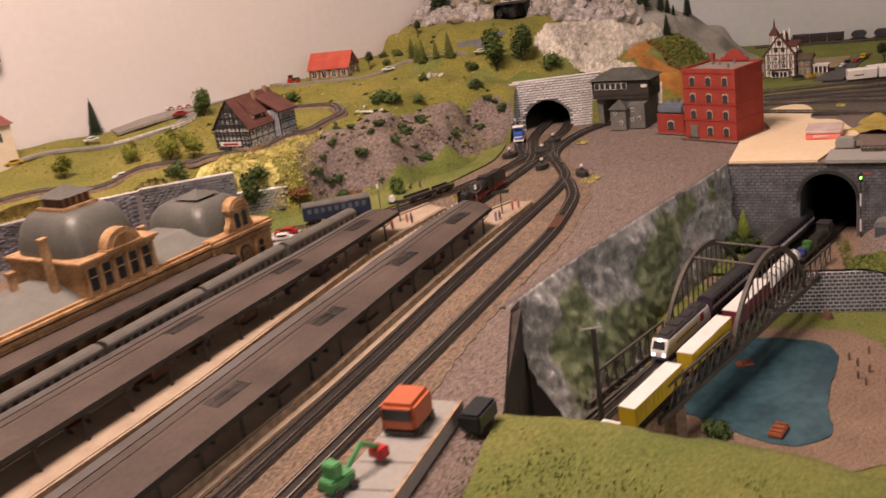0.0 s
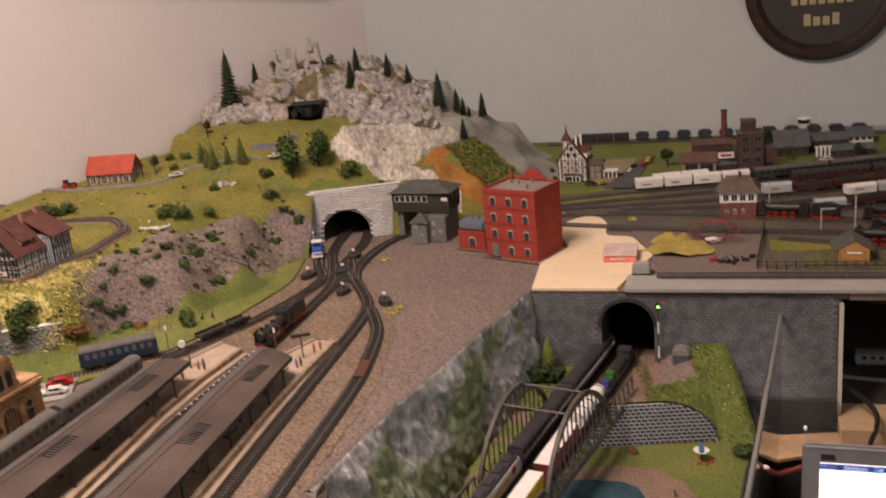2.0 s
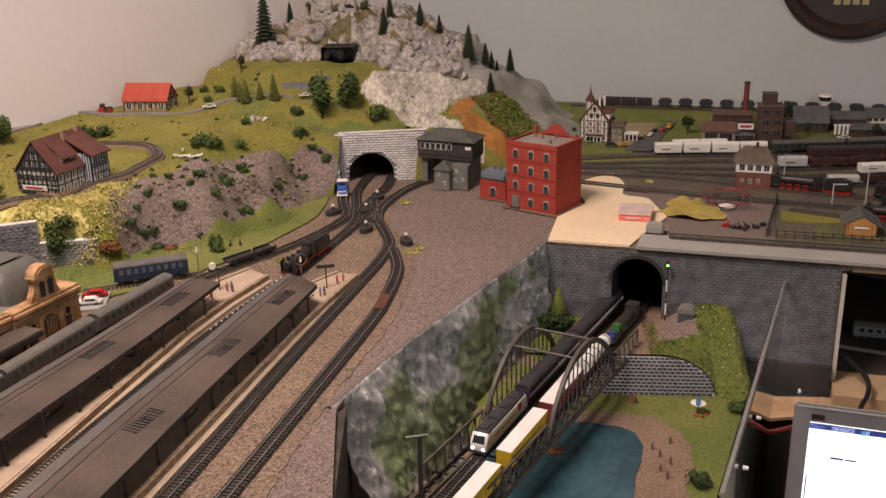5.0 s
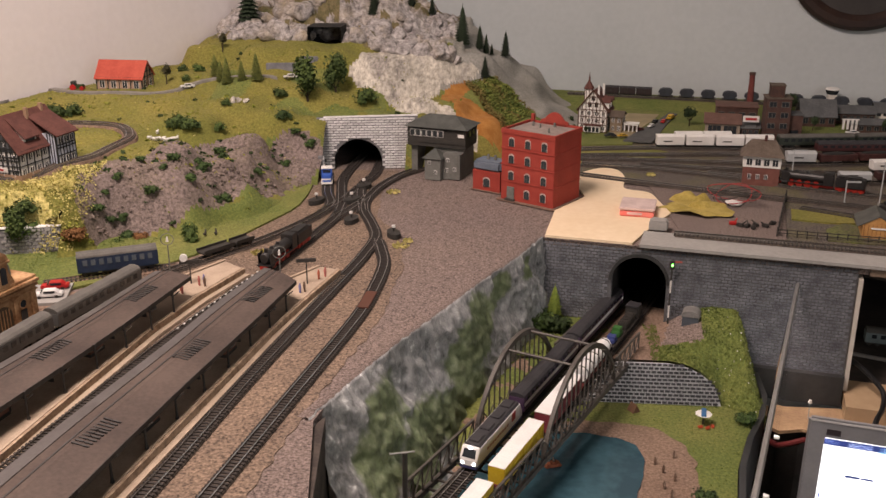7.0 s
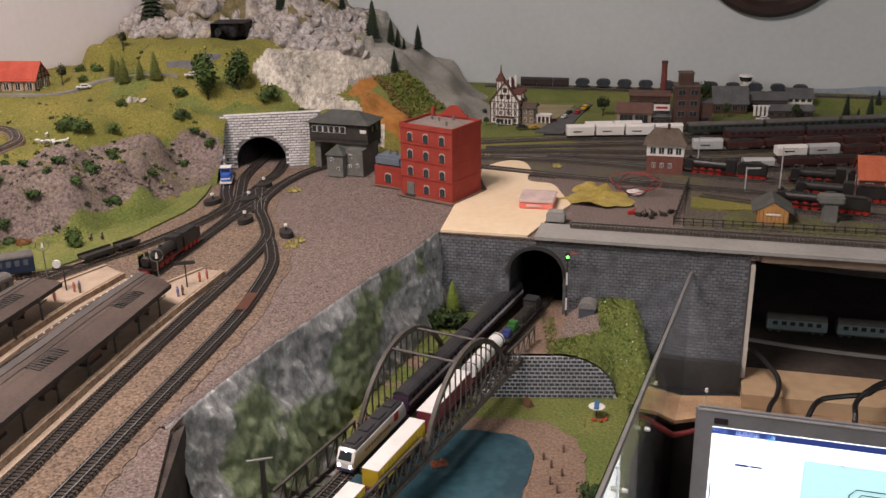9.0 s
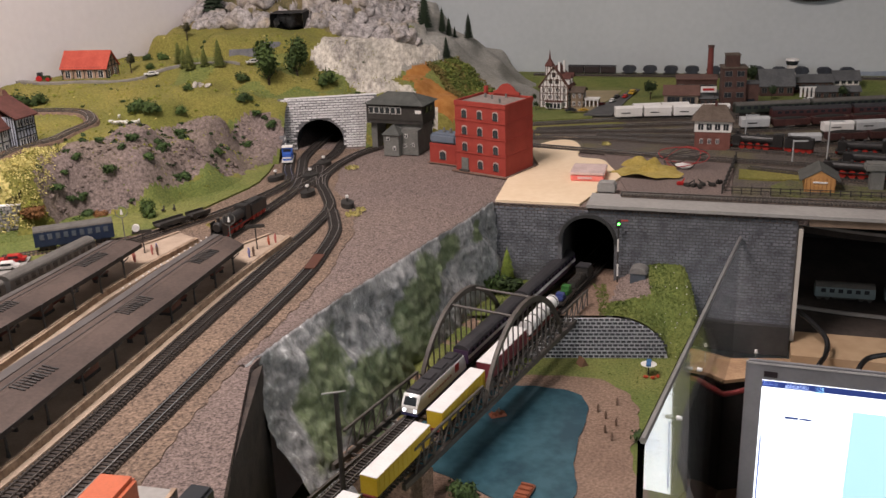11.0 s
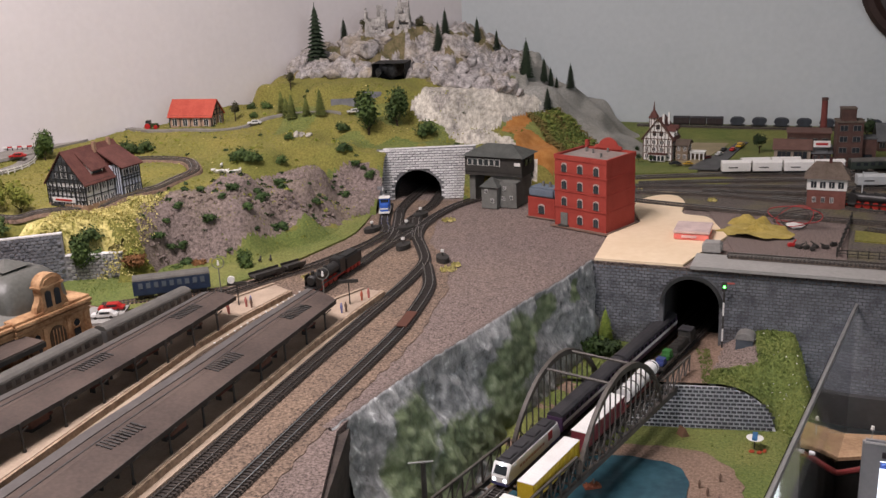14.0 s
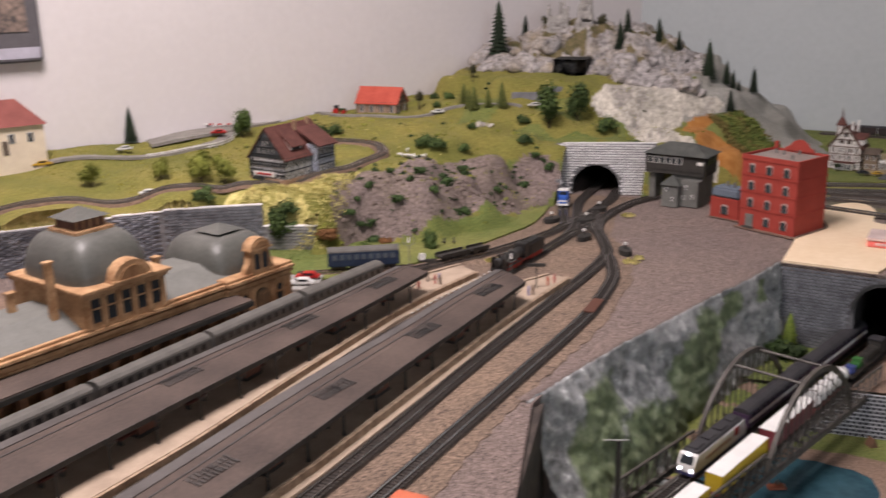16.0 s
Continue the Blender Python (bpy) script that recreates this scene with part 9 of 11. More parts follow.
for k, v in YARD.items():
    track("dark yard track with shiny rails", v, 1.0005, track_dark, 0.0095)
SPOT = {k: resample(smooth([(x, y, 0) for x, y in v], 8), 0.001) for k, v in YARD.items()}


def on_yard(k, x, ahead=0.04):
    p = SPOT[k]
    i = min(range(len(p)), key=lambda n: abs(p[n].x - x))
    j = min(i + int(ahead * 1000), len(p) - 1)
    return along(p[i], p[j], 1.0)


def box_wagon(label, m, length, body, roof, h=0.026, doors=True, group="yard wagons"):
    t = thing("goods_wagon", label, "wagon", m, group)
    part("body", box(0, length, -0.0088, 0.0088, 0.0095, h - 0.003, 0.0005), body, t)
    part("roof", sweep([(-0.0005, 0, h - 0.003), (length + 0.0005, 0, h - 0.003)], [(-0.009, 0), (-0.006, 0.0025), (0, 0.0034), (0.006, 0.0025), (0.009, 0)]), roof, t)
    for s in (-1, 1):
        for k in range(5):
            x = length * (k + 0.5) / 5
            part("rib", box(x - 0.0004, x + 0.0004, s * 0.009 - 0.0003, s * 0.009 + 0.0003, 0.0105, h - 0.004), body, t)
        part("lettering_bar", box(length * 0.22, length * 0.55, s * 0.0093 - 0.0002, s * 0.0093 + 0.0002, 0.0155, 0.0172), iron, t)
    part("frame", box(0, length, -0.006, 0.006, 0.0072, 0.0095), iron, t)
    for x in (length * 0.2, length * 0.8):
        part("axle", cyl((x, -0.0055, 0.0078), (x, 0.0055, 0.0078), 0.0032, None, 12), iron, t)
    return t


def open_wagon(label, m, length, body, group="yard wagons", load=True):
    t = thing("open_wagon", label, "wagon", m, group)
    part("body", box(0, length, -0.0085, 0.0085, 0.0095, 0.020, 0.0006), body, t)
    if load:
        bm = bmesh.new()
        bmesh.ops.create_icosphere(bm, subdivisions=3, radius=1, matrix=Matrix.Translation((length / 2, 0, 0.0195)) @ Matrix.Diagonal((length * 0.48, 0.0072, 0.0035, 1)))
        for v in bm.verts:
            v.co.z += 0.0012 * noise.noise(v.co * 260)
        part("load", bm, void_black, t)
    for s in (-1, 1):
        for k in range(6):
            x = length * (k + 0.5) / 6
            part("rib", box(x - 0.0005, x + 0.0005, s * 0.0088 - 0.0004, s * 0.0088 + 0.0004, 0.010, 0.0195), body, t)
    for x in (length * 0.2, length * 0.8):
        wheelset_bogie(t, x)
    return t


rust = mat("wagon_rust", (0.045, 0.012, 0.010), 0.7, (0.075, 0.022, 0.017), 80)
green_coach = mat("coach_green", (0.022, 0.03, 0.022), 0.5, (0.03, 0.04, 0.03), 80)
silver = mat("wagon_silver", (0.45, 0.46, 0.46), 0.5, (0.38, 0.39, 0.39), 60)
for i in range(4):
    box_wagon("white refrigerator wagon with a pale roof", on_yard("d", 0.338 + i * 0.0505), 0.047, white_paint, white_paint, 0.027, group="white wagons")
for i in range(2):
    box_wagon("white refrigerator wagon on the rear track", on_yard("h", 0.374 + i * 0.0505), 0.047, white_paint, white_paint, 0.0245, group="white wagons")
for i in range(5):
    coach("dark green passenger coach in the yard", on_yard("d", 0.545 + i * 0.137, 0.1), 0.132, green_coach, roof_grey, None, 10, 0.0285, 0.0175, "yard coaches", glass=window_dark)
box_wagon("silver-grey box wagon in the yard", on_yard("c", 0.535), 0.046, silver, silver, 0.0255)
for i in range(6):
    open_wagon("rust-red hopper wagon loaded with coal", on_yard("c", 0.588 + i * 0.066), 0.062, rust)
for x, c in ((0.655, white_paint), (0.708, silver)):
    box_wagon("white van in the freight yard", on_yard("e", x), 0.048, c, c, 0.0245)
for i in range(5):
    open_wagon("dark red open wagon in the yard", on_yard("e", 0.765 + i * 0.062), 0.058, rust)
box_wagon("silver-grey flat van in the yard", on_yard("f", 0.590), 0.046, silver, silver, 0.020)
for i in range(4):
    open_wagon("black and red open wagon in the yard", on_yard("f", 0.645 + i * 0.066), 0.062, mat("wagon_darkred", (0.05, 0.016, 0.013), 0.7))
for i in range(4):
    coach("dark red express coach standing in the yard", on_yard("g", 0.60 + i * 0.14, 0.1), 0.135, mat("coach_maroon", (0.06, 0.016, 0.016), 0.5), dark_roof, None, 10, 0.027, 0.0175, "yard coaches")
steam_loco("black steam locomotive with red wheels in the yard", on_yard("b", 0.500, 0.1))
steam_loco("large black steam locomotive by the shed", on_yard("a", 0.628, 0.1))
steam_loco("black steam locomotive behind the shed", on_yard("i", 0.588, 0.1))
steam_loco("black steam locomotive beside the catenary mast", on_yard("b", 0.640, 0.1))
track("front siding track along the concrete ledge", [tuple(WALL_A + WDIR * 0.165 - WNORM * 0.043), tuple(WALL_A + WDIR * 0.5 - WNORM * 0.043), tuple(WALL_A + WDIR * 0.9 - WNORM * 0.043), tuple(WALL_A + WDIR * 1.3 - WNORM * 0.043)], 1.0035, track_dark, 0.009)
t = thing("buffer_block", "pale concrete buffer block at the end of the track", "buffer stop", pose(0.276, 1.322, 1.002, 0, 0, -12))
part("block", box(0, 0.024, 0, 0.020, 0, 0.011, 0.001), concrete, t)
part("cap", box(0.002, 0.022, 0.002, 0.018, 0.011, 0.013, 0.0005), concrete, t)

# fence along the siding
fence = thing("lineside_fence", "low dark rail fence along the siding", "fence")
fa, fb = Vector((0.44, 1.316)), Vector((0.80, 1.248))
n = 30
for i in range(n + 1):
    p = fa.lerp(fb, i / n)
    part("post", box(p.x - 0.0006, p.x + 0.0006, p.y - 0.0006, p.y + 0.0006, 1.0, 1.0105), iron, fence)
for z in (1.0045, 1.0088):
    part("rail", sweep([(fa.x, fa.y, z), (fb.x, fb.y, z)], [(-0.0004, 0), (-0.0004, 0.001), (0.0004, 0.001), (0.0004, 0)]), iron, fence)
fence2 = thing("lineside_fence", "dark cross fence beside the gravel", "fence")
for z in (1.004, 1.010):
    part("rail", sweep([(0.44, 1.316, z), (0.492, 1.49, z)], [(-0.0006, 0), (-0.0006, 0.0014), (0.0006, 0.0014), (0.0006, 0)]), iron, fence2)
for i in range(9):
    p = Vector((0.44, 1.316)).lerp(Vector((0.492, 1.49)), i / 8)
    part("post", box(p.x - 0.0009, p.x + 0.0009, p.y - 0.0009, p.y + 0.0009, 1.0, 1.013), iron, fence2)


def mast(x, y, h=0.05, arm=0.02):
    t = thing("catenary_mast", "thin grey catenary mast beside the tracks", "mast", pose(x, y, 1.0), "catenary masts")
    part("post", cyl((0, 0, 0), (0, 0, h), 0.0011, 0.0008, 6), silver, t)
    part("arm", box(-0.001, arm, -0.0008, 0.0008, h - 0.003, h - 0.001), silver, t)
    part("foot", box(-0.002, 0.002, -0.002, 0.002, 0, 0.004), concrete, t)


for x, y, h in ((0.534, 1.628, 0.04), (0.567, 1.464, 0.036), (0.616, 1.465, 0.064), (0.80, 1.56, 0.05)):
    mast(x, y, h)
patch("yard_green_shed", [(0.50, 1.300), (0.60, 1.280), (0.75, 1.252), (0.74, 1.300), (0.62, 1.335), (0.54, 1.372), (0.51, 1.345)], blend("weedy_earth", ((0.045, 0.036, 0.028), (0.15, 0.125, 0.085)), ((0.07, 0.085, 0.02), (0.19, 0.20, 0.06)), 0.95, 330, 22, 0.5, 0.12, 1.0), "weedy green-brown ground round the shed", 1.002)
# wooden shed
t = thing("wooden_shed", "orange wooden shed with a dark overhanging gable roof", "shed", pose(0.5395, 1.316, 1.0015, 0, 0, -12))
shed_orange = mat("shed_orange", (0.42, 0.20, 0.06), 0.8, (0.50, 0.26, 0.09), 60, 0.2)
w = part("wall", gable_walls(0.045, 0.038, 0.018, 0.011), shed_orange, t)
w.matrix_basis = pose(0.044, 0, 0, 0, 0, 90)
bm = bmesh.new()
bm_gable(bm, 0.006, 0.045, 0, 0.038, 0.018, 0.011, 0.0065)
w = part("roof", bm, mat("shed_roof", (0.06, 0.062, 0.055), 0.9, (0.09, 0.09, 0.08), 60, 0.2), t, "dark grey felt roof")
w.matrix_basis = pose(0.044, 0, 0, 0, 0, 90)
for k in range(8):
    x = 0.008 + k * 0.0050
    part("board_joint", box(x - 0.0002, x + 0.0002, -0.0006, 0.0, 0.0, 0.019), mat("shed_joint", (0.20, 0.09, 0.03), 0.8), t)
part("sign_bar", box(0.016, 0.034, -0.0012, 0, 0.0125, 0.0145), white_paint, t)
# switch tower
t = thing("switch_tower", "brick and white switch tower with a brown hipped roof", "signal box", along((0.442, 1.560), (0.494, 1.549), 1.0) @ Matrix.Scale(0.86, 4))
part("base", box(0, 0.062, 0, 0.042, 0, 0.033), mat("tower_brick", (0.13, 0.045, 0.034), 0.85, (0.19, 0.072, 0.055), 70, 0.3), t, "brown brick lower storey")
part("cabin", box(-0.001, 0.063, -0.001, 0.043, 0.033, 0.053), white_paint, t)
for i in range(4):
    add_window(t, 0.010 + i * 0.0145, -0.001, 0.037, 0.009, 0.011, "y")
for i in range(3):
    add_window(t, 0.063, 0.007 + i * 0.0135, 0.037, 0.008, 0.011, "x")
for i in range(3):
    add_window(t, 0.012 + i * 0.014, 0, 0.012, 0.005, 0.008, "y")
part("roof", hip_roof(-0.001, 0.063, -0.001, 0.043, 0.053, 0.026, 0.006, 0.012), roof_brown, t, "brown tiled roof")
part("chimney", box(0.032, 0.037, 0.018, 0.023, 0.072, 0.086), rust, t)
# engine house with the orange-red roof and a water crane pillar
house("engine_house", "brick engine house with an orange-red roof", "house", pose(0.712, 1.425, 1.0, 0, 0, -12), 0.10, 0.06, 0.030, 0.024, mat("tower_brick", (0.13, 0.045, 0.034)), mat("roof_orange", (0.40, 0.09, 0.04), 0.8, (0.48, 0.13, 0.06), 60, 0.3), 1, 4, 2, None, True)
t = thing("coaling_tower", "grey coaling tower on a square pillar", "tower", pose(0.640, 1.326, 1.0, 0, 0, -10))
part("pillar", box(-0.009, 0.009, -0.008, 0.008, 0, 0.026, 0.001), sigbox_grey, t)
part("hopper", box(-0.016, 0.016, -0.010, 0.010, 0.026, 0.037, 0.002), sigbox_grey, t)

# beige sheet, storage box, foam, wire and loose parts on the gravel
sheet = [(0.140, 1.2925), (0.250, 1.270), (0.285, 1.345), (0.315, 1.40), (0.305, 1.46), (0.295, 1.50), (0.262, 1.52), (0.268, 1.58), (0.258, 1.625), (0.232, 1.632), (0.20, 1.60), (0.19, 1.56), (0.20, 1.47), (0.155, 1.40)]
solo("bare_board", prism(sheet[:3] + [(p.x, p.y) for p in smooth([(x, y, 0) for x, y in sheet[3:-1]], 7)] + sheet[-1:], 0.9986, 1.0018), sheet_beige, "bare beige board not yet covered with gravel", "board")
t = thing("storage_box", "small pink-red plastic box with a clear lid", "box", pose(0.243, 1.381, 1.002, 0, 0, -10))
clear_pink = mat("box_pink", (0.80, 0.16, 0.14), 0.3, (0.84, 0.24, 0.20), 40)
part("tray", box(0, 0.046, 0, 0.050, 0, 0.0085, 0.001), clear_pink, t)
part("lid", box(-0.001, 0.047, -0.001, 0.051, 0.0087, 0.0125, 0.001), mat("box_lid", (0.70, 0.52, 0.48), 0.15), t, "clear pinkish lid")
part("lettering_bar", box(0.010, 0.030, -0.0008, 0.0, 0.003, 0.0065), mat("box_print", (0.8, 0.5, 0.48), 0.5), t)


def build_foam():
    bm = bmesh.new()
    n, m2 = 46, 12
    for (cx, cy, rx, ry, h, sd) in ((0.0, -0.004, 0.050, 0.036, 0.004, 1), (0.004, 0.002, 0.020, 0.010, 0.010, 2), (-0.012, 0.040, 0.030, 0.012, 0.011, 3)):
        rings = []
        for k in range(m2 + 1):
            u = k / m2
            ring = []
            for i in range(n):
                a = 2 * math.pi * i / n
                wv = 1 + 0.30 * noise.noise(Vector((math.cos(a) * 2 + sd, math.sin(a) * 2, sd)))
                z = h * (1 - u ** 4) * (1 + 0.7 * noise.noise(Vector((u * math.cos(a) * 2.2, u * math.sin(a) * 2.2, sd * 3)))) + (0.008 * u ** 3 * max(0, 0.4 + noise.noise(Vector((math.cos(a) * 1.6, math.sin(a) * 1.6, sd + 9)))) if sd == 1 else 0) + 0.0016 * noise.noise(Vector((cx + rx * u * math.cos(a) * 80, cy + ry * u * math.sin(a) * 80, sd)))
                ring.append(bm.verts.new((cx + rx * wv * u * math.cos(a), cy + ry * wv * u * math.sin(a), max(0.0, z))))
            rings.append(ring)
        for k in range(m2):
            for i in range(n):
                bm.faces.new((rings[k][i], rings[k][(i + 1) % n], rings[k + 1][(i + 1) % n], rings[k + 1][i]))
    return bm


solo("foam_grass_mat", build_foam(), mat("foam_ochre", (0.28, 0.21, 0.045), 0.95, (0.42, 0.32, 0.09), 60, 0.6), "crumpled ochre grass mat lying on the gravel", "mat", pose(0.356, 1.425, 1.0, 0, 0, -10), smooth_faces=True)
t = thing("wire_coil", "loose red and black wire coil over a white bag", "wire", pose(0.410, 1.455, 1.0))
for i, c in enumerate((iron, mat("wire_red", (0.35, 0.03, 0.03), 0.5), iron, iron, mat("wire_red", (0.35, 0.03, 0.03)))):
    pts = [((0.020 + 0.003 * i) * math.cos(a + i), (0.017 + 0.003 * i + 0.004 * math.sin(3 * a + i)) * math.sin(a + 0.6 * i), 0.014 + 0.012 * math.sin(a + 1.7 * i) + 0.001 * i) for a in [6.2832 * k / 30 for k in range(31)]]
    part("wire", tube(pts, 0.0007, 5), c, t)
bm = bmesh.new()
bmesh.ops.create_icosphere(bm, subdivisions=3, radius=1, matrix=Matrix.Translation((0, -0.004, 0.003)) @ Matrix.Diagonal((0.013, 0.010, 0.004, 1)))
for v in bm.verts:
    v.co += v.co.normalized() * 0.002 * noise.noise(v.co * 200)
part("bag", bm, white_paint, t, "crumpled white plastic bag")
for i, (x, y, c) in enumerate(((0.392, 1.360, car_red), (0.409, 1.350, iron), (0.421, 1.355, iron), (0.433, 1.352, iron), (0.445, 1.364, iron), (0.415, 1.343, iron), (0.40, 1.352, iron))):
    bm = box(-0.005, 0.005, -0.003, 0.003, 0, 0.005, 0.0012)
    bm_cyl(bm, (0.002, 0, 0.004), (0.006, 0.004, 0.008), 0.0012, 0.0008, 6)
    solo("loose_coupler", bm, c, "small loose plastic coupler part on the gravel", "spare part", pose(x, y, 1.0, 0, 0, i * 53), "loose parts")

# ---- town behind the yard ----
villa_beam = mat("villa_beam", (0.10, 0.05, 0.03), 0.8)
villa_white = mat("villa_white", (0.80, 0.78, 0.74), 0.85, (0.70, 0.68, 0.64), 80)
villa = house("timbered_villa", "white half-timbered villa with steep maroon gables and a spire", "villa", pose(0.259, 1.880, 1.0035, 0, 0, 72.6), 0.046, 0.0535, 0.040, 0.036, villa_white, roof_maroon, 3, 3, 4, villa_beam, False, villa_white)
for y in (0.006, 0.016, 0.026, 0.036, 0.046):  # crossed braces between the studs of the front
    for z0, z1 in ((0.0140, 0.0260), (0.0275, 0.0395)):
        for g in (-1, 1):
            part("brace", cyl((-0.0006, y - g * 0.0032, z0), (-0.0006, y + g * 0.0032, z1), 0.0006, None, 4), villa_beam, villa)
for y, z in ((0.0205, 0.046), (0.033, 0.046), (0.0268, 0.058)):
    add_window(villa, 0, y, z, 0.0055, 0.0075, "x", villa_beam)
for y in (0.012, 0.0415):  # dark verges of the front gable
    g = 1 if y < 0.0268 else -1
    part("verge_board", tube([(-0.0022, 0.0268 - g * 0.030, 0.0385), (-0.0022, 0.0268, 0.0768)], 0.0012, 5), villa_beam, villa)
turret = part("turret", cyl((0.030, 0.043, 0.030), (0.030, 0.043, 0.074), 0.0080, None, 8), villa_white, villa)
for k in range(8):
    a = math.pi * (k + 0.5) / 4
    part("turret_post", cyl((0.030 + 0.0079 * math.cos(a), 0.043 + 0.0079 * math.sin(a), 0.045), (0.030 + 0.0079 * math.cos(a), 0.043 + 0.0079 * math.sin(a), 0.074), 0.0007, None, 4), villa_beam, turret)
part("turret_roof", cyl((0.030, 0.043, 0.074), (0.030, 0.043, 0.088), 0.0105, 0.0022, 8), roof_maroon, villa, "pointed maroon spire")
part("spire_tip", cyl((0.030, 0.043, 0.087), (0.030, 0.043, 0.104), 0.0022, 0.0003, 8), roof_maroon, villa)
for x, y in ((0.012, 0.020), (0.034, 0.016)):
    part("chimney", box(x - 0.0018, x + 0.0018, y - 0.0018, y + 0.0018, 0.062, 0.084, 0.0003), villa_white, villa)
for x in (0.013, 0.032):  # dormers on the open slope
    bm = box(x - 0.0042, x + 0.0042, -0.001, 0.012, 0.043, 0.0545)
    dormer = part("dormer", bm, villa_white, villa)
    bm = bmesh.new()
    bm_gable(bm, -0.003, 0.014, -0.0052, 0.0052, 0.0545, 0.006, 0.0012)
    bm.transform(Matrix.Translation((x, 0, 0)) @ Matrix.Rotation(math.pi / 2, 4, "Z"))
    part("dormer_roof", bm, roof_maroon, dormer)
    part("dormer_window", box(x - 0.002, x + 0.002, -0.0016, -0.0008, 0.0455, 0.0525), window_dark, dormer)
part("porch", box(-0.010, -0.0006, 0.010, 0.040, 0.0, 0.0125, 0.0006), villa_white, villa)
part("porch_roof", box(-0.0115, -0.0006, 0.008, 0.042, 0.0125, 0.0138), roof_maroon, villa)
for k in range(4):
    part("porch_opening", box(-0.0106, -0.0096, 0.012 + k * 0.0070, 0.0170 + k * 0.0070, 0.0015, 0.0105), window_dark, villa)
annex_stone = mat("annex_stone", (0.16, 0.115, 0.075), 0.85, (0.24, 0.18, 0.125), 80, 0.3)
t = house("villa_annex", "brown stone annex beside the villa", "house", pose(0.2655, 1.884, 1.0035, 0, 0, -16), 0.022, 0.03, 0.030, 0.007, annex_stone, roof_brown, 2, 2, 2, None, False)
t = thing("garden_pavilion", "small white open pavilion on the square", "pavilion", pose(0.292, 1.886, 1.005, 0, 0, -14))
for x in (0.001, 0.0085, 0.016, 0.0235):
    part("pillar", box(x - 0.0010, x + 0.0010, 0, 0.002, 0, 0.012), villa_white, t)
part("beam", box(-0.001, 0.0255, -0.001, 0.003, 0.012, 0.0145), villa_white, t)
part("back_wall", box(-0.001, 0.0255, 0.012, 0.0135, 0, 0.0145), annex_stone, t)
part("roof", box(-0.002, 0.0265, -0.002, 0.0145, 0.0145, 0.0162, 0.0004), villa_white, t)
for label, x, y, d, c, size in (("yellow delivery truck on the model road", 0.386, 1.985, 68, mat("car_yellow", (0.60, 0.36, 0.03), 0.4), 0.028), ("white model car on the model road", 0.341, 1.914, 60, car_white, 0.020), ("dark model car on the model road", 0.353, 1.952, 65, car_dark, 0.020), ("red model car on the model road", 0.370, 1.953, 68, car_red, 0.020), ("dark red model car by the square", 0.315, 1.886, 40, mat("car_wine", (0.16, 0.03, 0.03), 0.4), 0.018), ("yellow model car before the villa", 0.277, 1.836, 20, mat("car_yellow", (0.60, 0.36, 0.03)), 0.018), ("dark horse cart before the villa", 0.252, 1.838, 5, car_dark, 0.022), ("white caravan on the green", 0.692, 1.891, 0, car_white, 0.024)):
    car(label, pose(x, y, 1.006, 0, 0, d), c, size)
brick_brown = mat("brick_brown", (0.052, 0.026, 0.020), 0.85, (0.095, 0.047, 0.036), 70, 0.3)


def hall(name, label, x, y, w, d, h, wall, roof, rows=1, cols=4, deg=-8, rise=0.0):
    t = thing(name, label, "factory", pose(x, y, 1.0035, 0, 0, deg))
    part("wall", box(0, w, 0, d, 0, h), wall, t)
    if rise:
        bm = bmesh.new()
        bm_gable(bm, 0, w, 0, d, h, rise)
        part("roof", bm, roof, t)
    else:
        part("roof", box(-0.002, w + 0.002, -0.002, d + 0.002, h, h + 0.0025, 0.0004), roof, t)
    for r in range(rows):
        for c in range(cols):
            add_window(t, w * (c + 0.5) / cols, 0, h * (r + 0.3) / rows, w / cols * 0.55, h / rows * 0.45, "y", sigbox_grey)
    return t


dark_felt = mat("roof_darkgrey", (0.075, 0.078, 0.08), 0.9, (0.11, 0.112, 0.115), 40, 0.2)
bh = hall("brewery_hall", "brewery hall with pale piers, tall windows and a rust-brown roof", 0.435, 1.866, 0.061, 0.055, 0.025, mat("hall_stone", (0.24, 0.19, 0.145), 0.85, (0.31, 0.25, 0.19), 70, 0.3), mat("roof_rust", (0.11, 0.055, 0.042), 0.85, (0.15, 0.08, 0.062), 60, 0.3), 1, 2, -10, 0.012)
for k in range(2):
    part("tall_window", box(0.006 + k * 0.027, 0.028 + k * 0.027, -0.0016, -0.0010, 0.005, 0.021), window_dark, bh)
    for q in (1, 2):
        part("mullion", box(0.0057 + k * 0.027 + q * 0.0073, 0.0063 + k * 0.027 + q * 0.0073, -0.0020, -0.0016, 0.005, 0.021), annex_stone, bh)
hall("brewery_upper", "brown upper works behind the brewery hall", 0.470, 1.955, 0.075, 0.05, 0.036, brick_brown, mat("roof_rust", (0.11, 0.055, 0.042)), 1, 4)
ms = hall("malt_store", "low brown store with a grey roof and a sign", 0.499, 1.856, 0.030, 0.045, 0.019, brick_brown, dark_felt, 1, 3, -6, 0.010)
part("sign_board", box(0.000, 0.028, -0.002, -0.0005, 0.030, 0.041), white_paint, ms, "white sign board")
for x in (0.003, 0.025):
    part("sign_post", box(x - 0.0006, x + 0.0006, -0.0004, 0.0006, 0.018, 0.031), iron, ms)
part("lettering_bar", box(0.004, 0.024, -0.0026, -0.0018, 0.0335, 0.0375), car_red, ms)
t = thing("factory_chimney", "tall slim red-brown brick chimney", "chimney", pose(0.542, 2.010, 1.0035))
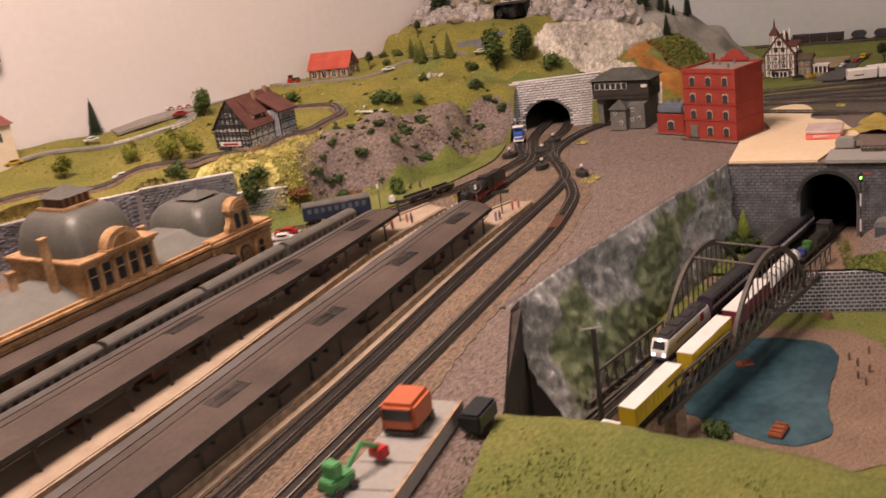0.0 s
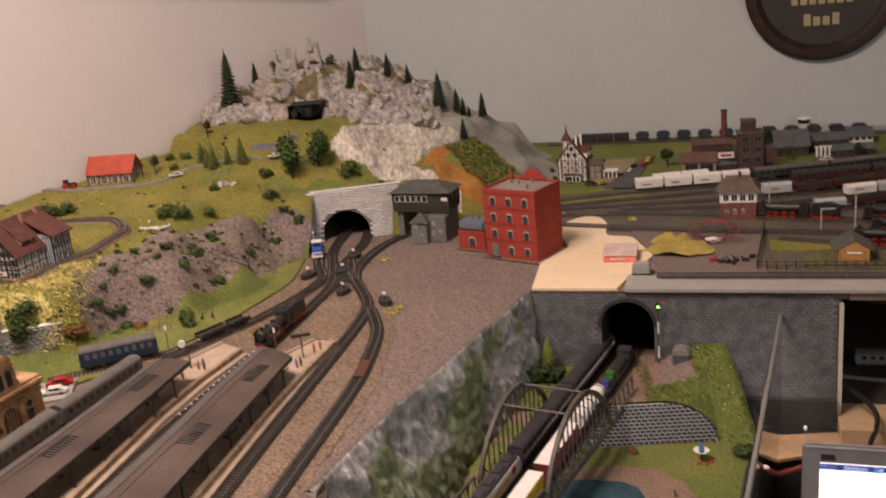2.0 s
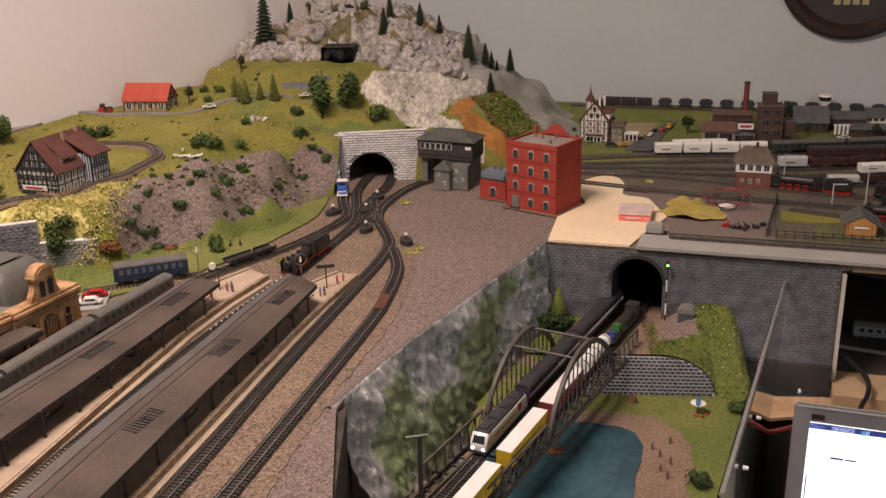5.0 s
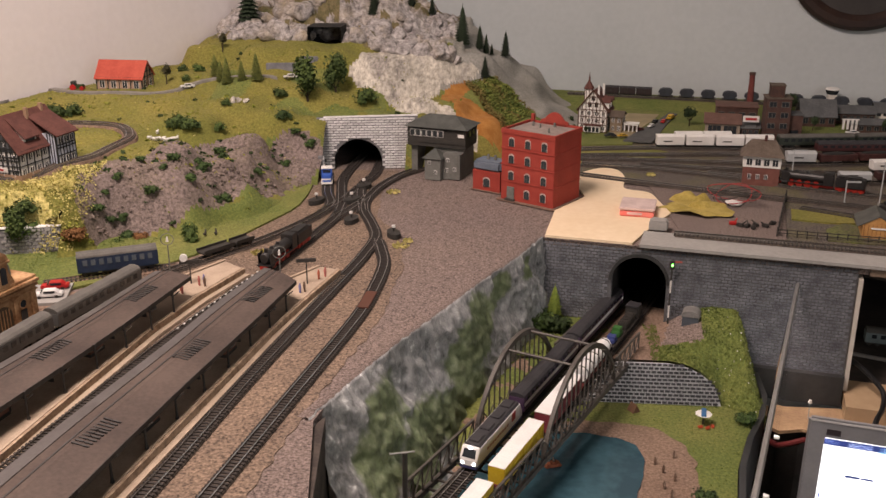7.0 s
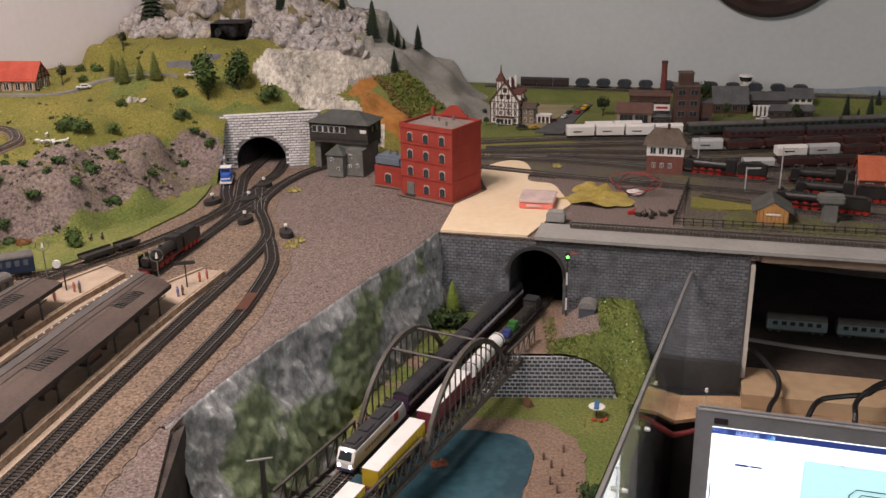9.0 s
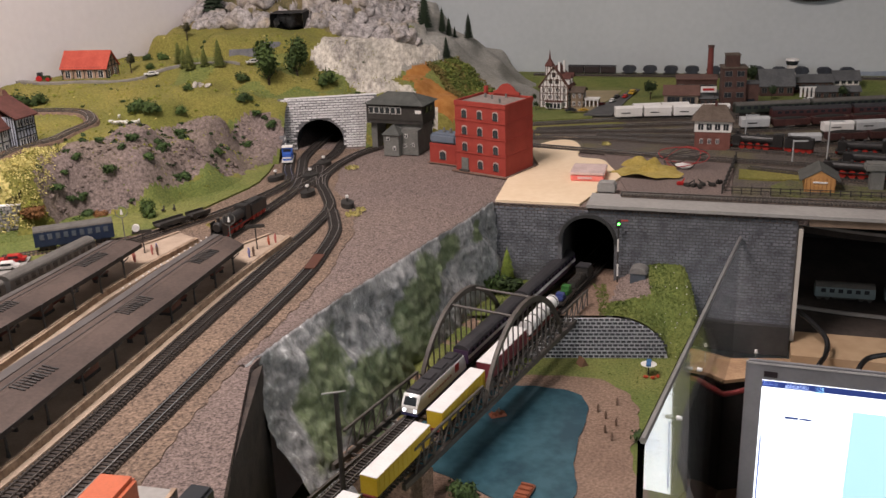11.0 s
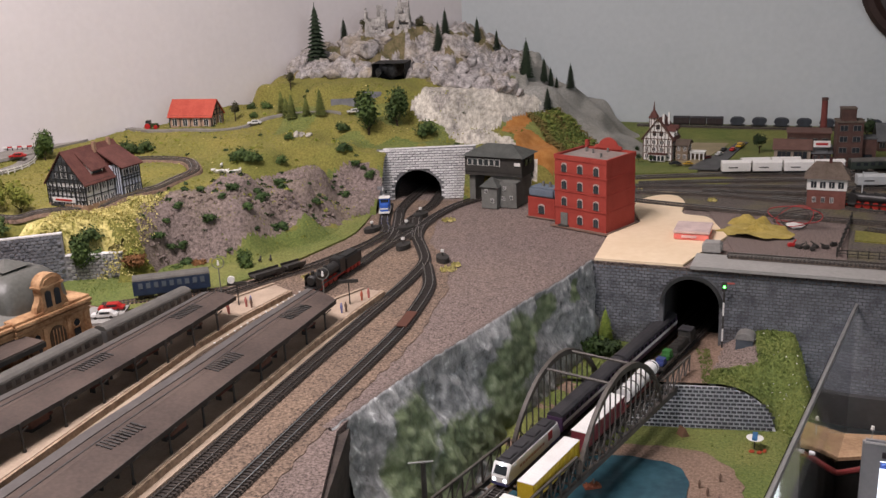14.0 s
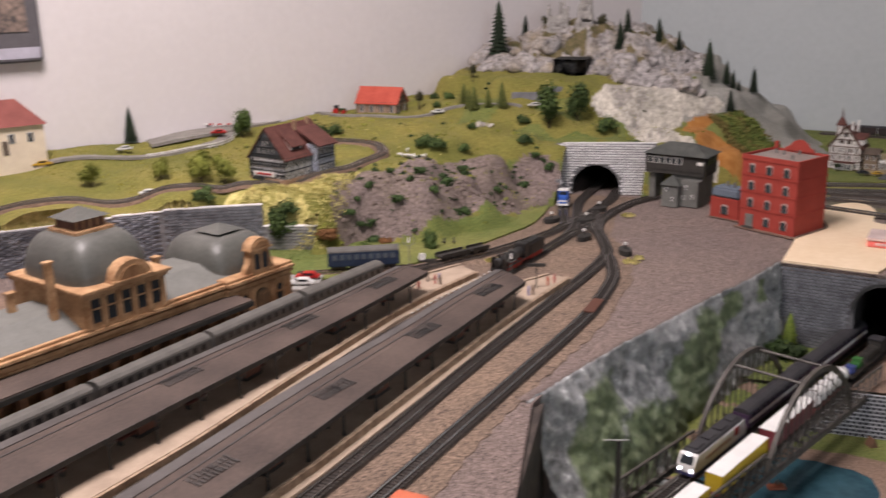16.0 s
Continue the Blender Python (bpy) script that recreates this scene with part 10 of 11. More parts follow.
part("shaft", cyl((0, 0, 0), (0, 0, 0.092), 0.0068, 0.0052, 16), mat("chimney_red", (0.12, 0.026, 0.022), 0.85, (0.17, 0.042, 0.034), 80), t)
part("cap", cyl((0, 0, 0.088), (0, 0, 0.0925), 0.0062, 0.0062, 16), brick_brown, t)
part("plinth", box(-0.009, 0.009, -0.009, 0.009, 0, 0.012), brick_brown, t)
mh = hall("malt_house", "tall brown brick malt house with a roof turret", 0.532, 1.830, 0.042, 0.036, 0.076, brick_brown, roof_brown, 4, 2, -3)
part("roof_turret", box(0.006, 0.030, 0.006, 0.028, 0.078, 0.098, 0.0004), brick_brown, mh)
part("turret_roof", box(0.005, 0.031, 0.005, 0.029, 0.098, 0.1005, 0.0004), roof_brown, mh)
part("wing", box(0.042, 0.066, 0.010, 0.040, 0, 0.046), brick_brown, mh)
part("wing_roof", box(0.042, 0.0675, 0.0085, 0.0415, 0.046, 0.049, 0.0004), dark_felt, mh)
part("gate", box(0.046, 0.060, 0.0088, 0.0098, 0.0, 0.020), window_dark, mh)
hall("long_grey_hall", "brick hall with a long grey roof", 0.630, 1.962, 0.062, 0.05, 0.021, brick_brown, dark_felt, 1, 4, -4, 0.026)
hall("low_brick_hall", "low brown brick hall with a grey roof", 0.700, 1.990, 0.072, 0.045, 0.021, brick_brown, dark_felt, 1, 6, -4, 0.010)
lf = hall("low_front_hall", "low brick workshop with a grey roof", 0.706, 1.916, 0.094, 0.03, 0.016, brick_brown, dark_felt, 1, 7, -4, 0.007)
for k in range(4):
    part("white_pier", box(-0.014 + k * 0.0075, -0.010 + k * 0.0075, -0.003, -0.001, 0.006, 0.024), white_paint, lf)
part("pier_beam", box(-0.016, 0.015, -0.0026, -0.0012, 0.0235, 0.0255), white_paint, lf)
hall("white_office", "white office with a grey gable roof", 0.778, 2.000, 0.047, 0.035, 0.022, plaster, dark_felt, 2, 4, -4, 0.014)
t = thing("control_tower", "small white control tower with a glazed cab", "tower", pose(0.722, 2.10, 1.010))
part("shaft", box(-0.008, 0.008, -0.008, 0.008, -0.006, 0.03), plaster, t)
part("cab", cyl((0, 0, 0.03), (0, 0, 0.039), 0.011, 0.014, 8), window_dark, t)
part("roof", cyl((0, 0, 0.039), (0, 0, 0.042), 0.015, 0.013, 8), white_paint, t)
plant(broad_tree("town_tree", "dark round leafy tree in the town", 0.036, 0.013, mat("leaf_town", (0.010, 0.022, 0.007), 0.9, (0.034, 0.058, 0.017), 220), 41, 0.22, 320), [(0.420, 1.948, 1.15), (0.643, 1.925, 0.85), (0.765, 1.895, 0.95), (0.612, 2.05, 1.25), (0.632, 2.06, 1.35), (0.200, 1.872, 0.5), (0.222, 1.868, 0.45), (0.195, 1.93, 0.6)], "town trees", 1.0035)
plant(fir("dark fir at the edge of the town", 0.055, 43, None, 0.2), [(0.862, 1.918, 0.85), (0.903, 1.912, 0.85), (0.883, 1.914, 0.4), (0.95, 2.0, 0.7)], "town firs", 1.0035)

# goods train on the embankment at the back wall
BACK_TRACK = [(x, back_y(x) - 0.045) for x in (0.2, 0.5, 0.8, 1.1, 1.4, 1.7)]
track("embankment track along the back wall", BACK_TRACK, 1.0145, track_dark, 0.009)
for i in range(3):
    x = 0.274 + i * 0.0335
    box_wagon("near-black van at the back wall", along((x, back_y(x) - 0.045), (x + 0.1, back_y(x + 0.1) - 0.045), 1.0145) @ Matrix.Scale(0.86, 4), 0.037, mat("wagon_black", (0.022, 0.014, 0.014), 0.6, (0.035, 0.02, 0.02), 60), dark_roof, 0.0265, group="back train")
for i in range(11):
    x = 0.385 + i * 0.0422
    m = along((x, back_y(x) - 0.045), (x + 0.1, back_y(x + 0.1) - 0.045), 1.0145) @ Matrix.Scale(0.86, 4)
    t = thing("hopper_wagon", "dark rounded hopper wagon at the back wall", "wagon", m, "back train")
    bm = bmesh.new()
    side = [(0.001, 0.017), (0.008, 0.009), (0.028, 0.009), (0.035, 0.017), (0.033, 0.023), (0.026, 0.0265), (0.010, 0.0265), (0.003, 0.023)]
    a = [bm.verts.new((px, -0.0085, pz)) for px, pz in side]
    b = [bm.verts.new((px, 0.0085, pz)) for px, pz in side]
    bm.faces.new(a)
    bm.faces.new(b[::-1])
    for k in range(8):
        q = (k + 1) % 8
        bm.faces.new((a[k], b[k], b[q], a[q]))
    bmesh.ops.recalc_face_normals(bm, faces=bm.faces)
    part("tub", bm, mat("hopper_dark", (0.02, 0.024, 0.032), 0.6, (0.032, 0.038, 0.05), 80), t)
    part("frame", box(0, 0.036, -0.006, 0.006, 0.007, 0.0092), iron, t)
    for ax in (0.007, 0.029):
        part("axle", cyl((ax, -0.0055, 0.0078), (ax, 0.0055, 0.0078), 0.0032, None, 12), iron, t)
# painted hills behind the far end
bm = bmesh.new()
rn = [(0.80 + 0.02 * i, 1.018 + 0.016 * max(0, noise.noise(Vector((i * 0.17, 2, 0))) + 0.45)) for i in range(46)]
lo = [bm.verts.new((x, back_y(x) - 0.004, 1.012)) for x, z in rn]
hi = [bm.verts.new((x, back_y(x) - 0.004, z)) for x, z in rn]
for i in range(len(rn) - 1):
    bm.faces.new((lo[i], lo[i + 1], hi[i + 1], hi[i]))
setting("backdrop", bm, mat("hill_print", (0.23, 0.27, 0.33), 0.9, (0.30, 0.34, 0.40), 20), "pale blue-grey printed hills along the wall", "backdrop")

# ---- walls: plaque and pictures ----
def on_wall(origin, along_dir, inward, z):
    a, n = Vector((*along_dir, 0)).normalized(), Vector((*inward, 0)).normalized()
    return Matrix(((a.x, n.x, 0, origin[0]), (a.y, n.y, 0, origin[1]), (0, 0, 1, z), (0, 0, 0, 1)))


px = 0.760
plaque = thing("round_wooden_plaque", "round dark wooden wall plaque with gold lettering and a small shield", "plaque", on_wall((px, back_y(px)), BACK, BN, 1.311))
bm = bmesh.new()
ringp = [(0.148, 0.001), (0.148, 0.012), (0.140, 0.020), (0.128, 0.020), (0.119, 0.012), (0.117, 0.008)]
rings = [[bm.verts.new((r * math.cos(a), y, r * math.sin(a))) for a in [2 * math.pi * i / 64 for i in range(64)]] for r, y in ringp]
for k in range(len(rings) - 1):
    for i in range(64):
        bm.faces.new((rings[k][i], rings[k][(i + 1) % 64], rings[k + 1][(i + 1) % 64], rings[k + 1][i]))
bmesh.ops.recalc_face_normals(bm, faces=bm.faces)
part("rim", bm, mat("plaque_wood", (0.020, 0.010, 0.008), 0.4, (0.036, 0.018, 0.013), 25), plaque, "turned dark brown rim")
part("face", cyl((0, 0.001, 0), (0, 0.0085, 0), 0.118, None, 64), mat("plaque_face", (0.026, 0.022, 0.020), 0.6, (0.038, 0.032, 0.029), 30), plaque)
gold = mat("plaque_gold", (0.40, 0.36, 0.20), 0.5, (0.30, 0.27, 0.15), 90)
for w2, z in ((0.060, -0.026), (0.036, -0.068)):
    nb = 7 if w2 > 0.05 else 4
    for i in range(nb):
        x = -w2 + 2 * w2 * (i + 0.5) / nb
        part("lettering_bar", box(x - w2 / nb * 0.72, x + w2 / nb * 0.72, 0.0085, 0.0098, z - 0.010, z + (0.013 if i in (0, 3) else 0.007)), gold, plaque)
for i in range(22):
    a = math.radians(182 - i * 8.3)
    o = part("lettering_bar", box(-0.0035, 0.0035, 0.0085, 0.0096, -0.006, 0.006), gold, plaque)
    o.matrix_basis = Matrix.Translation((0.103 * math.cos(a), 0, 0.103 * math.sin(a))) @ Matrix.Rotation(-(a - math.pi / 2), 4, "Y")
bm = bmesh.new()
sh = [(-0.018, 0.058 + 0.022), (-0.018, 0.050), (-0.010, 0.040), (0.0, 0.034), (0.010, 0.040), (0.018, 0.050), (0.018, 0.080)]
a = [bm.verts.new((x, 0.010, z)) for x, z in sh]
b = [bm.verts.new((x, 0.0084, z)) for x, z in sh]
bm.faces.new(a)
for i in range(7):
    bm.faces.new((a[i], a[(i + 1) % 7], b[(i + 1) % 7], b[i]))
bmesh.ops.translate(bm, verts=bm.verts, vec=(0, 0, -0.018))
part("shield", bm, mat("shield_yellow", (0.60, 0.45, 0.08), 0.5), plaque, "small yellow shield")
bm = bmesh.new()
bm.faces.new([bm.verts.new(p) for p in ((-0.016, 0.0104, 0.058), (-0.009, 0.0104, 0.060), (0.015, 0.0104, 0.032), (0.009, 0.0104, 0.026))])
part("shield_bend", bm, mat("shield_red", (0.30, 0.05, 0.05), 0.5), plaque)


p0 = CORNER + LEFT * 0.147
tilt = math.degrees(math.atan2(0.071, 0.66))
pic = thing("wall_painting", "unframed canvas with pale blue sky hanging slightly askew", "painting", on_wall((p0.x, p0.y), LEFT, LN, 1.3885) @ Matrix.Rotation(-math.radians(tilt), 4, "Y"))
part("canvas", box(0, 0.664, 0.002, 0.022, 0, 0.42, 0.002), mat("canvas_blue", (0.20, 0.36, 0.46), 0.8, (0.42, 0.56, 0.62), 7, 0.1, fine=40), pic, "pale blue painted canvas")
bm = bmesh.new()
bm.faces.new([bm.verts.new(p) for p in ((0.0, 0.0228, 0.0), (0.0, 0.0228, 0.022), (0.32, 0.0228, 0.30), (0.32, 0.0228, 0.275), (0.030, 0.0228, 0.0))])
part("painted_roof", bm, mat("painted_brown", (0.05, 0.04, 0.04), 0.7, (0.10, 0.08, 0.08), 20), pic)
for k in range(16):
    bm = bmesh.new()
    c = Vector((0.26 + 0.022 * k, 0.0226 + 0.00004 * k, 0.05 + 0.035 * ((k * 7) % 5) / 2))
    bm.faces.new([bm.verts.new(c + Vector((0.045 * math.cos(q) * (1 + 0.4 * math.sin(3 * q + k)), 0, 0.030 * math.sin(q) * (1 + 0.3 * math.cos(5 * q + k))))) for q in [0.3142 * i for i in range(20)]])
    part("painted_tree", bm, mat("painted_blue", (0.012, 0.025, 0.06), 0.8, (0.10, 0.18, 0.28), 60, contrast=0.4), pic)
p1 = CORNER + LEFT * 1.30
pic2 = thing("small_framed_picture", "small picture in a dark frame on the wall", "picture", on_wall((p1.x, p1.y), LEFT, LN, 1.243))
part("frame", box(0, 0.19, 0.001, 0.016, 0, 0.26, 0.003), mat("frame_grey", (0.12, 0.11, 0.12), 0.6), pic2, "dark grey frame")
part("mat_board", box(0.004, 0.186, 0.016, 0.0168, 0.006, 0.022), mat("mat_lilac", (0.5, 0.48, 0.56), 0.7), pic2)
part("print", box(0.018, 0.172, 0.016, 0.0175, 0.045, 0.235), mat("print_beige", (0.05, 0.045, 0.045), 0.6, (0.42, 0.30, 0.24), 22, contrast=0.3), pic2)

# ---- things at the open side ----
t = thing("acrylic_sheet", "clear acrylic protective sheet standing along the valley edge", "sheet")
bm = bmesh.new()
e0, e1 = Vector((0.447, 1.226, 0.968)), Vector((0.256, 0.611, 1.039))
q = [e0, e1, Vector((e1.x, e1.y, 0.657)), Vector((e0.x, e0.y, 0.657))]
side = Vector((0.0022, -0.0011, 0))
a, b = [bm.verts.new(p + side) for p in q], [bm.verts.new(p - side) for p in q]
bm.faces.new(a)
bm.faces.new(b[::-1])
for i in range(4):
    k = (i + 1) % 4
    bm.faces.new((a[i], b[i], b[k], a[k]))
bmesh.ops.recalc_face_normals(bm, faces=bm.faces)
o = part("pane", bm, glassy("acrylic", (0.93, 0.95, 0.95), 0.03), t)
o.visible_shadow = False
part("edge", tube([e0 + Vector((0.001, 0, 0.001)), e1 + Vector((0.001, 0, 0.001))], 0.0024, 6), mat("acrylic_edge", (0.22, 0.215, 0.205), 0.3), t, "frosted grey sheet edge")
for k, s in ((0.62, 1), (0.80, 1)):
    p = e0.lerp(e1, k) + Vector((0.004, -0.002, -0.035))
    o = part("bolt", cyl(p, p + Vector((0.004, -0.0016, 0)), 0.0021, 0.0016, 10), silver, t, "bright steel bolt")

RX = Vector((0.970, -0.242, 0)).normalized()
LTOP = Vector((0.4176, 1.0216, 0.899))
BKW = Vector((0.242, 0.970, 0)).normalized()
UP = (Vector((0, 0, 1)) * math.cos(math.radians(-6)) + BKW * math.sin(math.radians(-6))).normalized()
NRM = RX.cross(UP).normalized()
lap = thing("laptop", "grey laptop with a bright screen standing open on the table", "laptop")
lid = part("lid", box(0, 0.315, -0.228, 0, -0.008, 0, 0.0025), mat("laptop_grey", (0.205, 0.205, 0.215), 0.45, (0.235, 0.235, 0.245), 30), lap, "matt grey screen bezel")
ML = Matrix(((RX.x, UP.x, NRM.x, LTOP.x), (RX.y, UP.y, NRM.y, LTOP.y), (RX.z, UP.z, NRM.z, LTOP.z), (0, 0, 0, 1)))
lid.matrix_basis = ML
scr = part("screen", box(0.018, 0.297, -0.200, -0.022, 0, 0.0006), glow("screen_white", (0.86, 0.93, 1.0), 1.7), lap, "lit white-blue screen")
scr.matrix_basis = ML
for x0, x1, y0, y1, c, s in ((0.018, 0.297, -0.0300, -0.0225, (0.03, 0.06, 0.26), 0.45), (0.019, 0.034, -0.0290, -0.0235, (0.42, 0.62, 0.95), 0.9), (0.042, 0.066, -0.0292, -0.0238, (0.62, 0.80, 1.0), 1.0), (0.072, 0.081, -0.0318, -0.0240, (0.45, 0.85, 1.0), 1.0), (0.112, 0.297, -0.190, -0.050, (0.50, 0.86, 0.92), 0.80), (0.044, 0.058, -0.0685, -0.0658, (0.05, 0.09, 0.32), 0.3), (0.0595, 0.072, -0.0682, -0.0662, (0.05, 0.09, 0.32), 0.3), (0.063, 0.066, -0.0425, -0.0418, (0.1, 0.1, 0.2), 0.3), (0.124, 0.126, -0.0485, -0.0478, (0.1, 0.1, 0.2), 0.3), (0.020, 0.0215, -0.190, -0.095, (0.10, 0.18, 0.55), 0.5)):
    o = part("screen_field", box(x0, x1, y0, y1, 0.0006, 0.0010), glow("screen_%d_%d" % (x0 * 10000, y1 * -10000), c, s), lap)
    o.matrix_basis = ML
diag = [(0.160, -0.170), (0.160, -0.086), (0.166, -0.078), (0.268, -0.078), (0.275, -0.086), (0.275, -0.170)]
for k in (0.0, 0.006):
    pts = [(x + (k if x < 0.2 else -k), y - (k if y > -0.12 else 0), 0.0013) for x, y in diag]
    o = part("diagram_line", tube(pts, 0.0007, 4), mat("diagram_ink", (0.02, 0.03, 0.08), 0.6), lap)
    o.matrix_basis = ML
for k in range(4):
    o = part("diagram_mark", box(0.208 + 0.009 * k, 0.212 + 0.009 * k, -0.0825 - 0.003 * (k % 2), -0.0795 - 0.003 * (k % 2), 0.0010, 0.0014), mat("diagram_ink", (0.02, 0.03, 0.08), 0.6), lap)
    o.matrix_basis = ML
o = part("trim_strip", box(0.002, 0.313, -0.003, -0.0008, 0, 0.0006), mat("trim_silver", (0.55, 0.54, 0.53), 0.3), lap, "bright silver trim line along the edge")
o.matrix_basis = ML
o = part("screen_dot", cyl((0.150, -0.051, 0.0006), (0.150, -0.051, 0.0011), 0.0015, None, 12), glow("screen_lilac", (0.45, 0.40, 0.75), 0.9), lap)
o.matrix_basis = ML
o = part("badge", box(0.019, 0.033, -0.018, -0.011, 0, 0.0006), mat("badge_dark", (0.04, 0.03, 0.035), 0.4), lap)
o.matrix_basis = ML
foot = LTOP - UP * 0.225
bz = part("keyboard_base", box(0, 0.315, -0.225, 0.0, 0, 0.022, 0.003), mat("laptop_grey", (0.16, 0.165, 0.17)), lap)
bz.matrix_basis = Matrix(((RX.x, BKW.x, 0, foot.x), (RX.y, BKW.y, 0, foot.y), (0, 0, 1, 0.655), (0, 0, 0, 1)))
for r in range(5):
    for k in range(14):
        o = part("key", box(0.016 + k * 0.0203, 0.034 + k * 0.0203, -0.036 - r * 0.020, -0.019 - r * 0.020, 0.022, 0.024), iron, lap)
        o.matrix_basis = bz.matrix_basis

wicker = mat("rough_wood", (0.22, 0.13, 0.07), 0.8, (0.36, 0.235, 0.135), 40, 0.5, fine=260, contrast=0.3)
solo("wood_strip", prism([(0.413, 1.20), (0.396, 1.165), (0.414, 1.137), (0.45, 1.145), (0.75, 1.085), (0.77, 1.145), (0.505, 1.200)], 0.8105, 0.815), wicker, "rough tan wooden strip in front of the shelf", "board")
# near-black block fills the gap under the strip
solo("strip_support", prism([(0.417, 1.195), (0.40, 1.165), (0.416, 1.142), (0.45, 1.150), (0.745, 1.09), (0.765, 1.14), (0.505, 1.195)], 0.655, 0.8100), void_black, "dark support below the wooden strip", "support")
solo("red_cable", tube([tuple(p) for p in smooth([(0.392, 1.165, 0.812), (0.402, 1.143, 0.806), (0.414, 1.131, 0.80), (0.435, 1.134, 0.801), (0.46, 1.137, 0.806), (0.49, 1.13, 0.808)], 8)], 0.0035), mat("cable_red", (0.13, 0.014, 0.014), 0.5), "dark red cable loop hanging behind the acrylic sheet", "cable")
for pts in ([(0.528, 1.235, 0.866), (0.539, 1.20, 0.863), (0.548, 1.172, 0.854), (0.541, 1.148, 0.845), (0.524, 1.118, 0.843), (0.515, 1.10, 0.815)], [(0.55, 1.085, 0.81), (0.561, 1.093, 0.85), (0.578, 1.11, 0.859), (0.604, 1.112, 0.863), (0.631, 1.117, 0.863), (0.66, 1.13, 0.867), (0.74, 1.13, 0.87)], [(0.603, 1.075, 0.81), (0.609, 1.084, 0.848), (0.616, 1.105, 0.858), (0.634, 1.117, 0.868), (0.665, 1.132, 0.873), (0.74, 1.14, 0.88)]):
    solo("black_cable", tube([tuple(p) for p in smooth(pts, 8)], 0.0032), mat("cable_black", (0.010, 0.010, 0.011), 0.4), "black cable hanging from the shelf", "cable", group="black cables")
for x, y, z in ((0.407, 1.190, 0.815), (0.464, 1.170, 0.815)):
    t = thing("push_pin", "white-headed push pin in the wooden strip", "pin", pose(x, y, z), "push pins")
    part("needle", cyl((0, 0, 0), (0, 0, 0.022), 0.0005, None, 5), silver, t)
    part("head", cyl((0, 0, 0.022), (0, 0, 0.026), 0.0024, 0.0018, 10), white_paint, t)
for i, (x, y) in enumerate(((0.580, 1.345), (0.668, 1.327), (0.756, 1.309))):
    coach("pale teal coach parked in the hidden sidings", along((x, y), (x + 0.1, y - 0.02), 0.834), 0.078, mat("coach_teal", (0.17, 0.22, 0.225), 0.6), roof_grey, None, 6, 0.030, 0.018, "hidden coaches")

for z, pts in ((0.834, [(0.548, 1.321), (0.585, 1.305), (0.623, 1.291), (0.713, 1.265), (0.95, 1.21)]), (0.915, [(0.575, 1.44), (0.64, 1.40), (0.72, 1.37), (0.95, 1.32)])):
    solo("siding_strip", sweep([(p.x, p.y, z) for p in smooth([(x, y, 0) for x, y in pts], 6)], [(-0.0022, 0), (-0.0022, 0.004), (0.0022, 0.004), (0.0022, 0)]), mat("strip_grey", (0.30, 0.28, 0.26), 0.6), "pale grey edging strip of a hidden siding", "strip", group="siding strips")
# same darkened brown as the bay floor, for the shade in there
solo("siding_shelf", prism([(0.572, 1.44), (0.64, 1.40), (0.72, 1.37), (0.95, 1.32), (0.97, 1.42), (0.62, 1.55)], 0.905, 0.915), bay_shade, "upper shelf of the hidden sidings, shade put into its dark colour", "shelf")

# ---- valley details ----
t = thing("round_hut", "small grey barrel-roofed trackside hut", "hut", pose(0.313, 1.228, 0.908, 0, 0, -15))
part("wall", box(0, 0.020, 0, 0.018, -0.012, 0.013), mat("hut_slate", (0.045, 0.055, 0.068), 0.7, (0.07, 0.082, 0.097), 80), t)
part("roof", sweep([(0.010, -0.001, 0.013), (0.010, 0.019, 0.013)], [(0.0115 * math.cos(a), 0.008 * math.sin(a)) for a in [math.pi * i / 12 for i in range(13)]]), mat("hut_roof", (0.14, 0.135, 0.125), 0.8, (0.20, 0.19, 0.18), 60), t, "grey rounded roof")
t = thing("garden_parasol", "small blue and white parasol on the bank", "parasol", pose(0.323, 1.092, 0.846, 0, 0, -10))
part("post", cyl((0, 0, 0), (0, 0, 0.014), 0.0009, None, 6), iron, t)
part("canopy", cyl((0, 0, 0.0135), (0, 0, 0.0165), 0.0095, 0.001, 12), white_paint, t)
part("blue_panel", box(-0.0028, 0.0028, -0.0085, 0.0085, 0.0136, 0.0166, 0.0005), mat("sign_blue", (0.04, 0.14, 0.30), 0.5), t)
for i, (dx, dy) in enumerate(((-0.004, -0.008), (0.004, -0.010), (0.010, -0.006))):
    solo("red_flower_clump", box(-0.003, 0.003, -0.002, 0.002, 0, 0.003, 0.001), mat("flower_red", (0.40, 0.06, 0.02), 0.8), "small orange-red flower clump", "flowers", pose(0.323 + dx, 1.092 + dy, 0.8455, 0, 0, i * 40), "flower clumps")
t = thing("tent", "tiny brown ridge tent on the bank", "tent", pose(0.247, 1.118, 0.8455, 0, 0, 30))
bm = bmesh.new()
pr3 = [(-0.005, 0), (0.005, 0), (0, 0.010)]
a = [bm.verts.new((x, -0.006, z)) for x, z in pr3]
b = [bm.verts.new((x, 0.006, z)) for x, z in pr3]
bm.faces.new(a)
bm.faces.new(b[::-1])
for i in range(3):
    bm.faces.new((a[i], b[i], b[(i + 1) % 3], a[(i + 1) % 3]))
bmesh.ops.recalc_face_normals(bm, faces=bm.faces)
part("canvas", bm, mat("tent_brown", (0.16, 0.08, 0.045), 0.8), t)
t = raft = thing("rowing_boat", "small red-brown wooden raft on the pond", "boat", pose(0.178, 0.838, 0.8485, 0, 0, 70), "rafts")
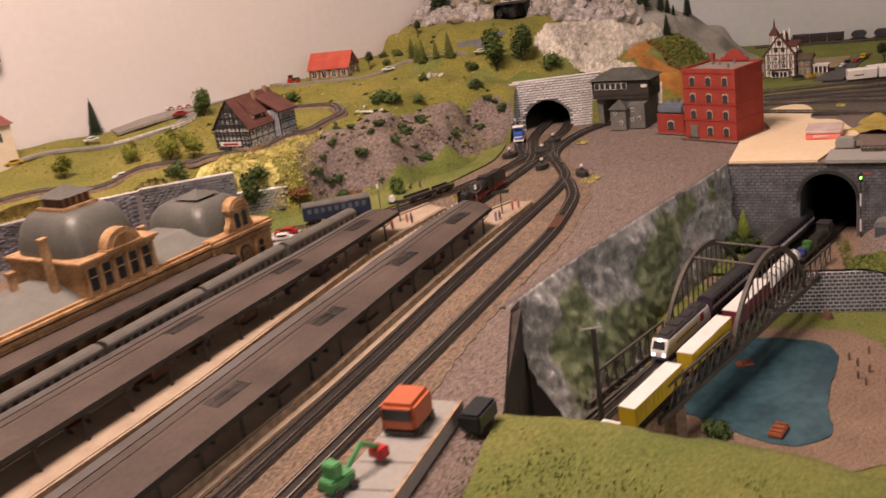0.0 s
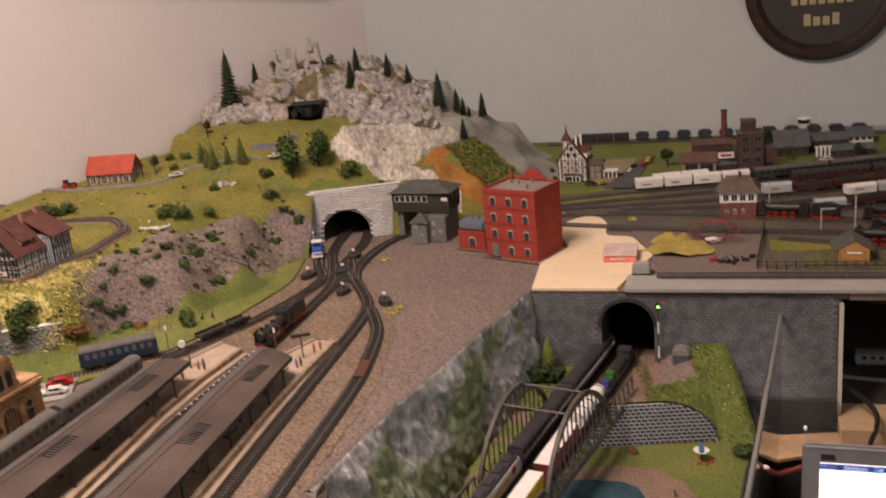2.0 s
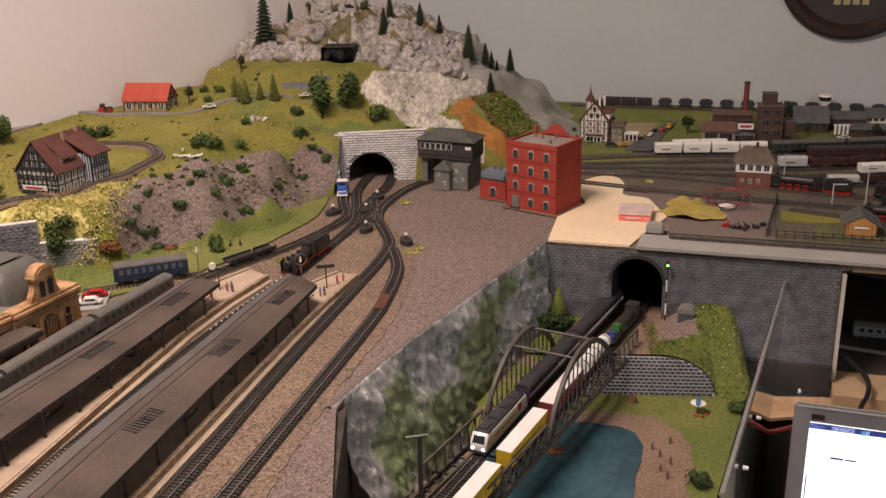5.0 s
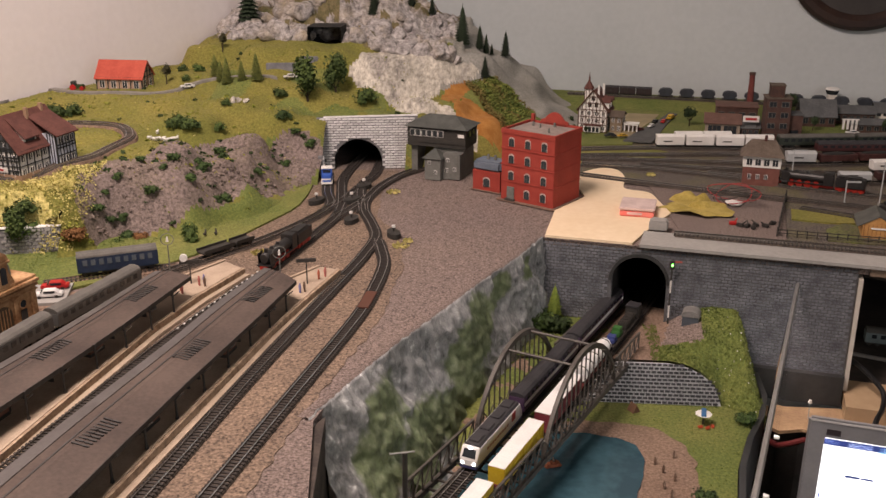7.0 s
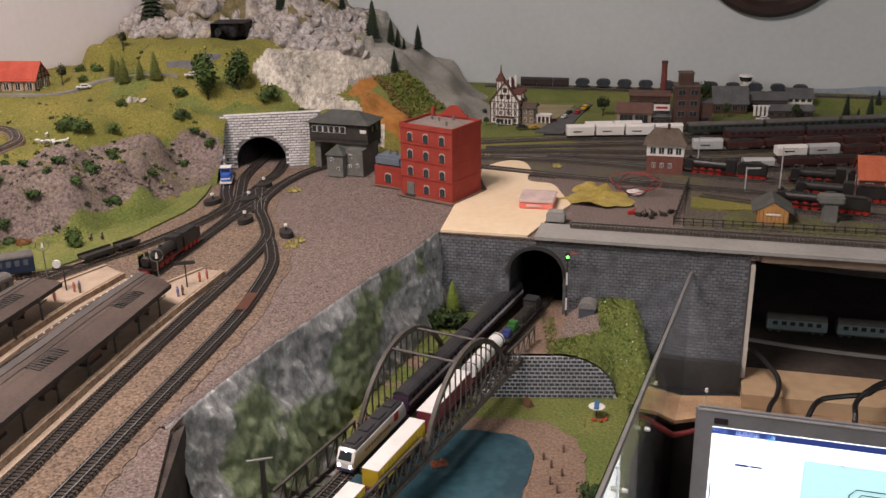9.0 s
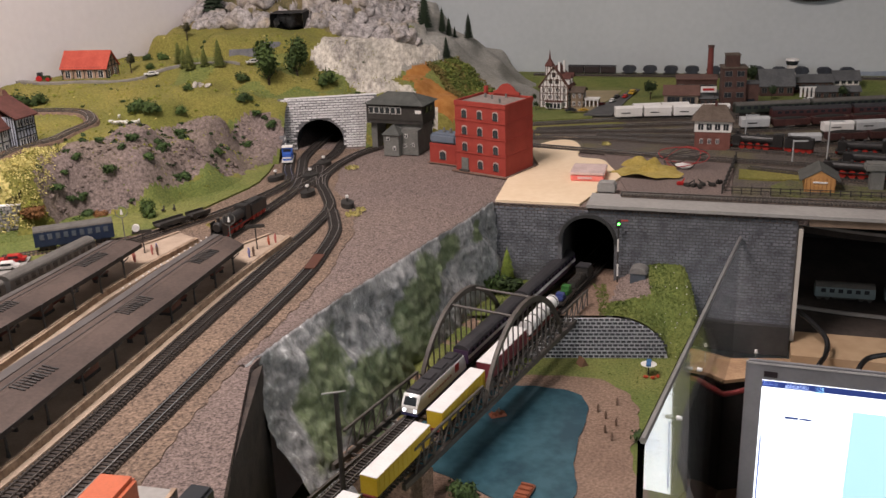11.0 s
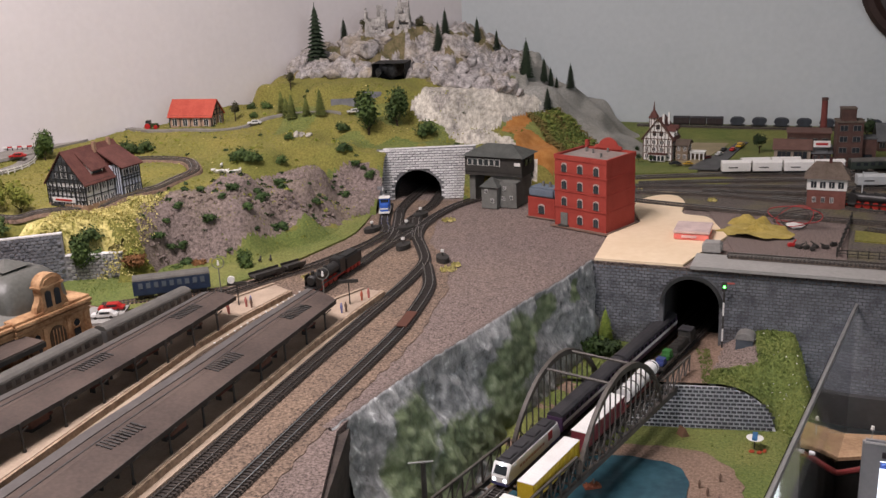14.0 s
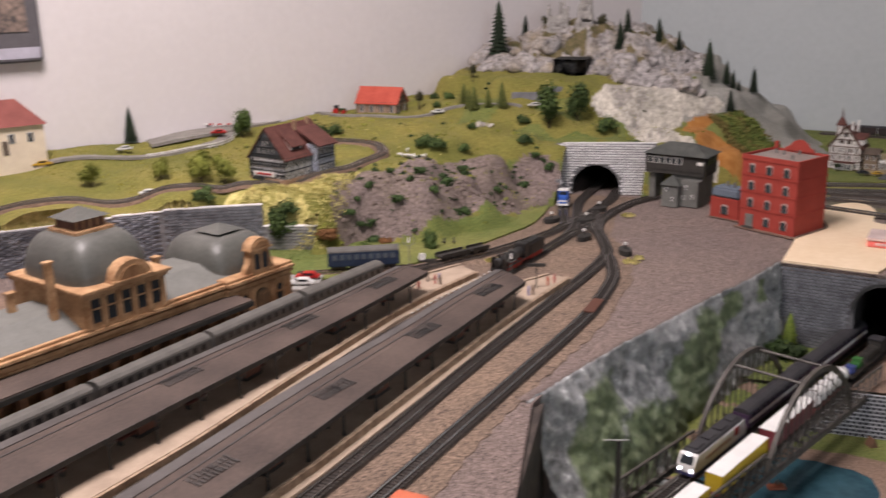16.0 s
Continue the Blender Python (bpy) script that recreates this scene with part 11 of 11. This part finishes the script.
part("hull", box(-0.013, 0.013, -0.007, 0.007, 0, 0.004, 0.001), mat("boat_red", (0.25, 0.07, 0.03), 0.7), t)
for x in (-0.008, 0, 0.008):
    part("thwart", box(x - 0.0012, x + 0.0012, -0.006, 0.006, 0.004, 0.006), mat("boat_red", (0.25, 0.07, 0.03)), t)
copy_thing(raft, pose(0.149, 0.986, 0.8485, 0, 0, 20) @ Matrix.Scale(0.7, 4))
for i, (x, y) in enumerate(((0.258, 1.0), (0.265, 0.985), (0.275, 0.97), (0.262, 0.955), (0.28, 1.015), (0.268, 0.94), (0.15, 0.99))):
    figure(x, y, figs[2], 0.0095, 0.8465)
t = thing("colour_light_signal", "slim black and white signal post with a lit green lamp", "signal", pose(0.299, 1.250, 0.892))
for k in range(5):
    part("post", cyl((0, 0, k * 0.017), (0, 0, (k + 1) * 0.017), 0.0011, None, 8), white_paint if k % 2 else iron, t)
part("head", box(-0.003, 0.003, -0.002, 0.001, 0.083, 0.094, 0.0005), iron, t)
part("lamp", cyl((0.0, -0.0032, 0.089), (0.0, -0.0018, 0.089), 0.0016, None, 10), glow("signal_green", (0.10, 1.0, 0.12), 7.0), t, "lit green signal lamp")
part("arm", box(0.0, 0.012, -0.0008, 0.0, 0.092, 0.094), mat("arm_red", (0.5, 0.10, 0.08), 0.5), t)
t = thing("lattice_signal", "dark post signal with a short cross arm by the cliff", "signal", pose(0.021, 0.766, 0.845))
part("post", cyl((0, 0, 0), (0, 0, 0.147), 0.0028, 0.0022, 8), iron, t)
part("arm", cyl((-0.012, -0.003, 0.147), (0.008, 0.003, 0.147), 0.0008, None, 6), mat("arm_grey", (0.3, 0.3, 0.28), 0.5), t)

# ---- near loading ramp ----
ramp = thing("loading_ramp", "grey concrete loading ramp beside the track", "ramp")
part("slab", prism([(-0.150, 0.25), (-0.086, 0.25), (-0.054, 0.591), (-0.094, 0.597)], 0.9995, 1.0105), concrete, ramp)
part("kerb", sweep([(-0.086, 0.25, 1.0105), (-0.054, 0.591, 1.0105)], [(-0.003, 0), (-0.003, 0.0015), (0.0, 0.0015), (0.0, 0)]), platform_edge, ramp, "brown edge kerb")
for k in range(8):
    yy = 0.30 + k * 0.034
    part("slab_joint", box(-0.138 + 0.150 * (yy - 0.30), -0.086 + 0.105 * (yy - 0.30), yy - 0.0005, yy + 0.0005, 1.0105, 1.0109), sigbox_grey, ramp)
t = thing("model_truck", "orange model truck with a grey window standing on the ramp", "truck", pose(-0.087, 0.537, 1.0105, 0, 0, 83))
part("cab", box(0, 0.034, -0.014, 0.014, 0.004, 0.026, 0.003), mat("truck_orange", (0.52, 0.13, 0.06), 0.45), t)
part("window", box(-0.0006, 0.003, -0.011, 0.011, 0.0135, 0.022), window_dark, t)
part("chassis", box(0.0, 0.036, -0.012, 0.012, 0.002, 0.005), iron, t)
for x in (0.007, 0.028):
    for s in (-1, 1):
        part("wheel", cyl((x, s * 0.010, 0.004), (x, s * 0.0145, 0.004), 0.004, None, 14), iron, t)
t = thing("model_digger", "green and red model loader with an arm on the ramp", "loader", pose(-0.108, 0.468, 1.0105, 0, 0, 65))
part("body", box(-0.010, 0.012, -0.007, 0.007, 0.003, 0.012, 0.001), mat("digger_green", (0.05, 0.26, 0.09), 0.5), t)
part("cab", box(-0.006, 0.003, -0.006, 0.006, 0.012, 0.022, 0.001), mat("digger_green", (0.05, 0.26, 0.09)), t)
part("arm", tube([(0.010, 0, 0.010), (0.026, 0, 0.022), (0.040, 0, 0.012)], 0.002, 6), mat("digger_green", (0.05, 0.26, 0.09)), t)
part("bucket", box(0.036, 0.046, -0.006, 0.006, 0.004, 0.012, 0.001), car_red, t)
for x in (-0.006, 0.008):
    for s in (-1, 1):
        part("wheel", cyl((x, s * 0.006, 0.0035), (x, s * 0.009, 0.0035), 0.0035, None, 12), iron, t)
t = thing("black_crate_wagon", "dark blue-black wagon at the end of the ramp track", "wagon", pose(-0.041, 0.556, 1.0, 0, 0, 78))
part("body", box(0, 0.032, -0.009, 0.009, 0.004, 0.018, 0.002), car_dark, t)
for x in (0.007, 0.025):
    part("axle", cyl((x, -0.007, 0.0036), (x, 0.007, 0.0036), 0.0036, None, 10), iron, t)
